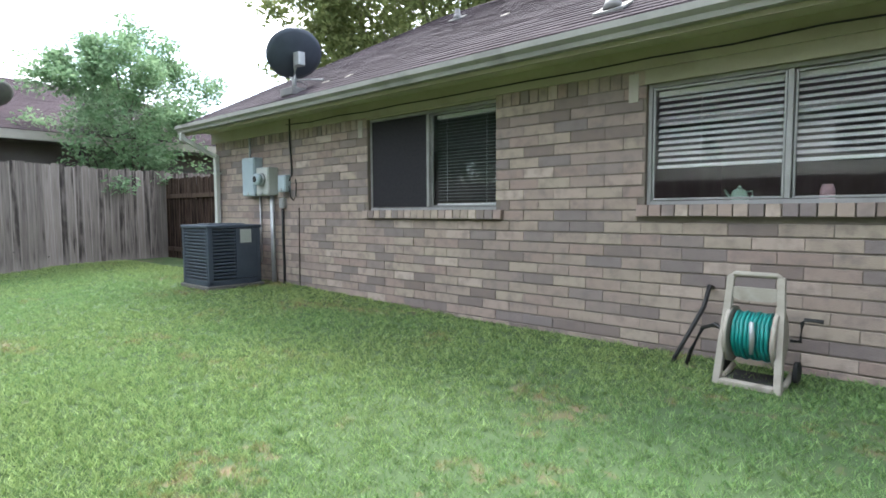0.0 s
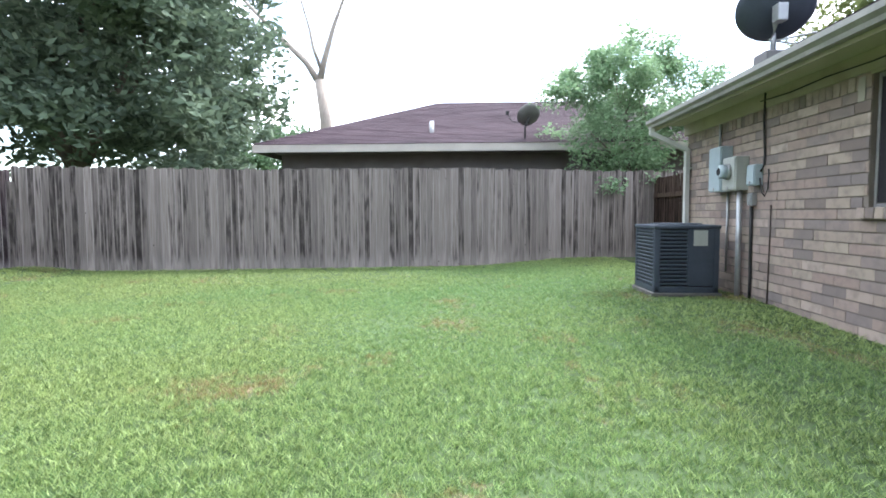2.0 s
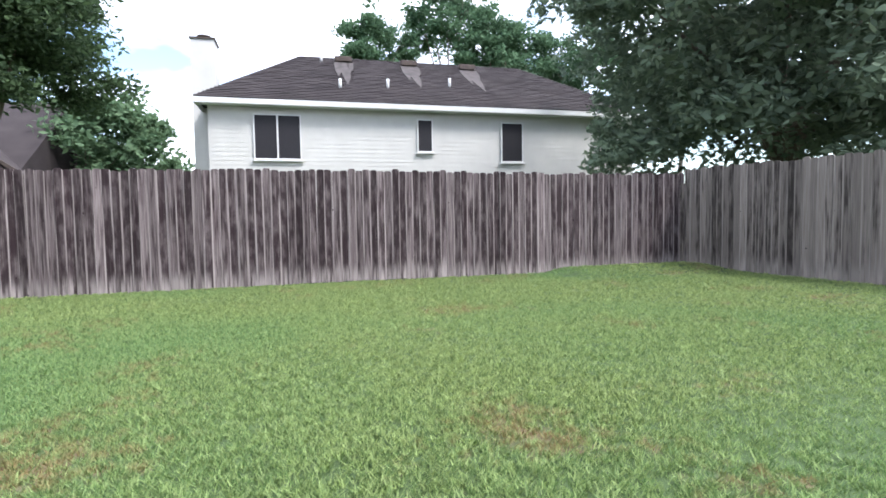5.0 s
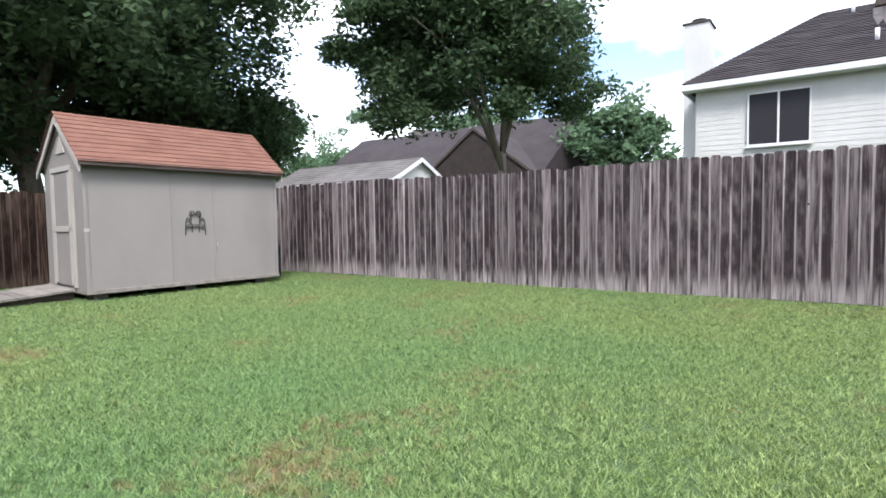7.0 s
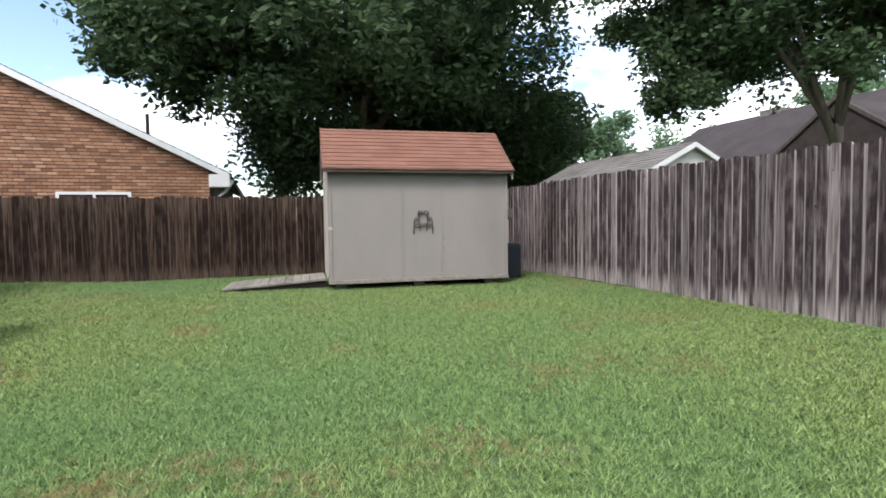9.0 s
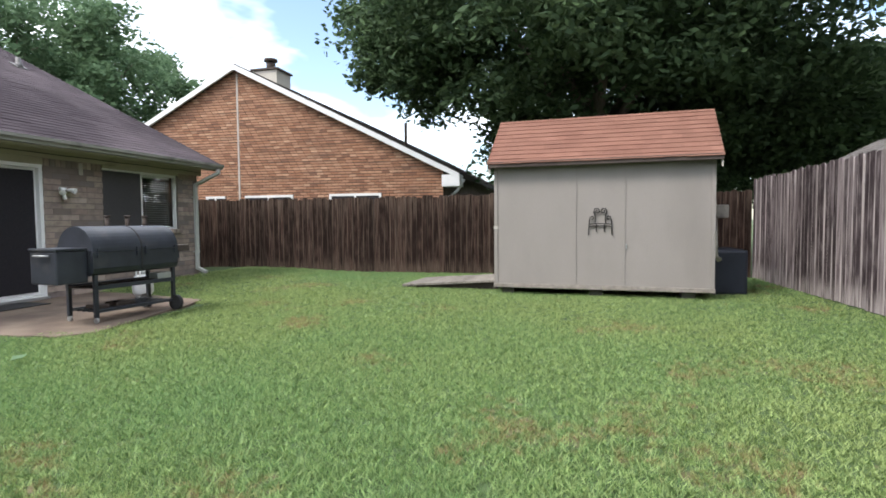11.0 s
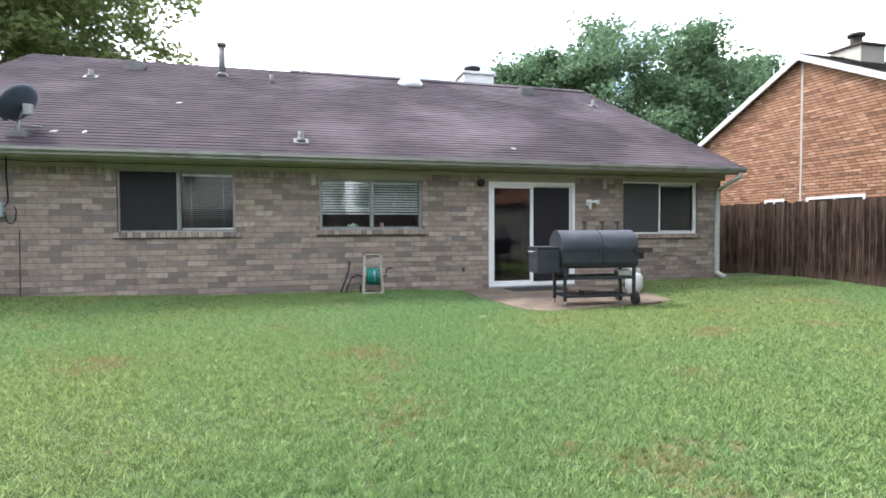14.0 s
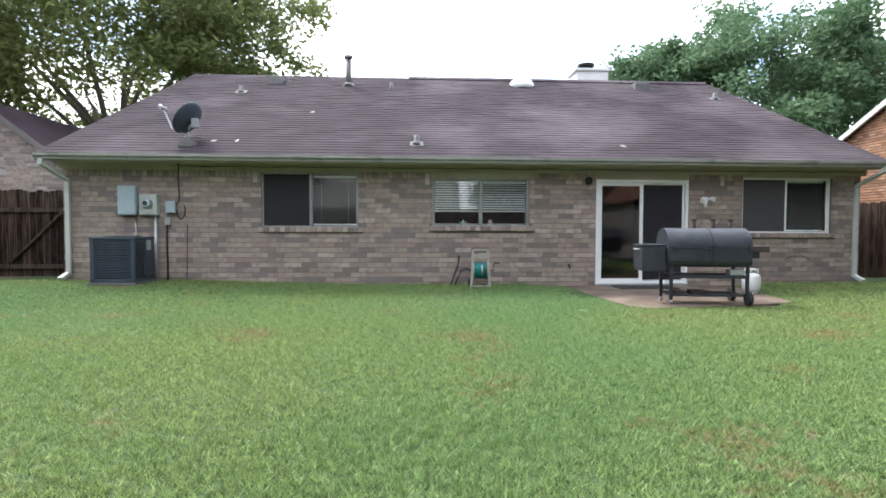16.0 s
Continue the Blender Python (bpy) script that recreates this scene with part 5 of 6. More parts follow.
def tree(name, label, at, height, radii, leaf_material, seed, clumps=260, per=60, leaf=0.16, spread=0.9, trunk=0.28, base=0.42, limbs=9, bark=None, low=-0.75, lobes=(), shoot=0.15, lean=(0, 0)):
    """A tapered trunk with limbs and a crown; lobes add side crowns."""
    rs = np.random.RandomState(seed)
    rnd = random.Random(seed)
    t = empty(name, at[0], at[1], 0)
    tagged(t, label, "tree", group="trees")
    bark = bark or M_BARK
    top = height - radii[2] * 0.5
    fork = height * base * 0.75
    bm = bmesh.new()
    pts = [(0.12 * math.sin(i), 0.1 * math.cos(i * 1.3), fork * i / 5 - 0.05) for i in range(6)]
    tube(bm, pts, [trunk * (1.35 if i == 0 else 1 - 0.07 * i) for i in range(6)], 12)
    part("trunk", bm, bark, t)
    cz = height - radii[2]
    for k in range(limbs):
        ang = 2 * math.pi * k / limbs + rnd.uniform(-0.3, 0.3)
        reach = rnd.uniform(0.45, 0.8)
        end = Vector((lean[0] + math.cos(ang) * radii[0] * reach, lean[1] + math.sin(ang) * radii[1] * reach, cz + radii[2] * rnd.uniform(-0.2, 0.6)))
        p0 = Vector(pts[-1]) - Vector((0, 0, rnd.uniform(0, fork * 0.25)))
        bm = bmesh.new()
        seg = [p0.lerp(end, s) + Vector((0, 0, 0.5 * math.sin(math.pi * s))) + Vector((rnd.uniform(-0.15, 0.15), rnd.uniform(-0.15, 0.15), 0)) * (s > 0) for s in (0, 0.25, 0.5, 0.75, 1)]
        tube(bm, seg, [trunk * 0.5, trunk * 0.38, trunk * 0.27, trunk * 0.16, trunk * 0.05], 7)
        for s in (2, 3):
            tip = seg[s] + Vector((rnd.uniform(-1, 1) * radii[0] * 0.3, rnd.uniform(-1, 1) * radii[1] * 0.3, rnd.uniform(0.1, 0.5) * radii[2]))
            tube(bm, [seg[s], seg[s].lerp(tip, 0.5) + Vector((0, 0, 0.1)), tip], [trunk * 0.14, trunk * 0.09, trunk * 0.03], 5)
        part("limb", bm, bark, t)
    v = [crown_leaves(rs, np.array((*lean, cz)), radii, clumps, per, leaf, spread, low=low, shoot=shoot)]
    for lx, ly, lz, lr, ln in lobes:
        v.append(crown_leaves(rs, np.array((lx, ly, lz)), (lr, lr, lr * 0.75), ln, per, leaf, spread, low=-1))
    v = np.concatenate(v)
    bulk("crown", v, np.arange(len(v)).reshape(-1, 4), leaf_material, t)
    return t


tree("oak_tree", "broad dark green oak tree behind the back fence", (13.2, -17.3), 10.0, (3.5, 3.4, 3.4), M_LEAF_OAK, 1, 620, 160, 0.080, 0.70, 0.16, 0.42, low=-0.85, lean=(1.0, 0.35), lobes=((1.9, 1.1, 5.0, 1.3, 30), (-1.6, -1.4, 5.0, 1.2, 25)))
tree("oak_tree", "very broad shady oak tree overhanging the shed", (22.9, -8.9), 15.5, (8.2, 6.3, 6.5), M_LEAF_OAK, 2, 1050, 130, 0.108, 1.0, 0.36, 0.30, low=-0.95, lobes=((0, -5.6, 4.1, 2.4, 100), (3, -7.0, 4.3, 2.4, 80), (-2.5, 4.2, 7.0, 2.0, 30), (-1.9, 5.2, 5.7, 1.7, 60), (0.5, 2.0, 3.5, 1.7, 60), (0.0, -3.2, 3.3, 1.9, 70), (1.0, -6.0, 3.4, 1.8, 60), (-1.0, 6.0, 7.6, 2.0, 60), (-1.5, -4.0, 5.0, 3.0, 90), (1.0, 0.5, 4.6, 3.0, 90), (4, -5, 5.0, 3.2, 90)))
tree("oak_tree", "dense dark green live oak behind the fence corner", (-7.2, -14.9), 12.5, (6.4, 6.4, 5.9), M_LEAF_DARK, 3, 880, 95, 0.135, 0.85, 0.30, 0.3, low=-0.95)
tree("young_tree", "slender young tree with light green leaves", (-4.8, 0.5), 5.1, (1.45, 1.6, 1.8), M_LEAF_LIGHT, 4, 260, 90, 0.05, 0.42, 0.07, 0.5, limbs=8, low=-0.95, shoot=0.9, lobes=((0.5, -0.6, 4.6, 0.7, 14), (-0.4, 0.9, 4.9, 0.6, 12), (0.2, 0.3, 5.2, 0.5, 10), (0.3, 1.5, 4.2, 0.6, 12), (0.4, -1.5, 3.9, 0.6, 12), (0.6, -0.2, 2.2, 0.9, 16)))
tree("tall_tree", "tall olive-green tree with gappy crown behind the house", (-6.0, 14.0), 16.0, (8.2, 7.0, 6.4), M_LEAF_OLIVE, 5, 980, 80, 0.13, 1.1, 0.30, 0.4)
tree("elm_tree", "rounded mid-green tree behind the house roof", (27.5, 19.5), 13.2, (7.9, 7.6, 5.2), M_LEAF_MID, 6, 760, 80, 0.152, 1.2, 0.36, 0.35, lobes=((-6.6, 2.9, 10.3, 2.4, 80), (-3.5, 1.5, 10.4, 2.2, 50)))
for i, (x, y, h, r) in enumerate(((-1, -52, 20, 3.2), (-8, -53, 23.5, 4.2), (-11.5, -50, 20, 3.2), (-15.5, -52, 20, 3.6), (-21, -50, 19, 4.2), (-27, -44, 17, 4.5))):
    tree("pine_tree", "tall pine tree far behind the white house", (x, y), h, (r, r, 4.2), M_LEAF_PINE, 20 + i, 150, 70, 0.21, 1.0, 0.25, 0.7, limbs=6)
for i, (x, y, h, r) in enumerate(((36, -26, 7.4, 4.6), (14.9, -33, 7.7, 3.2), (-30, -8, 7.5, 5), (-28, -18, 8, 5), (28, -40, 9.5, 6), (11, 30, 9.8, 5), (42, -38, 10, 7), (-34, 6, 7.5, 6))):
    tree("far_tree", "small rounded green tree in the distance", (x, y), h, (r, r, h * 0.42), M_LEAF_MID, 40 + i, 120, 100, 0.17, 1.1, 0.22, 0.35, limbs=5)

# the bare dead tree behind the neighbour's roof
t = empty("dead_tree", -16.5, -10.05, 0.45)
tagged(t, "bare dead tree with pale forked branches", "tree")
bm = bmesh.new()
tube(bm, [(0.3, 0.6, -0.55), (0.2, 0.5, 2.5), (0.1, 0.35, 4.9), (0, 0.06, 6.72)], [0.36, 0.32, 0.27, 0.22], 10)
part("trunk", bm, M_DEADBARK, t)
for pts, r0 in (([(0, 0.06, 6.6), (0, -0.5, 7.5), (0.1, -1.7, 8.7), (0, -3.0, 10.0), (0.1, -3.75, 10.8), (0, -5.0, 12.2)], 0.16), ([(0, 0.06, 6.6), (0, 0.3, 7.6), (0.1, 0.75, 9.0), (0, 1.18, 10.2), (0, 1.5, 12.0)], 0.17), ([(0, 0.15, 7.2), (0, -0.2, 8.2), (0, -0.35, 9.0), (0, -0.75, 10.4), (0, -1.0, 12.0)], 0.09), ([(0.05, -1.2, 8.2), (0, -2.4, 8.9), (0, -3.4, 9.8)], 0.05)):
    bm = bmesh.new()
    n = len(pts)
    tube(bm, pts, [r0 * (1 - 0.8 * i / (n - 1)) for i in range(n)], 7)
    part("limb", bm, M_DEADBARK, t)

# ---- things along the house wall ----
def roof_z(y):
    return EAVE_Z + (RIDGE_Z - EAVE_Z) / (RIDGE_Y - EAVE_Y) * (y - EAVE_Y)


# air conditioner
ac = empty("air_conditioner", 1.29, -1.05, 0.14)
tagged(ac, "dark blue-grey louvred air conditioner condenser on a concrete pad", "air conditioner")
AW, AH = 0.74, 0.84
slab("pad", (-0.03, -0.03, -0.04), (AW + 0.03, AW + 0.03, 0.05), M_PAD, ac, 0.01)
slab("core", (0.05, 0.05, 0.051), (AW - 0.05, AW - 0.05, AH - 0.03), M_RUBBER, ac)
for x in (0, AW - 0.07):
    for y in (0, AW - 0.07):
        slab("corner_post", (x, y, 0.051), (x + 0.07, y + 0.07, AH - 0.04), M_AC, ac, 0.012)
slab("base_pan", (0, 0, 0.0505), (AW, AW, 0.12), M_AC, ac, 0.01)
bm = bmesh.new()
box(bm, (-0.012, -0.012, AH - 0.045), (AW + 0.012, AW + 0.012, AH), 0.014)
part("top_cover", bm, M_AC, ac)
bm = bmesh.new()
for k in range(7):
    rr = 0.06 + 0.038 * k
    tube(bm, [(AW / 2 + rr * math.cos(a), AW / 2 + rr * math.sin(a), AH + 0.012) for a in [2 * math.pi * i / 24 for i in range(25)]], 0.004, 5)
for a in range(6):
    t = math.pi * a / 6
    tube(bm, [(AW / 2 - 0.30 * math.cos(t), AW / 2 - 0.30 * math.sin(t), AH + 0.006), (AW / 2 + 0.30 * math.cos(t), AW / 2 + 0.30 * math.sin(t), AH + 0.006)], 0.004, 5)
part("fan_grille", bm, M_AC, ac)
bm = bmesh.new()
prism(bm, [(0.012, 0), (-0.004, 0.012), (-0.004, 0.026), (0.012, 0.034)], "x", 0.07, AW - 0.07)
me = mesh_of("louvre", bm, M_AC)
for i in range(15):
    z = 0.135 + i * 0.0440
    piece("louvre", me, pose(0, 0.004, z), ac)
    piece("louvre", me, pose(AW - 0.004, 0, z, 0, 0, 90), ac)
    piece("louvre", me, pose(0.004, AW, z, 0, 0, -90), ac)
slab("service_panel", (AW - 0.03, AW - 0.36, 0.13), (AW + 0.006, AW - 0.07, AH - 0.05), M_AC, ac, 0.005)
slab("rating_plate", (AW + 0.007, AW - 0.30, 0.60), (AW + 0.009, AW - 0.14, 0.78), M_METERGREY, ac, 0, "pale rating plate")

# electric boxes and their conduits
def wall_box(name, label, x0, x1, z0, z1, depth, material):
    b = empty(name, x0, 0, z0)
    tagged(b, label, "electric box")
    w, h = x1 - x0, z1 - z0
    slab("body", (0, -depth, 0), (w, -0.004, h), material, b, 0.008)
    slab("cover", (0.012, -depth - 0.012, 0.012), (w - 0.012, -depth - 0.0005, h - 0.012), material, b, 0.006)
    slab("latch", (w / 2 - 0.015, -depth - 0.022, 0.015), (w / 2 + 0.015, -depth - 0.0125, 0.05), M_CONDUIT, b, 0.003)
    return b


wall_box("breaker_box", "grey-blue enamelled breaker box on the brick wall", 1.30, 1.63, 1.38, 1.93, 0.14, M_METERBLUE)
mb = wall_box("meter_box", "grey electric meter box with a round glass meter", 1.70, 2.02, 1.38, 1.77, 0.15, M_METERGREY)
bm = bmesh.new()
tube(bm, [(0.16, -0.162, 0.22), (0.16, -0.20, 0.22)], 0.095, 20)
part("meter_ring", bm, M_CONDUIT, mb)
bm = bmesh.new()
tube(bm, [(0.16, -0.2, 0.22), (0.16, -0.26, 0.22), (0.16, -0.275, 0.22)], [0.085, 0.08, 0.055], 20)
part("meter_dome", bm, M_METERBLUE, mb)
bm = bmesh.new()
tube(bm, [(0.16, -0.2751, 0.22), (0.16, -0.279, 0.22)], 0.045, 16)
part("dial", bm, M_RUBBER, mb)
wall_box("junction_box", "small grey-blue junction box on the brick wall", 2.15, 2.33, 1.42, 1.65, 0.09, M_METERBLUE)
wall_box("cable_box", "small dark grey cable box under the junction box", 2.12, 2.22, 1.20, 1.34, 0.06, M_CONDUIT)


def pipe(name, label, pts, r, material, category="pipe", sides=10):
    bm = bmesh.new()
    tube(bm, pts, r, sides)
    return tagged(part(name, bm, material), label, category)


pipe("conduit", "galvanised conduit from the meter down to the ground", [(1.96, -0.07, 1.378), (1.96, -0.07, 0.6), (1.97, -0.07, -0.04)], 0.032, M_CONDUIT)
pipe("conduit", "thin conduit from the breaker box up to the eaves", [(1.33, -0.03, 1.932), (1.33, -0.03, 2.235)], 0.016, M_CONDUIT)
pipe("conduit", "thin conduit from the breaker box down the wall", [(1.58, -0.03, 1.37), (1.58, -0.03, 0.4)], 0.014, M_CONDUIT)
pipe("cable", "black cable running down the brick wall", [(2.15, -0.03, 1.19), (2.14, -0.022, 0.8), (2.15, -0.02, 0.4), (2.14, -0.02, -0.03)], 0.018, M_CABLE, "cable")
pipe("cable", "black cable from the roof dish down to a box", [(2.38, -0.035, 2.40), (2.37, -0.035, 2.1), (2.38, -0.02, 1.75), (2.37, -0.02, 1.64), (2.33, -0.03, 1.57)], 0.012, M_CABLE, "cable")
pipe("cable", "loop of slack black cable beside the junction box", [(2.33, -0.04, 1.5), (2.36, -0.03, 1.34), (2.42, -0.03, 1.30), (2.48, -0.03, 1.38), (2.49, -0.03, 1.52), (2.46, -0.02, 1.58)], 0.008, M_CABLE, "cable", 6)
pipe("cable", "thin reddish cable down the brick wall", [(2.52, -0.012, 1.2), (2.51, -0.012, 0.7), (2.50, -0.012, 0.0)], 0.007, M_DARKWOOD, "cable", 6)
bm = bmesh.new()
xx = [2.3 + 0.55 * i for i in range(26)]
tube(bm, [(x, -0.042, 2.325 - 0.022 * abs(math.sin(i * 1.7))) for i, x in enumerate(xx)], 0.007, 6)
tagged(part("cable", bm, M_CABLE), "thin black cable strung along the frieze board", "cable")

# satellite dish
ds = empty("satellite_dish", 2.58, -0.08, 0)
tagged(ds, "dark grey satellite dish on a pole mount on the roof", "satellite dish")
DC, DN = Vector((0.06, 0.0, 3.17)), Vector((-0.80, 0.16, 0.52)).normalized()
ux = DN.cross(Vector((0, 0, 1))).normalized()
uy = ux.cross(DN).normalized()
bm = bmesh.new()
rings = []
for k in range(8):
    r = k / 7
    ring = []
    for i in range(36):
        a = 2 * math.pi * i / 36
        ring.append(DC + ux * 0.375 * r * math.cos(a) + uy * 0.335 * r * math.sin(a) + DN * (0.085 * r * r))
    rings.append(ring)
for off in (0.0, -0.012):
    vv = [[bm.verts.new(p + DN * off) for p in ring] for ring in rings[1:]]
    c = bm.verts.new(rings[0][0] + DN * off)
    for i in range(36):
        bm.faces.new((c, vv[0][i], vv[0][(i + 1) % 36])).smooth = True
    for r0, r1 in zip(vv, vv[1:]):
        for i in range(36):
            bm.faces.new((r0[i], r1[i], r1[(i + 1) % 36], r0[(i + 1) % 36])).smooth = True
    if off == 0.0:
        rim = vv[-1]
    else:
        for i in range(36):
            bm.faces.new((rim[i], rim[(i + 1) % 36], vv[-1][(i + 1) % 36], vv[-1][i]))
part("reflector", bm, M_AC, ds)
bm = bmesh.new()
back = DC - DN * 0.1
tube(bm, [(0, 0, roof_z(-0.05) + 0.02), (0, 0.0, 2.90), (0.03, 0.0, 3.04), back], 0.028, 10)
part("mast", bm, M_CONDUIT, ds)
bm = bmesh.new()
box(bm, (back.x - 0.06, back.y - 0.05, back.z - 0.09), (back.x + 0.06, back.y + 0.05, back.z + 0.08), 0.01)
part("bracket", bm, M_CONDUIT, ds)
bm = bmesh.new()
low = DC - uy * 0.30
tip = DC + DN * 0.60 - uy * 0.10
tube(bm, [low - DN * 0.03, low + DN * 0.25 - uy * 0.03, tip], 0.016, 8)
part("feed_arm", bm, M_CONDUIT, ds)
bm = bmesh.new()
tube(bm, [tip - DN * 0.03, tip + DN * 0.10], 0.03, 10)
tube(bm, [tip + ux * 0.09, tip - ux * 0.09], 0.035, 10)
part("feed_horn", bm, M_CONDUIT, ds)
bm = bmesh.new()
box(bm, (-0.14, -0.13, roof_z(-0.05) - 0.06), (0.14, 0.12, roof_z(-0.05) + 0.045), 0.015)
part("foot", bm, M_TIN, ds)
for a in (-0.18, 0.2):
    bm = bmesh.new()
    tube(bm, [(a, 0.32, roof_z(0.27) + 0.02), (0, 0.01, 2.88)], 0.011, 8)
    part("brace", bm, M_CONDUIT, ds)


# roof fittings
def roof_pipe(x, y, h, r, label, flange=True, cap=False):
    p = empty("roof_vent", x, y, roof_z(y))
    tagged(p, label, "roof vent", group="roof vents")
    bm = bmesh.new()
    tube(bm, [(0, 0, -0.1), (0, 0, h)], r, 12)
    if cap:
        tube(bm, [(0, 0, h), (0, 0, h + 0.08)], r * 1.45, 12)
    part("pipe", bm, M_TIN, p)
    if flange:
        bm = bmesh.new()
        s = (RIDGE_Z - EAVE_Z) / (RIDGE_Y - EAVE_Y)
        prism(bm, [(-0.11, -0.11 * s + 0.02), (0.10, 0.10 * s + 0.02), (0.10, 0.10 * s + 0.04), (-0.11, -0.11 * s + 0.04)], "x", -0.13, 0.13)
        tube(bm, [(0, 0, 0.0), (0, 0, 0.09)], [r * 1.9, r * 1.2], 12)
        part("flashing", bm, M_TIN, p)


roof_pipe(5.13, 4.1, 0.72, 0.075, "tall brown metal flue pipe near the ridge", cap=True)
roof_pipe(2.56, 3.32, 0.18, 0.05, "short vent pipe with pale flashing near the ridge")
roof_pipe(6.28, 3.81, 0.2, 0.045, "short thin vent pipe near the ridge", False)
roof_pipe(6.89, 0.05, 0.20, 0.05, "short vent pipe with pale metal flashing")
roof_pipe(14.81, 3.41, 0.2, 0.05, "short vent pipe with pale flashing near the ridge")
for x, y in ((3.19, 4.36), (13.18, 4.41)):
    p = empty("roof_vent", x, y, roof_z(y))
    tagged(p, "low pale box roof vent near the ridge", "roof vent", group="roof vents")
    bm = bmesh.new()
    box(bm, (-0.2, -0.22, -0.2), (0.2, 0.2, 0.12), 0.03)
    part("hood", bm, M_TIN, p)
bm = bmesh.new()
hs = [-0.14, 0.02, 0.03] + [0.03 + 0.16 * math.sin(math.pi / 2 * i / 7) for i in range(1, 8)]
tube(bm, [(9.87, 4.55, roof_z(4.55) + h) for h in hs], [0.34, 0.34, 0.31] + [max(0.01, 0.31 * math.cos(math.pi / 2 * i / 7)) for i in range(1, 8)], 24)
tagged(part("skylight", bm, M_DOME), "white domed skylight near the ridge", "skylight")
ch = empty("chimney", 12.75, 7.5, 0)
tagged(ch, "pale sided chimney with a black metal cap behind the ridge", "chimney")
slab("stack", (-0.52, -0.4, 3.5), (0.52, 0.5, 6.33), M_WHITETRIM, ch, 0.01)
slab("crown", (-0.58, -0.46, 6.331), (0.58, 0.56, 6.41), M_WHITETRIM, ch, 0.01)
bm = bmesh.new()
tube(bm, [(-0.1, 0, 6.41), (-0.1, 0, 6.56)], 0.19, 16)
part("flue", bm, M_RUBBER, ch)
bm = bmesh.new()
tube(bm, [(-0.1, 0, 6.58), (-0.1, 0, 6.64), (-0.1, 0, 6.68)], [0.28, 0.28, 0.12], 16)
part("cap", bm, M_RUBBER, ch)

# pale dry leaves lying on the shingles
for x, y, turn in ((2.98, 0.12, 20), (3.42, 0.14, 75), (11.05, 0.10, 140), (4.55, 1.9, 30)):
    bm = bmesh.new()
    prism(bm, [(-0.06, 0.0), (-0.02, 0.026), (0.04, 0.024), (0.07, 0.0), (0.03, -0.028), (-0.03, -0.022)], "z", 0.0, 0.006)
    lf = tagged(part("dry_leaf", bm, M_CREAM), "pale dry leaf lying on the roof shingles", "leaf", group="dry leaves on the roof")
    lf.matrix_basis = pose(x, y, roof_z(y) + 0.016, 28, 0, 0) @ pose(0, 0, 0, 0, 0, turn)

# wall lamps and small fittings
lp = empty("flood_light", 12.70, 0, 1.74)
tagged(lp, "white twin flood light on the brick wall", "lamp")
slab("plate", (-0.06, -0.03, -0.05), (0.06, -0.002, 0.05), M_WHITE, lp, 0.006)
for s in (-1, 1):
    bm = bmesh.new()
    tube(bm, [(s * 0.04, -0.03, 0.0), (s * 0.09, -0.09, 0.01), (s * 0.12, -0.15, -0.01 - 0.03 * (s < 0))], [0.02, 0.03, 0.05], 14)
    part("lamp_head", bm, M_WHITE, lp)
bm = bmesh.new()
tube(bm, [(-0.02, -0.05, -0.04), (-0.02, -0.08, -0.15)], 0.03, 12)
part("sensor", bm, M_WHITE, lp)
bl = empty("wall_lamp", 10.30, 0, 2.10)
tagged(bl, "small round black wall lamp beside the patio door", "lamp")
bm = bmesh.new()
tube(bm, [(0, -0.004, 0), (0, -0.05, 0), (0, -0.09, -0.01), (0, -0.11, -0.01)], [0.075, 0.08, 0.065, 0.03], 16)
part("housing", bm, M_RUBBER, bl)
pipe("hose_bib", "dark garden tap on the brick wall", [(9.92, -0.004, 0.42), (9.92, -0.09, 0.42), (9.92, -0.1, 0.36)], 0.018, M_CABLE, "tap")
pipe("wire", "thin dark wire arched against the brick wall", [(14.40, -0.012, 0.52), (14.55, -0.014, 0.60), (14.8, -0.014, 0.60), (14.95, -0.012, 0.53)], 0.006, M_CABLE, "wire", 6)
for x, z, h in ((13.06, 2.02, 0.2), (7.1, 2.0, 0.22), (3.80, 2.02, 0.2)):
    bm = bmesh.new()
    box(bm, (x - 0.04, -0.012, z), (x + 0.04, -0.0065, z + h), 0.002)
    tagged(part("mortar_patch", bm, M_CREAM), "pale patched brick under the eaves", "patch")

# hose reel
hr = empty("hose_reel", 7.89, -0.60, 0.045, -3)
hr.matrix_basis = hr.matrix_basis @ Matrix.Diagonal((0.84, 0.84, 0.84, 1))
tagged(hr, "sun-faded beige plastic hose reel cart wound with teal hose", "hose reel")
HW = 0.46
for x in (0.0, HW - 0.05):
    bm = bmesh.new()
    out = [(-0.02, 0.0), (0.05, 0.0), (0.10, 0.30), (0.17, 0.55), (0.20, 0.82), (0.155, 0.82), (0.12, 0.56), (0.05, 0.32)]
    prism(bm, out, "x", x, x + 0.05)
    for v in bm.verts:
        v.co.x += (0.045 if x < 0.1 else -0.045) * v.co.z
    bmesh.ops.bevel(bm, geom=list(bm.edges), offset=0.006, segments=2, affect="EDGES")
    part("side_frame", bm, M_REEL, hr)
    bm = bmesh.new()
    tube(bm, [(x + 0.025, 0.03, 0.02), (x + 0.025, 0.22, 0.015), (x + 0.025, 0.42, 0.06)], 0.022, 8)
    part("foot", bm, M_REEL, hr)
bm = bmesh.new()
tube(bm, [(0.06, 0.178, 0.80), (0.09, 0.18, 0.83), (HW - 0.09, 0.18, 0.83), (HW - 0.06, 0.178, 0.80)], 0.02, 10)
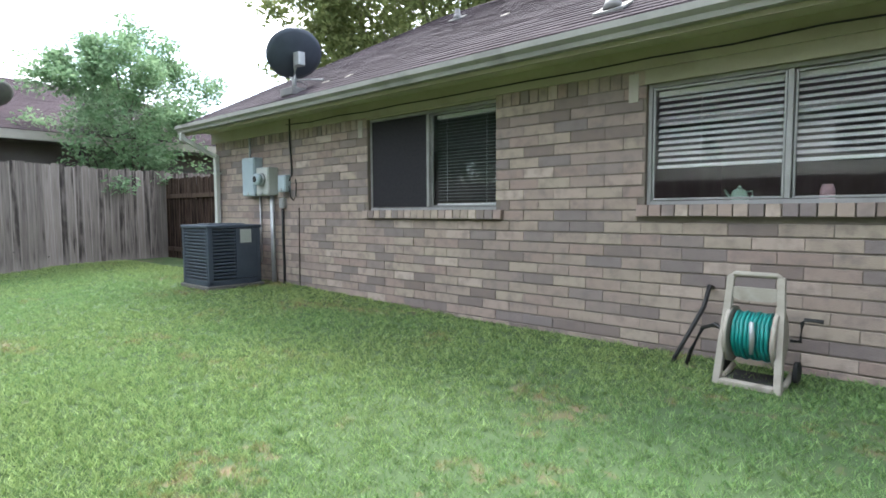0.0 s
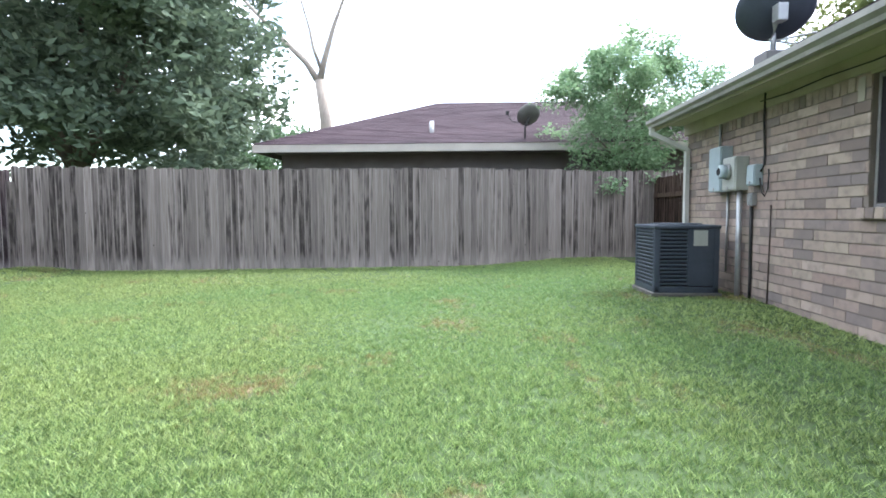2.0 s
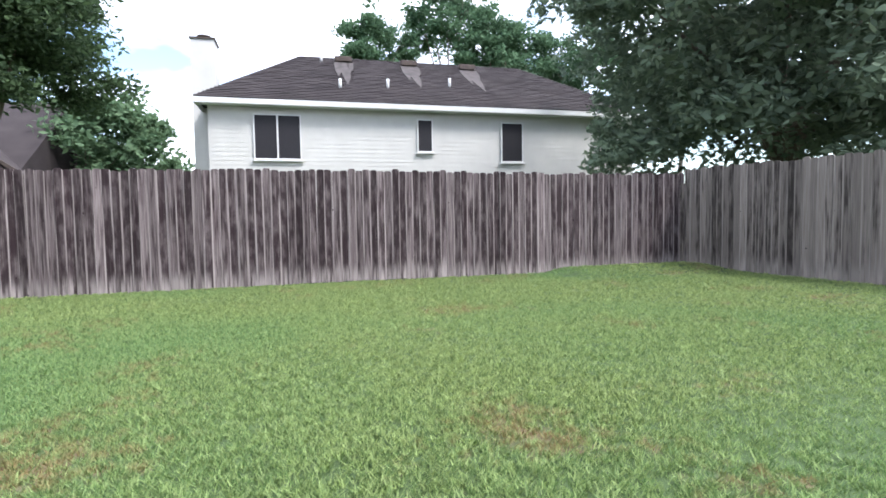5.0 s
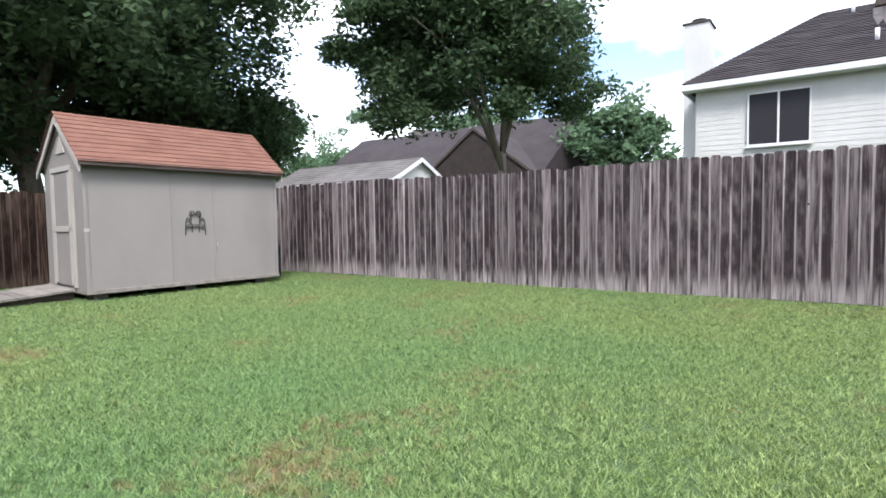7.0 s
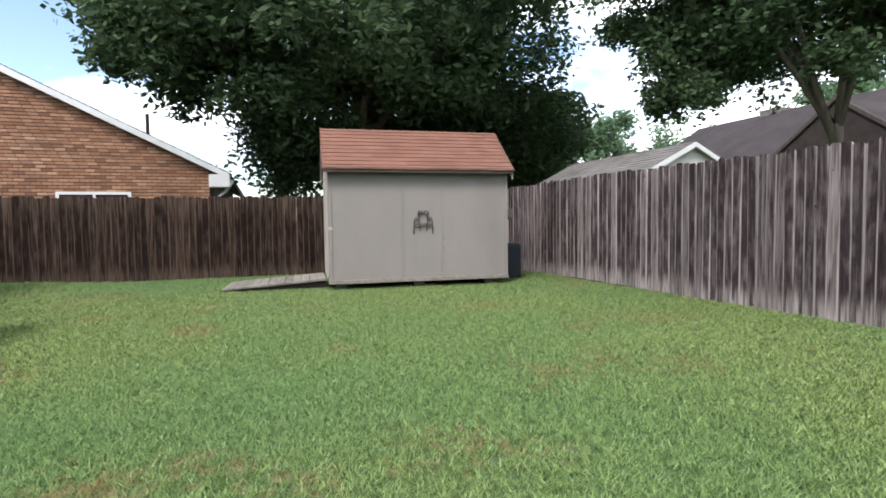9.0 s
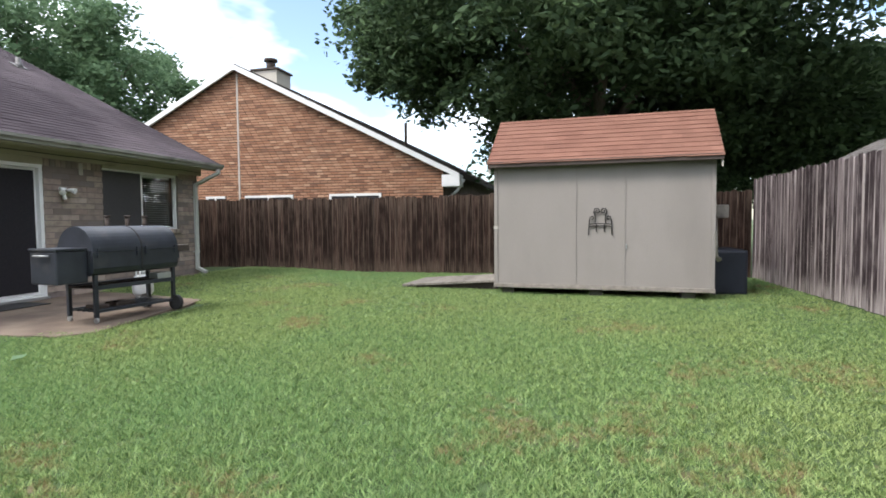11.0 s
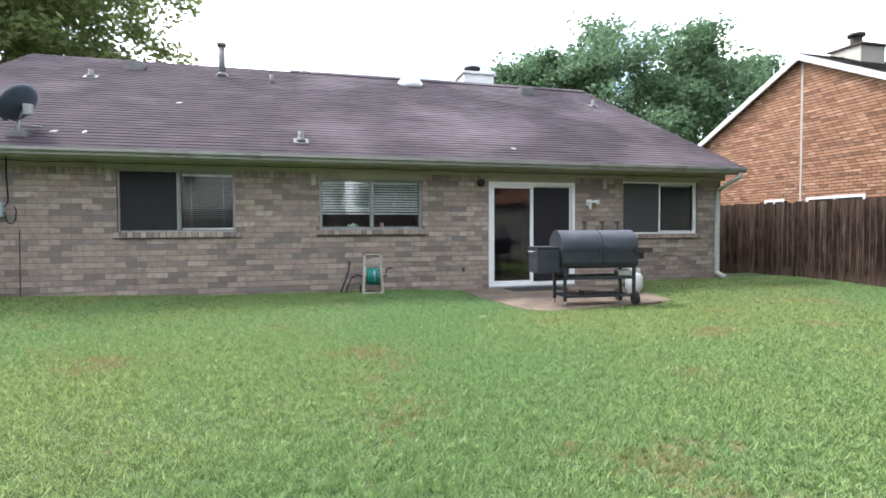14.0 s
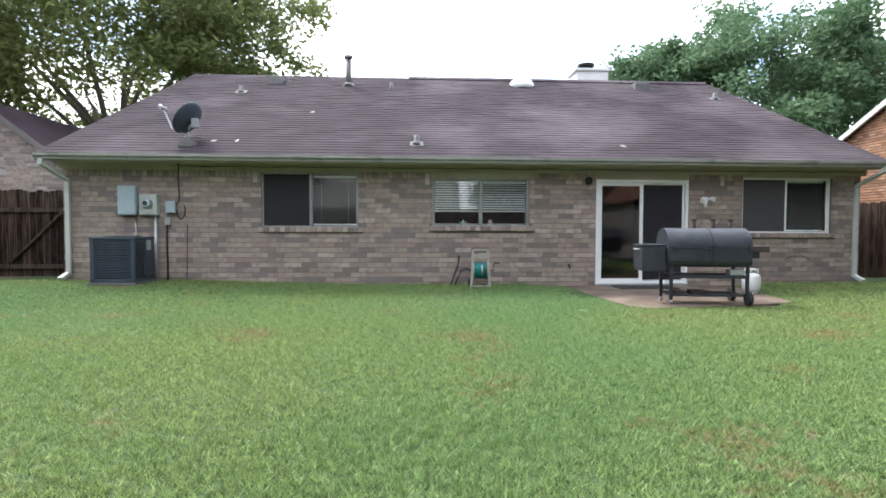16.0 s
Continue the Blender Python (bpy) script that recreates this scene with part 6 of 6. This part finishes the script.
part("handle", bm, M_REEL, hr)
bm = bmesh.new()
prism(bm, [(0.05, 0.66), (0.08, 0.73), (HW - 0.08, 0.73), (HW - 0.05, 0.66), (HW - 0.12, 0.63), (0.12, 0.63)], "y", 0.155, 0.185)
part("cross_panel", bm, M_REEL, hr)
slab("base_bar", (0.05, -0.03, 0.005), (HW - 0.05, 0.05, 0.045), M_REEL, hr, 0.01)
slab("drip_tray", (0.052, 0.051, 0.01), (HW - 0.052, 0.40, 0.03), M_RUBBER, hr, 0.005)
for x in (0.055, HW - 0.085):
    bm = bmesh.new()
    tube(bm, [(x, 0.21, 0.36), (x + 0.03, 0.21, 0.36)], 0.215, 28)
    part("flange", bm, M_REEL, hr)
bm = bmesh.new()
tube(bm, [(0.086, 0.21, 0.36), (HW - 0.086, 0.21, 0.36)], 0.10, 20)
part("drum", bm, M_REEL, hr)
bm = bmesh.new()
pts = []
turns, lay = 9, 3
for L_ in range(lay):
    for i in range(turns * 18):
        a = 2 * math.pi * i / 18
        s = i / (turns * 18)
        s = s if L_ % 2 == 0 else 1 - s
        rr = 0.118 + 0.026 * L_ + 0.006 * math.sin(a * 0.37 + L_)
        pts.append((0.105 + s * (HW - 0.21), 0.21 + rr * math.cos(a), 0.36 + rr * math.sin(a)))
tube(bm, pts, 0.0135, 7)
part("hose", bm, M_HOSE, hr, "teal garden hose wound in coils")
bm = bmesh.new()
tube(bm, [(0.25, 0.015, 0.50), (0.26, -0.0, 0.38), (0.255, 0.02, 0.26)], [0.016, 0.02, 0.014], 8)
part("nozzle", bm, M_CONDUIT, hr)
bm = bmesh.new()
tube(bm, [(HW, 0.21, 0.36), (HW + 0.06, 0.21, 0.36), (HW + 0.07, 0.20, 0.50), (HW + 0.09, 0.18, 0.53), (HW + 0.20, 0.18, 0.53)], 0.014, 8)
part("crank", bm, M_RUBBER, hr)
for x in (-0.03, HW):
    bm = bmesh.new()
    tube(bm, [(x, 0.38, 0.085), (x + 0.03, 0.38, 0.085)], 0.085, 18)
    part("wheel", bm, M_RUBBER, hr)
pipe("water_hose", "black supply hose from the reel to the wall", [(7.72, -0.01, 0.58), (7.72, -0.08, 0.60), (7.70, -0.14, 0.45), (7.62, -0.22, 0.25), (7.55, -0.28, 0.08), (7.52, -0.3, -0.01)], 0.016, M_CABLE, "hose", 8)
pipe("water_hose", "black supply hose from the reel to the wall", [(7.93, -0.42, 0.34), (7.84, -0.38, 0.38), (7.74, -0.3, 0.33), (7.66, -0.28, 0.15), (7.62, -0.28, -0.01)], 0.014, M_CABLE, "hose", 8)

# patio slab with a worn edge
bm = bmesh.new()
edge = [(9.86, -0.02), (13.25, -0.02), (13.2, -0.6), (13.0, -1.6), (12.75, -2.55), (12.2, -2.75), (11.5, -2.85), (10.9, -3.0), (10.3, -3.1), (10.0, -2.9), (9.95, -2.2), (9.85, -1.2)]
prism(bm, edge, "z", -0.06, 0.004)
tagged(part("patio", bm, M_CONCRETE), "stained brown concrete patio slab with grassy edges", "patio", kind="structure")
bm = bmesh.new()
box(bm, (10.75, -0.62, 0.0045), (11.9, -0.09, 0.018), 0.004)
tagged(part("doormat", bm, M_RUBBER), "dark worn doormat before the patio door", "mat")

# offset smoker grill
gr = empty("smoker_grill", 11.30, -2.52, 0.0, -7)
tagged(gr, "black steel barrel smoker with firebox on a wheeled stand", "grill")


def barrel(bm, x0, x1, r, zc, a0, a1, n=20, squash=1.0):
    """Part of a drum lying along x, with closed ends."""
    ring = [(r * math.cos(radians(a0 + (a1 - a0) * i / n)), zc + r * squash * math.sin(radians(a0 + (a1 - a0) * i / n))) for i in range(n + 1)]
    prism(bm, ring, "x", x0, x1)


BZ, BR = 0.85, 0.30
bm = bmesh.new()
prism(bm, [(-BR, BZ), (-BR, 0.66), (-BR + 0.02, 0.60), (-BR + 0.08, 0.575), (BR - 0.08, 0.575), (BR - 0.02, 0.60), (BR, 0.66), (BR, BZ)], "x", -0.62, 0.60)
part("lower_body", bm, M_BLACK, gr)
for x0, x1 in ((-0.622, 0.025), (0.035, 0.602)):
    bm = bmesh.new()
    barrel(bm, x0, x1, BR + 0.005, BZ + 0.004, 0, 180)
    bmesh.ops.bevel(bm, geom=[e for e in bm.edges if e.calc_face_angle(0) > 1.0], offset=0.012, segments=2, affect="EDGES")
    lid = part("lid", bm, M_BLACK, gr)
    xm_ = (x0 + x1) / 2
    bm = bmesh.new()
    for xx in (x0 + 0.06, x1 - 0.06):
        bm = bmesh.new()
        box(bm, (xx - 0.012, -BR - 0.022, BZ - 0.06), (xx + 0.012, -BR - 0.006, BZ + 0.05), 0.004)
        part("latch", bm, M_BLACK, lid)
bm = bmesh.new()
barrel(bm, 0.022, 0.038, BR + 0.014, BZ, 0, 180)
box(bm, (0.022, -BR - 0.012, 0.60), (0.038, -BR - 0.0005, BZ), 0.002)
part("seam_band", bm, M_RUBBER, gr)
for x in (-0.1, 0.19, 0.45):
    bm = bmesh.new()
    tube(bm, [(x, 0.12, BZ + 0.24), (x, 0.12, BZ + 0.42)], 0.03, 12)
    tube(bm, [(x, 0.12, BZ + 0.42), (x, 0.12, BZ + 0.445)], 0.042, 12)
    part("smoke_stack", bm, M_DARKWOOD, gr)
bm = bmesh.new()
box(bm, (-0.99, -0.22, 0.50), (-0.624, 0.22, 0.88), 0.02)
fb = part("firebox", bm, M_BLACK, gr)
slab("firebox_lid", (-1.0, -0.235, 0.881), (-0.64, 0.235, 0.91), M_BLACK, fb, 0.008)
bm = bmesh.new()
tube(bm, [(-0.99, -0.1, 0.83), (-1.03, -0.1, 0.83), (-1.03, 0.1, 0.83), (-0.99, 0.1, 0.83)], 0.011, 8)
part("handle", bm, M_CONDUIT, fb)
slab("hinge_plate", (-0.63, -0.27, 0.80), (-0.60, -0.23, 0.88), M_BLACK, gr)
slab("side_shelf", (0.604, -0.2, 0.80), (0.90, 0.2, 0.885), M_DARKWOOD, gr, 0.01, "dark wooden side shelf")
slab("shelf_bracket", (0.604, -0.14, 0.70), (0.78, -0.11, 0.799), M_BLACK, gr)
for x in (-0.56, 0.56):
    for y in (-0.24, 0.22):
        z0 = 0.07 if x < 0 else 0.12
        slab("leg", (x - 0.022, y - 0.022, z0), (x + 0.022, y + 0.022, 0.60), M_BLACK, gr, 0.004)
        bm = bmesh.new()
        if x < 0:
            tube(bm, [(x - 0.012, y, 0.039), (x + 0.012, y, 0.039)], 0.034, 14)
            part("caster", bm, M_CONDUIT, gr)
        else:
            tube(bm, [(x - 0.03, y - 0.05 * (1 if y < 0 else -1), 0.104), (x + 0.03, y - 0.05 * (1 if y < 0 else -1), 0.104)], 0.10, 20)
            part("wheel", bm, M_RUBBER, gr)
for y in (-0.262, 0.21):
    slab("shelf_rail", (-0.58, y, 0.40), (0.58, y + 0.04, 0.45), M_BLACK, gr, 0.004)
    slab("shelf_rail", (-0.58, y, 0.125), (0.58, y + 0.035, 0.16), M_BLACK, gr, 0.004)
slab("upper_shelf", (-0.57, -0.22, 0.415), (0.57, 0.209, 0.428), M_DARKWOOD, gr)
for i in range(5):
    slab("grate_bar", (-0.57, -0.215 + i * 0.09, 0.135), (0.57, -0.19 + i * 0.09, 0.15), M_BLACK, gr)
for x0, x1 in ((-0.2, 0.06), (-0.45, -0.3)):
    bm = bmesh.new()
    box(bm, (x0, -0.12, 0.1515), (x1, 0.1, 0.20), 0.012)
    tagged(part("oven_tray", bm, M_DARKWOOD), "small dark metal tray on the lower rack", "tray").matrix_basis = gr.matrix_basis
slab("burner_box", (0.30, -0.26, 0.452), (0.52, -0.1, 0.53), M_CONDUIT, gr, 0.01)

# propane tank behind the smoker
pt = empty("propane_tank", 12.78, -1.45, 0)
tagged(pt, "white steel propane tank standing on the patio", "gas tank")
bm = bmesh.new()
tube(bm, [(0, 0, 0.03), (0, 0, 0.06), (0, 0, 0.10), (0, 0, 0.30), (0, 0, 0.35), (0, 0, 0.375)], [0.09, 0.135, 0.152, 0.152, 0.12, 0.05], 24)
part("cylinder", bm, M_PROPANE, pt)
bm = bmesh.new()
tube(bm, [(0, 0, 0.004), (0, 0, 0.05)], 0.11, 20)
part("foot_ring", bm, M_PROPANE, pt)
bm = bmesh.new()
for a0, a1 in ((20, 160), (200, 340)):
    tube(bm, [(0.1 * math.cos(radians(a0 + (a1 - a0) * i / 8)), 0.1 * math.sin(radians(a0 + (a1 - a0) * i / 8)), 0.44) for i in range(9)], 0.012, 6)
    for a in (a0, a1):
        tube(bm, [(0.1 * math.cos(radians(a)), 0.1 * math.sin(radians(a)), 0.345), (0.1 * math.cos(radians(a)), 0.1 * math.sin(radians(a)), 0.44)], 0.012, 6)
part("collar", bm, M_PROPANE, pt)
bm = bmesh.new()
tube(bm, [(0, 0, 0.37), (0, 0, 0.43)], 0.025, 10)
part("valve", bm, M_CONDUIT, pt)

# things on the kitchen window's inner sill
tp = empty("teapot", 7.83, 0.205, 1.19)
tagged(tp, "small pale green teapot on the kitchen window sill", "teapot")
M_TEAPOT = mat("pale_green_glaze", (0.30, 0.45, 0.36), (0.36, 0.52, 0.42), 5, 0.25, 0.0)
bm = bmesh.new()
tube(bm, [(0, 0, 0), (0, 0, 0.02), (0, 0, 0.06), (0, 0, 0.10), (0, 0, 0.115)], [0.035, 0.05, 0.06, 0.045, 0.02], 18)
part("body", bm, M_TEAPOT, tp)
bm = bmesh.new()
tube(bm, [(0, 0, 0.116), (0, 0, 0.13), (0, 0, 0.14)], [0.02, 0.014, 0.006], 10)
part("lid", bm, M_TEAPOT, tp)
bm = bmesh.new()
tube(bm, [(-0.05, 0, 0.05), (-0.08, 0, 0.075), (-0.1, 0, 0.11)], [0.014, 0.01, 0.008], 8)
part("spout", bm, M_TEAPOT, tp)
bm = bmesh.new()
tube(bm, [(0.05, 0, 0.09), (0.085, 0, 0.095), (0.09, 0, 0.06), (0.055, 0, 0.035)], 0.007, 6)
part("handle", bm, M_TEAPOT, tp)
M_PINK = mat("pink_glaze", (0.45, 0.28, 0.30), (0.52, 0.34, 0.36), 5, 0.4, 0.0)
bm = bmesh.new()
tube(bm, [(8.37, 0.205, 1.190), (8.37, 0.205, 1.210), (8.37, 0.205, 1.280), (8.37, 0.205, 1.320)], [0.035, 0.045, 0.045, 0.03], 14)
tagged(part("jar", bm, M_PINK), "small pink jar on the kitchen window sill", "jar")
bm = bmesh.new()
tube(bm, [(8.83, 0.205, 1.190), (8.83, 0.205, 1.200), (8.83, 0.205, 1.230), (8.83, 0.205, 1.235)], [0.03, 0.05, 0.065, 0.055], 16)
tagged(part("bowl", bm, M_WHITE), "small white bowl on the kitchen window sill", "bowl")

# odds and ends between the shed and the fence
bm = bmesh.new()
box(bm, (14.88, -10.82, -0.02), (15.85, -10.24, 0.70), 0.05)
tagged(part("storage_tub", bm, M_TUB), "dark blue plastic tub between shed and fence", "tub")
pl = pipe("plastic_pipe", "pale plastic pipe hanging below a box beside the shed", [(14.56, -10.25, 1.205), (14.55, -10.255, 0.9), (14.56, -10.27, 0.62), (14.62, -10.34, 0.56)], 0.04, M_SHED_TRIM)
bm = bmesh.new()
box(bm, (14.42, -10.42, 1.20), (14.66, -10.14, 1.40), 0.02)
tagged(part("nest_box", bm, M_OLDWOOD), "small brown wooden box fixed to the shed side", "box")
bm = bmesh.new()
vs = [bm.verts.new(q) for q in ((8.98, -3.62, 0.045), (9.05, -3.55, 0.06), (9.16, -3.57, 0.05), (9.05, -3.66, 0.055))]
bm.faces.new(vs)
fs = bmesh.ops.extrude_face_region(bm, geom=list(bm.faces))
bmesh.ops.translate(bm, verts=[v for v in fs["geom"] if isinstance(v, bmesh.types.BMVert)], vec=(0, 0, 0.004))
tagged(part("fallen_leaf", bm, M_LEAF_LIGHT), "large pale green leaf fallen on the lawn", "leaf")

# ---- brickwork of the house, piece by piece ----
CO, BL, JT, VJ = 0.0965, 0.315, 0.012, 0.003
rb = random.Random(77)
near, field_lo, field_hi = [], [], []


def cuts(x0, x1, z0, z1):
    """What is left of a brick outside the openings."""
    spans = [(x0, x1)]
    for ox0, ox1, oz0, oz1 in OPEN.values():
        lo_z = oz0 - 0.1 if oz0 > 0.5 else oz0
        if z1 <= lo_z + 0.004 or z0 >= oz1 - 0.004:
            continue
        px = 0.055 if z0 < oz0 else 0.0
        out = []
        for a, b in spans:
            if b <= ox0 - px or a >= ox1 + px:
                out.append((a, b))
                continue
            if a < ox0 - px:
                out.append((a, ox0 - px - 0.004))
            if b > ox1 + px:
                out.append((ox1 + px + 0.004, b))
        spans = out
    return [(a, b) for a, b in spans if b - a > 0.03]


row, z = 0, 0.0
while z < HTOP - 0.2 - 0.02:
    x = HX0 - (BL / 2 if row % 2 else 0.0)
    while x < HX1:
        for a, b in cuts(max(x, HX0), min(x + BL - VJ, HX1), z, z + CO - JT):
            full = abs(b - a - (BL - VJ)) < 0.002
            y = rb.uniform(-0.0025, 0.0025)
            if full and 5.2 < x < 10.5 and z < 1.25 and len(near) < 300:
                near.append(((a + b) / 2, y, z))
            else:
                field_lo.append((a, y - 0.004, z + rb.uniform(-0.0015, 0.0015)))
                field_hi.append((b, 0.02, z + CO - JT + rb.uniform(-0.0015, 0.0015)))
        x += BL
    z += CO
    row += 1
# a soldier course under the frieze
x = HX0
while x < HX1 - 0.05:
    for a, b in cuts(x, min(x + CO - JT, HX1), z, HTOP - 0.03):
        field_lo.append((a, rb.uniform(-0.006, -0.002), z))
        field_hi.append((b, 0.02, HTOP - 0.03))
    x += CO
tagged(many_boxes("brick_field", field_lo, field_hi, M_BRICK_I, wall_back), kind="stuff")
bm = bmesh.new()
box(bm, (-(BL - VJ) / 2, -0.004, 0), ((BL - VJ) / 2, 0.02, CO - JT), 0.0)
bmesh.ops.bevel(bm, geom=[e for e in bm.edges if all(v.co.y < 0 for v in e.verts)], offset=0.003, segments=1, affect="EDGES")
me = mesh_of("brick", bm, M_BRICK_O)
for x, y, z in near:
    piece("brick", me, pose(x, y, z, 0, rb.uniform(-0.15, 0.15), 0), wall_back)


# ---- grass ----
def blades(name, count, x0, x1, y0, y1, height, width, seed, soft=False):
    rs = np.random.RandomState(seed)
    tufts = count // 9
    if soft:
        tx, ty = rs.normal((x0 + x1) / 2, (x1 - x0) / 4, tufts), rs.normal((y0 + y1) / 2, (y1 - y0) / 3.2, tufts)
    else:
        tx, ty = rs.uniform(x0, x1, tufts), rs.uniform(y0, y1, tufts)
    th = rs.uniform(0.6, 1.2, tufts)
    px, py, th = np.repeat(tx, 9) + rs.normal(0, 0.016, tufts * 9), np.repeat(ty, 9) + rs.normal(0, 0.016, tufts * 9), np.repeat(th, 9)
    ok = (py < -0.02) & (py > back_y(px) + 0.03) & (px > left_x(py) + 0.04) & (px < RIGHT_X - 0.05)
    for ax0, ax1, ay0, ay1 in BARE:
        ok &= ~((px > ax0) & (px < ax1) & (py > ay0) & (py < ay1))
    px, py, th = px[ok], py[ok], th[ok]
    n = len(px)
    ang = rs.uniform(0, 2 * np.pi, n)
    h = height * th * rs.uniform(0.55, 1.2, n)
    w = width * rs.uniform(0.6, 1.3, n)
    lean = rs.uniform(0.3, 1.5, n) * h
    la = rs.uniform(0, 2 * np.pi, n)
    dx, dy = np.cos(ang) * w / 2, np.sin(ang) * w / 2
    lx, ly = np.cos(la) * lean, np.sin(la) * lean
    g = lawn_z(px, py) - 0.02
    v = np.stack([np.stack([px - dx, py - dy, g], -1), np.stack([px + dx, py + dy, g], -1), np.stack([px + lx, py + ly, g + h], -1)], 1)
    return tagged(bulk(name, v.reshape(-1, 3), np.arange(3 * n).reshape(-1, 3), M_BLADE), "short green grass blades with some straw", "grass", kind="stuff")


BARE = [(9.92, 12.75, -2.6, 0.0), (10.2, 12.45, -2.98, 0.0), (12.7, 13.1, -1.3, 0.0)]
blades("grass", 920000, -4.0, 17.8, -12.3, 0.0, 0.038, 0.0084, 2)
blades("grass", 680000, 0.0, 14.5, -11.5, -1.0, 0.038, 0.008, 3, True)
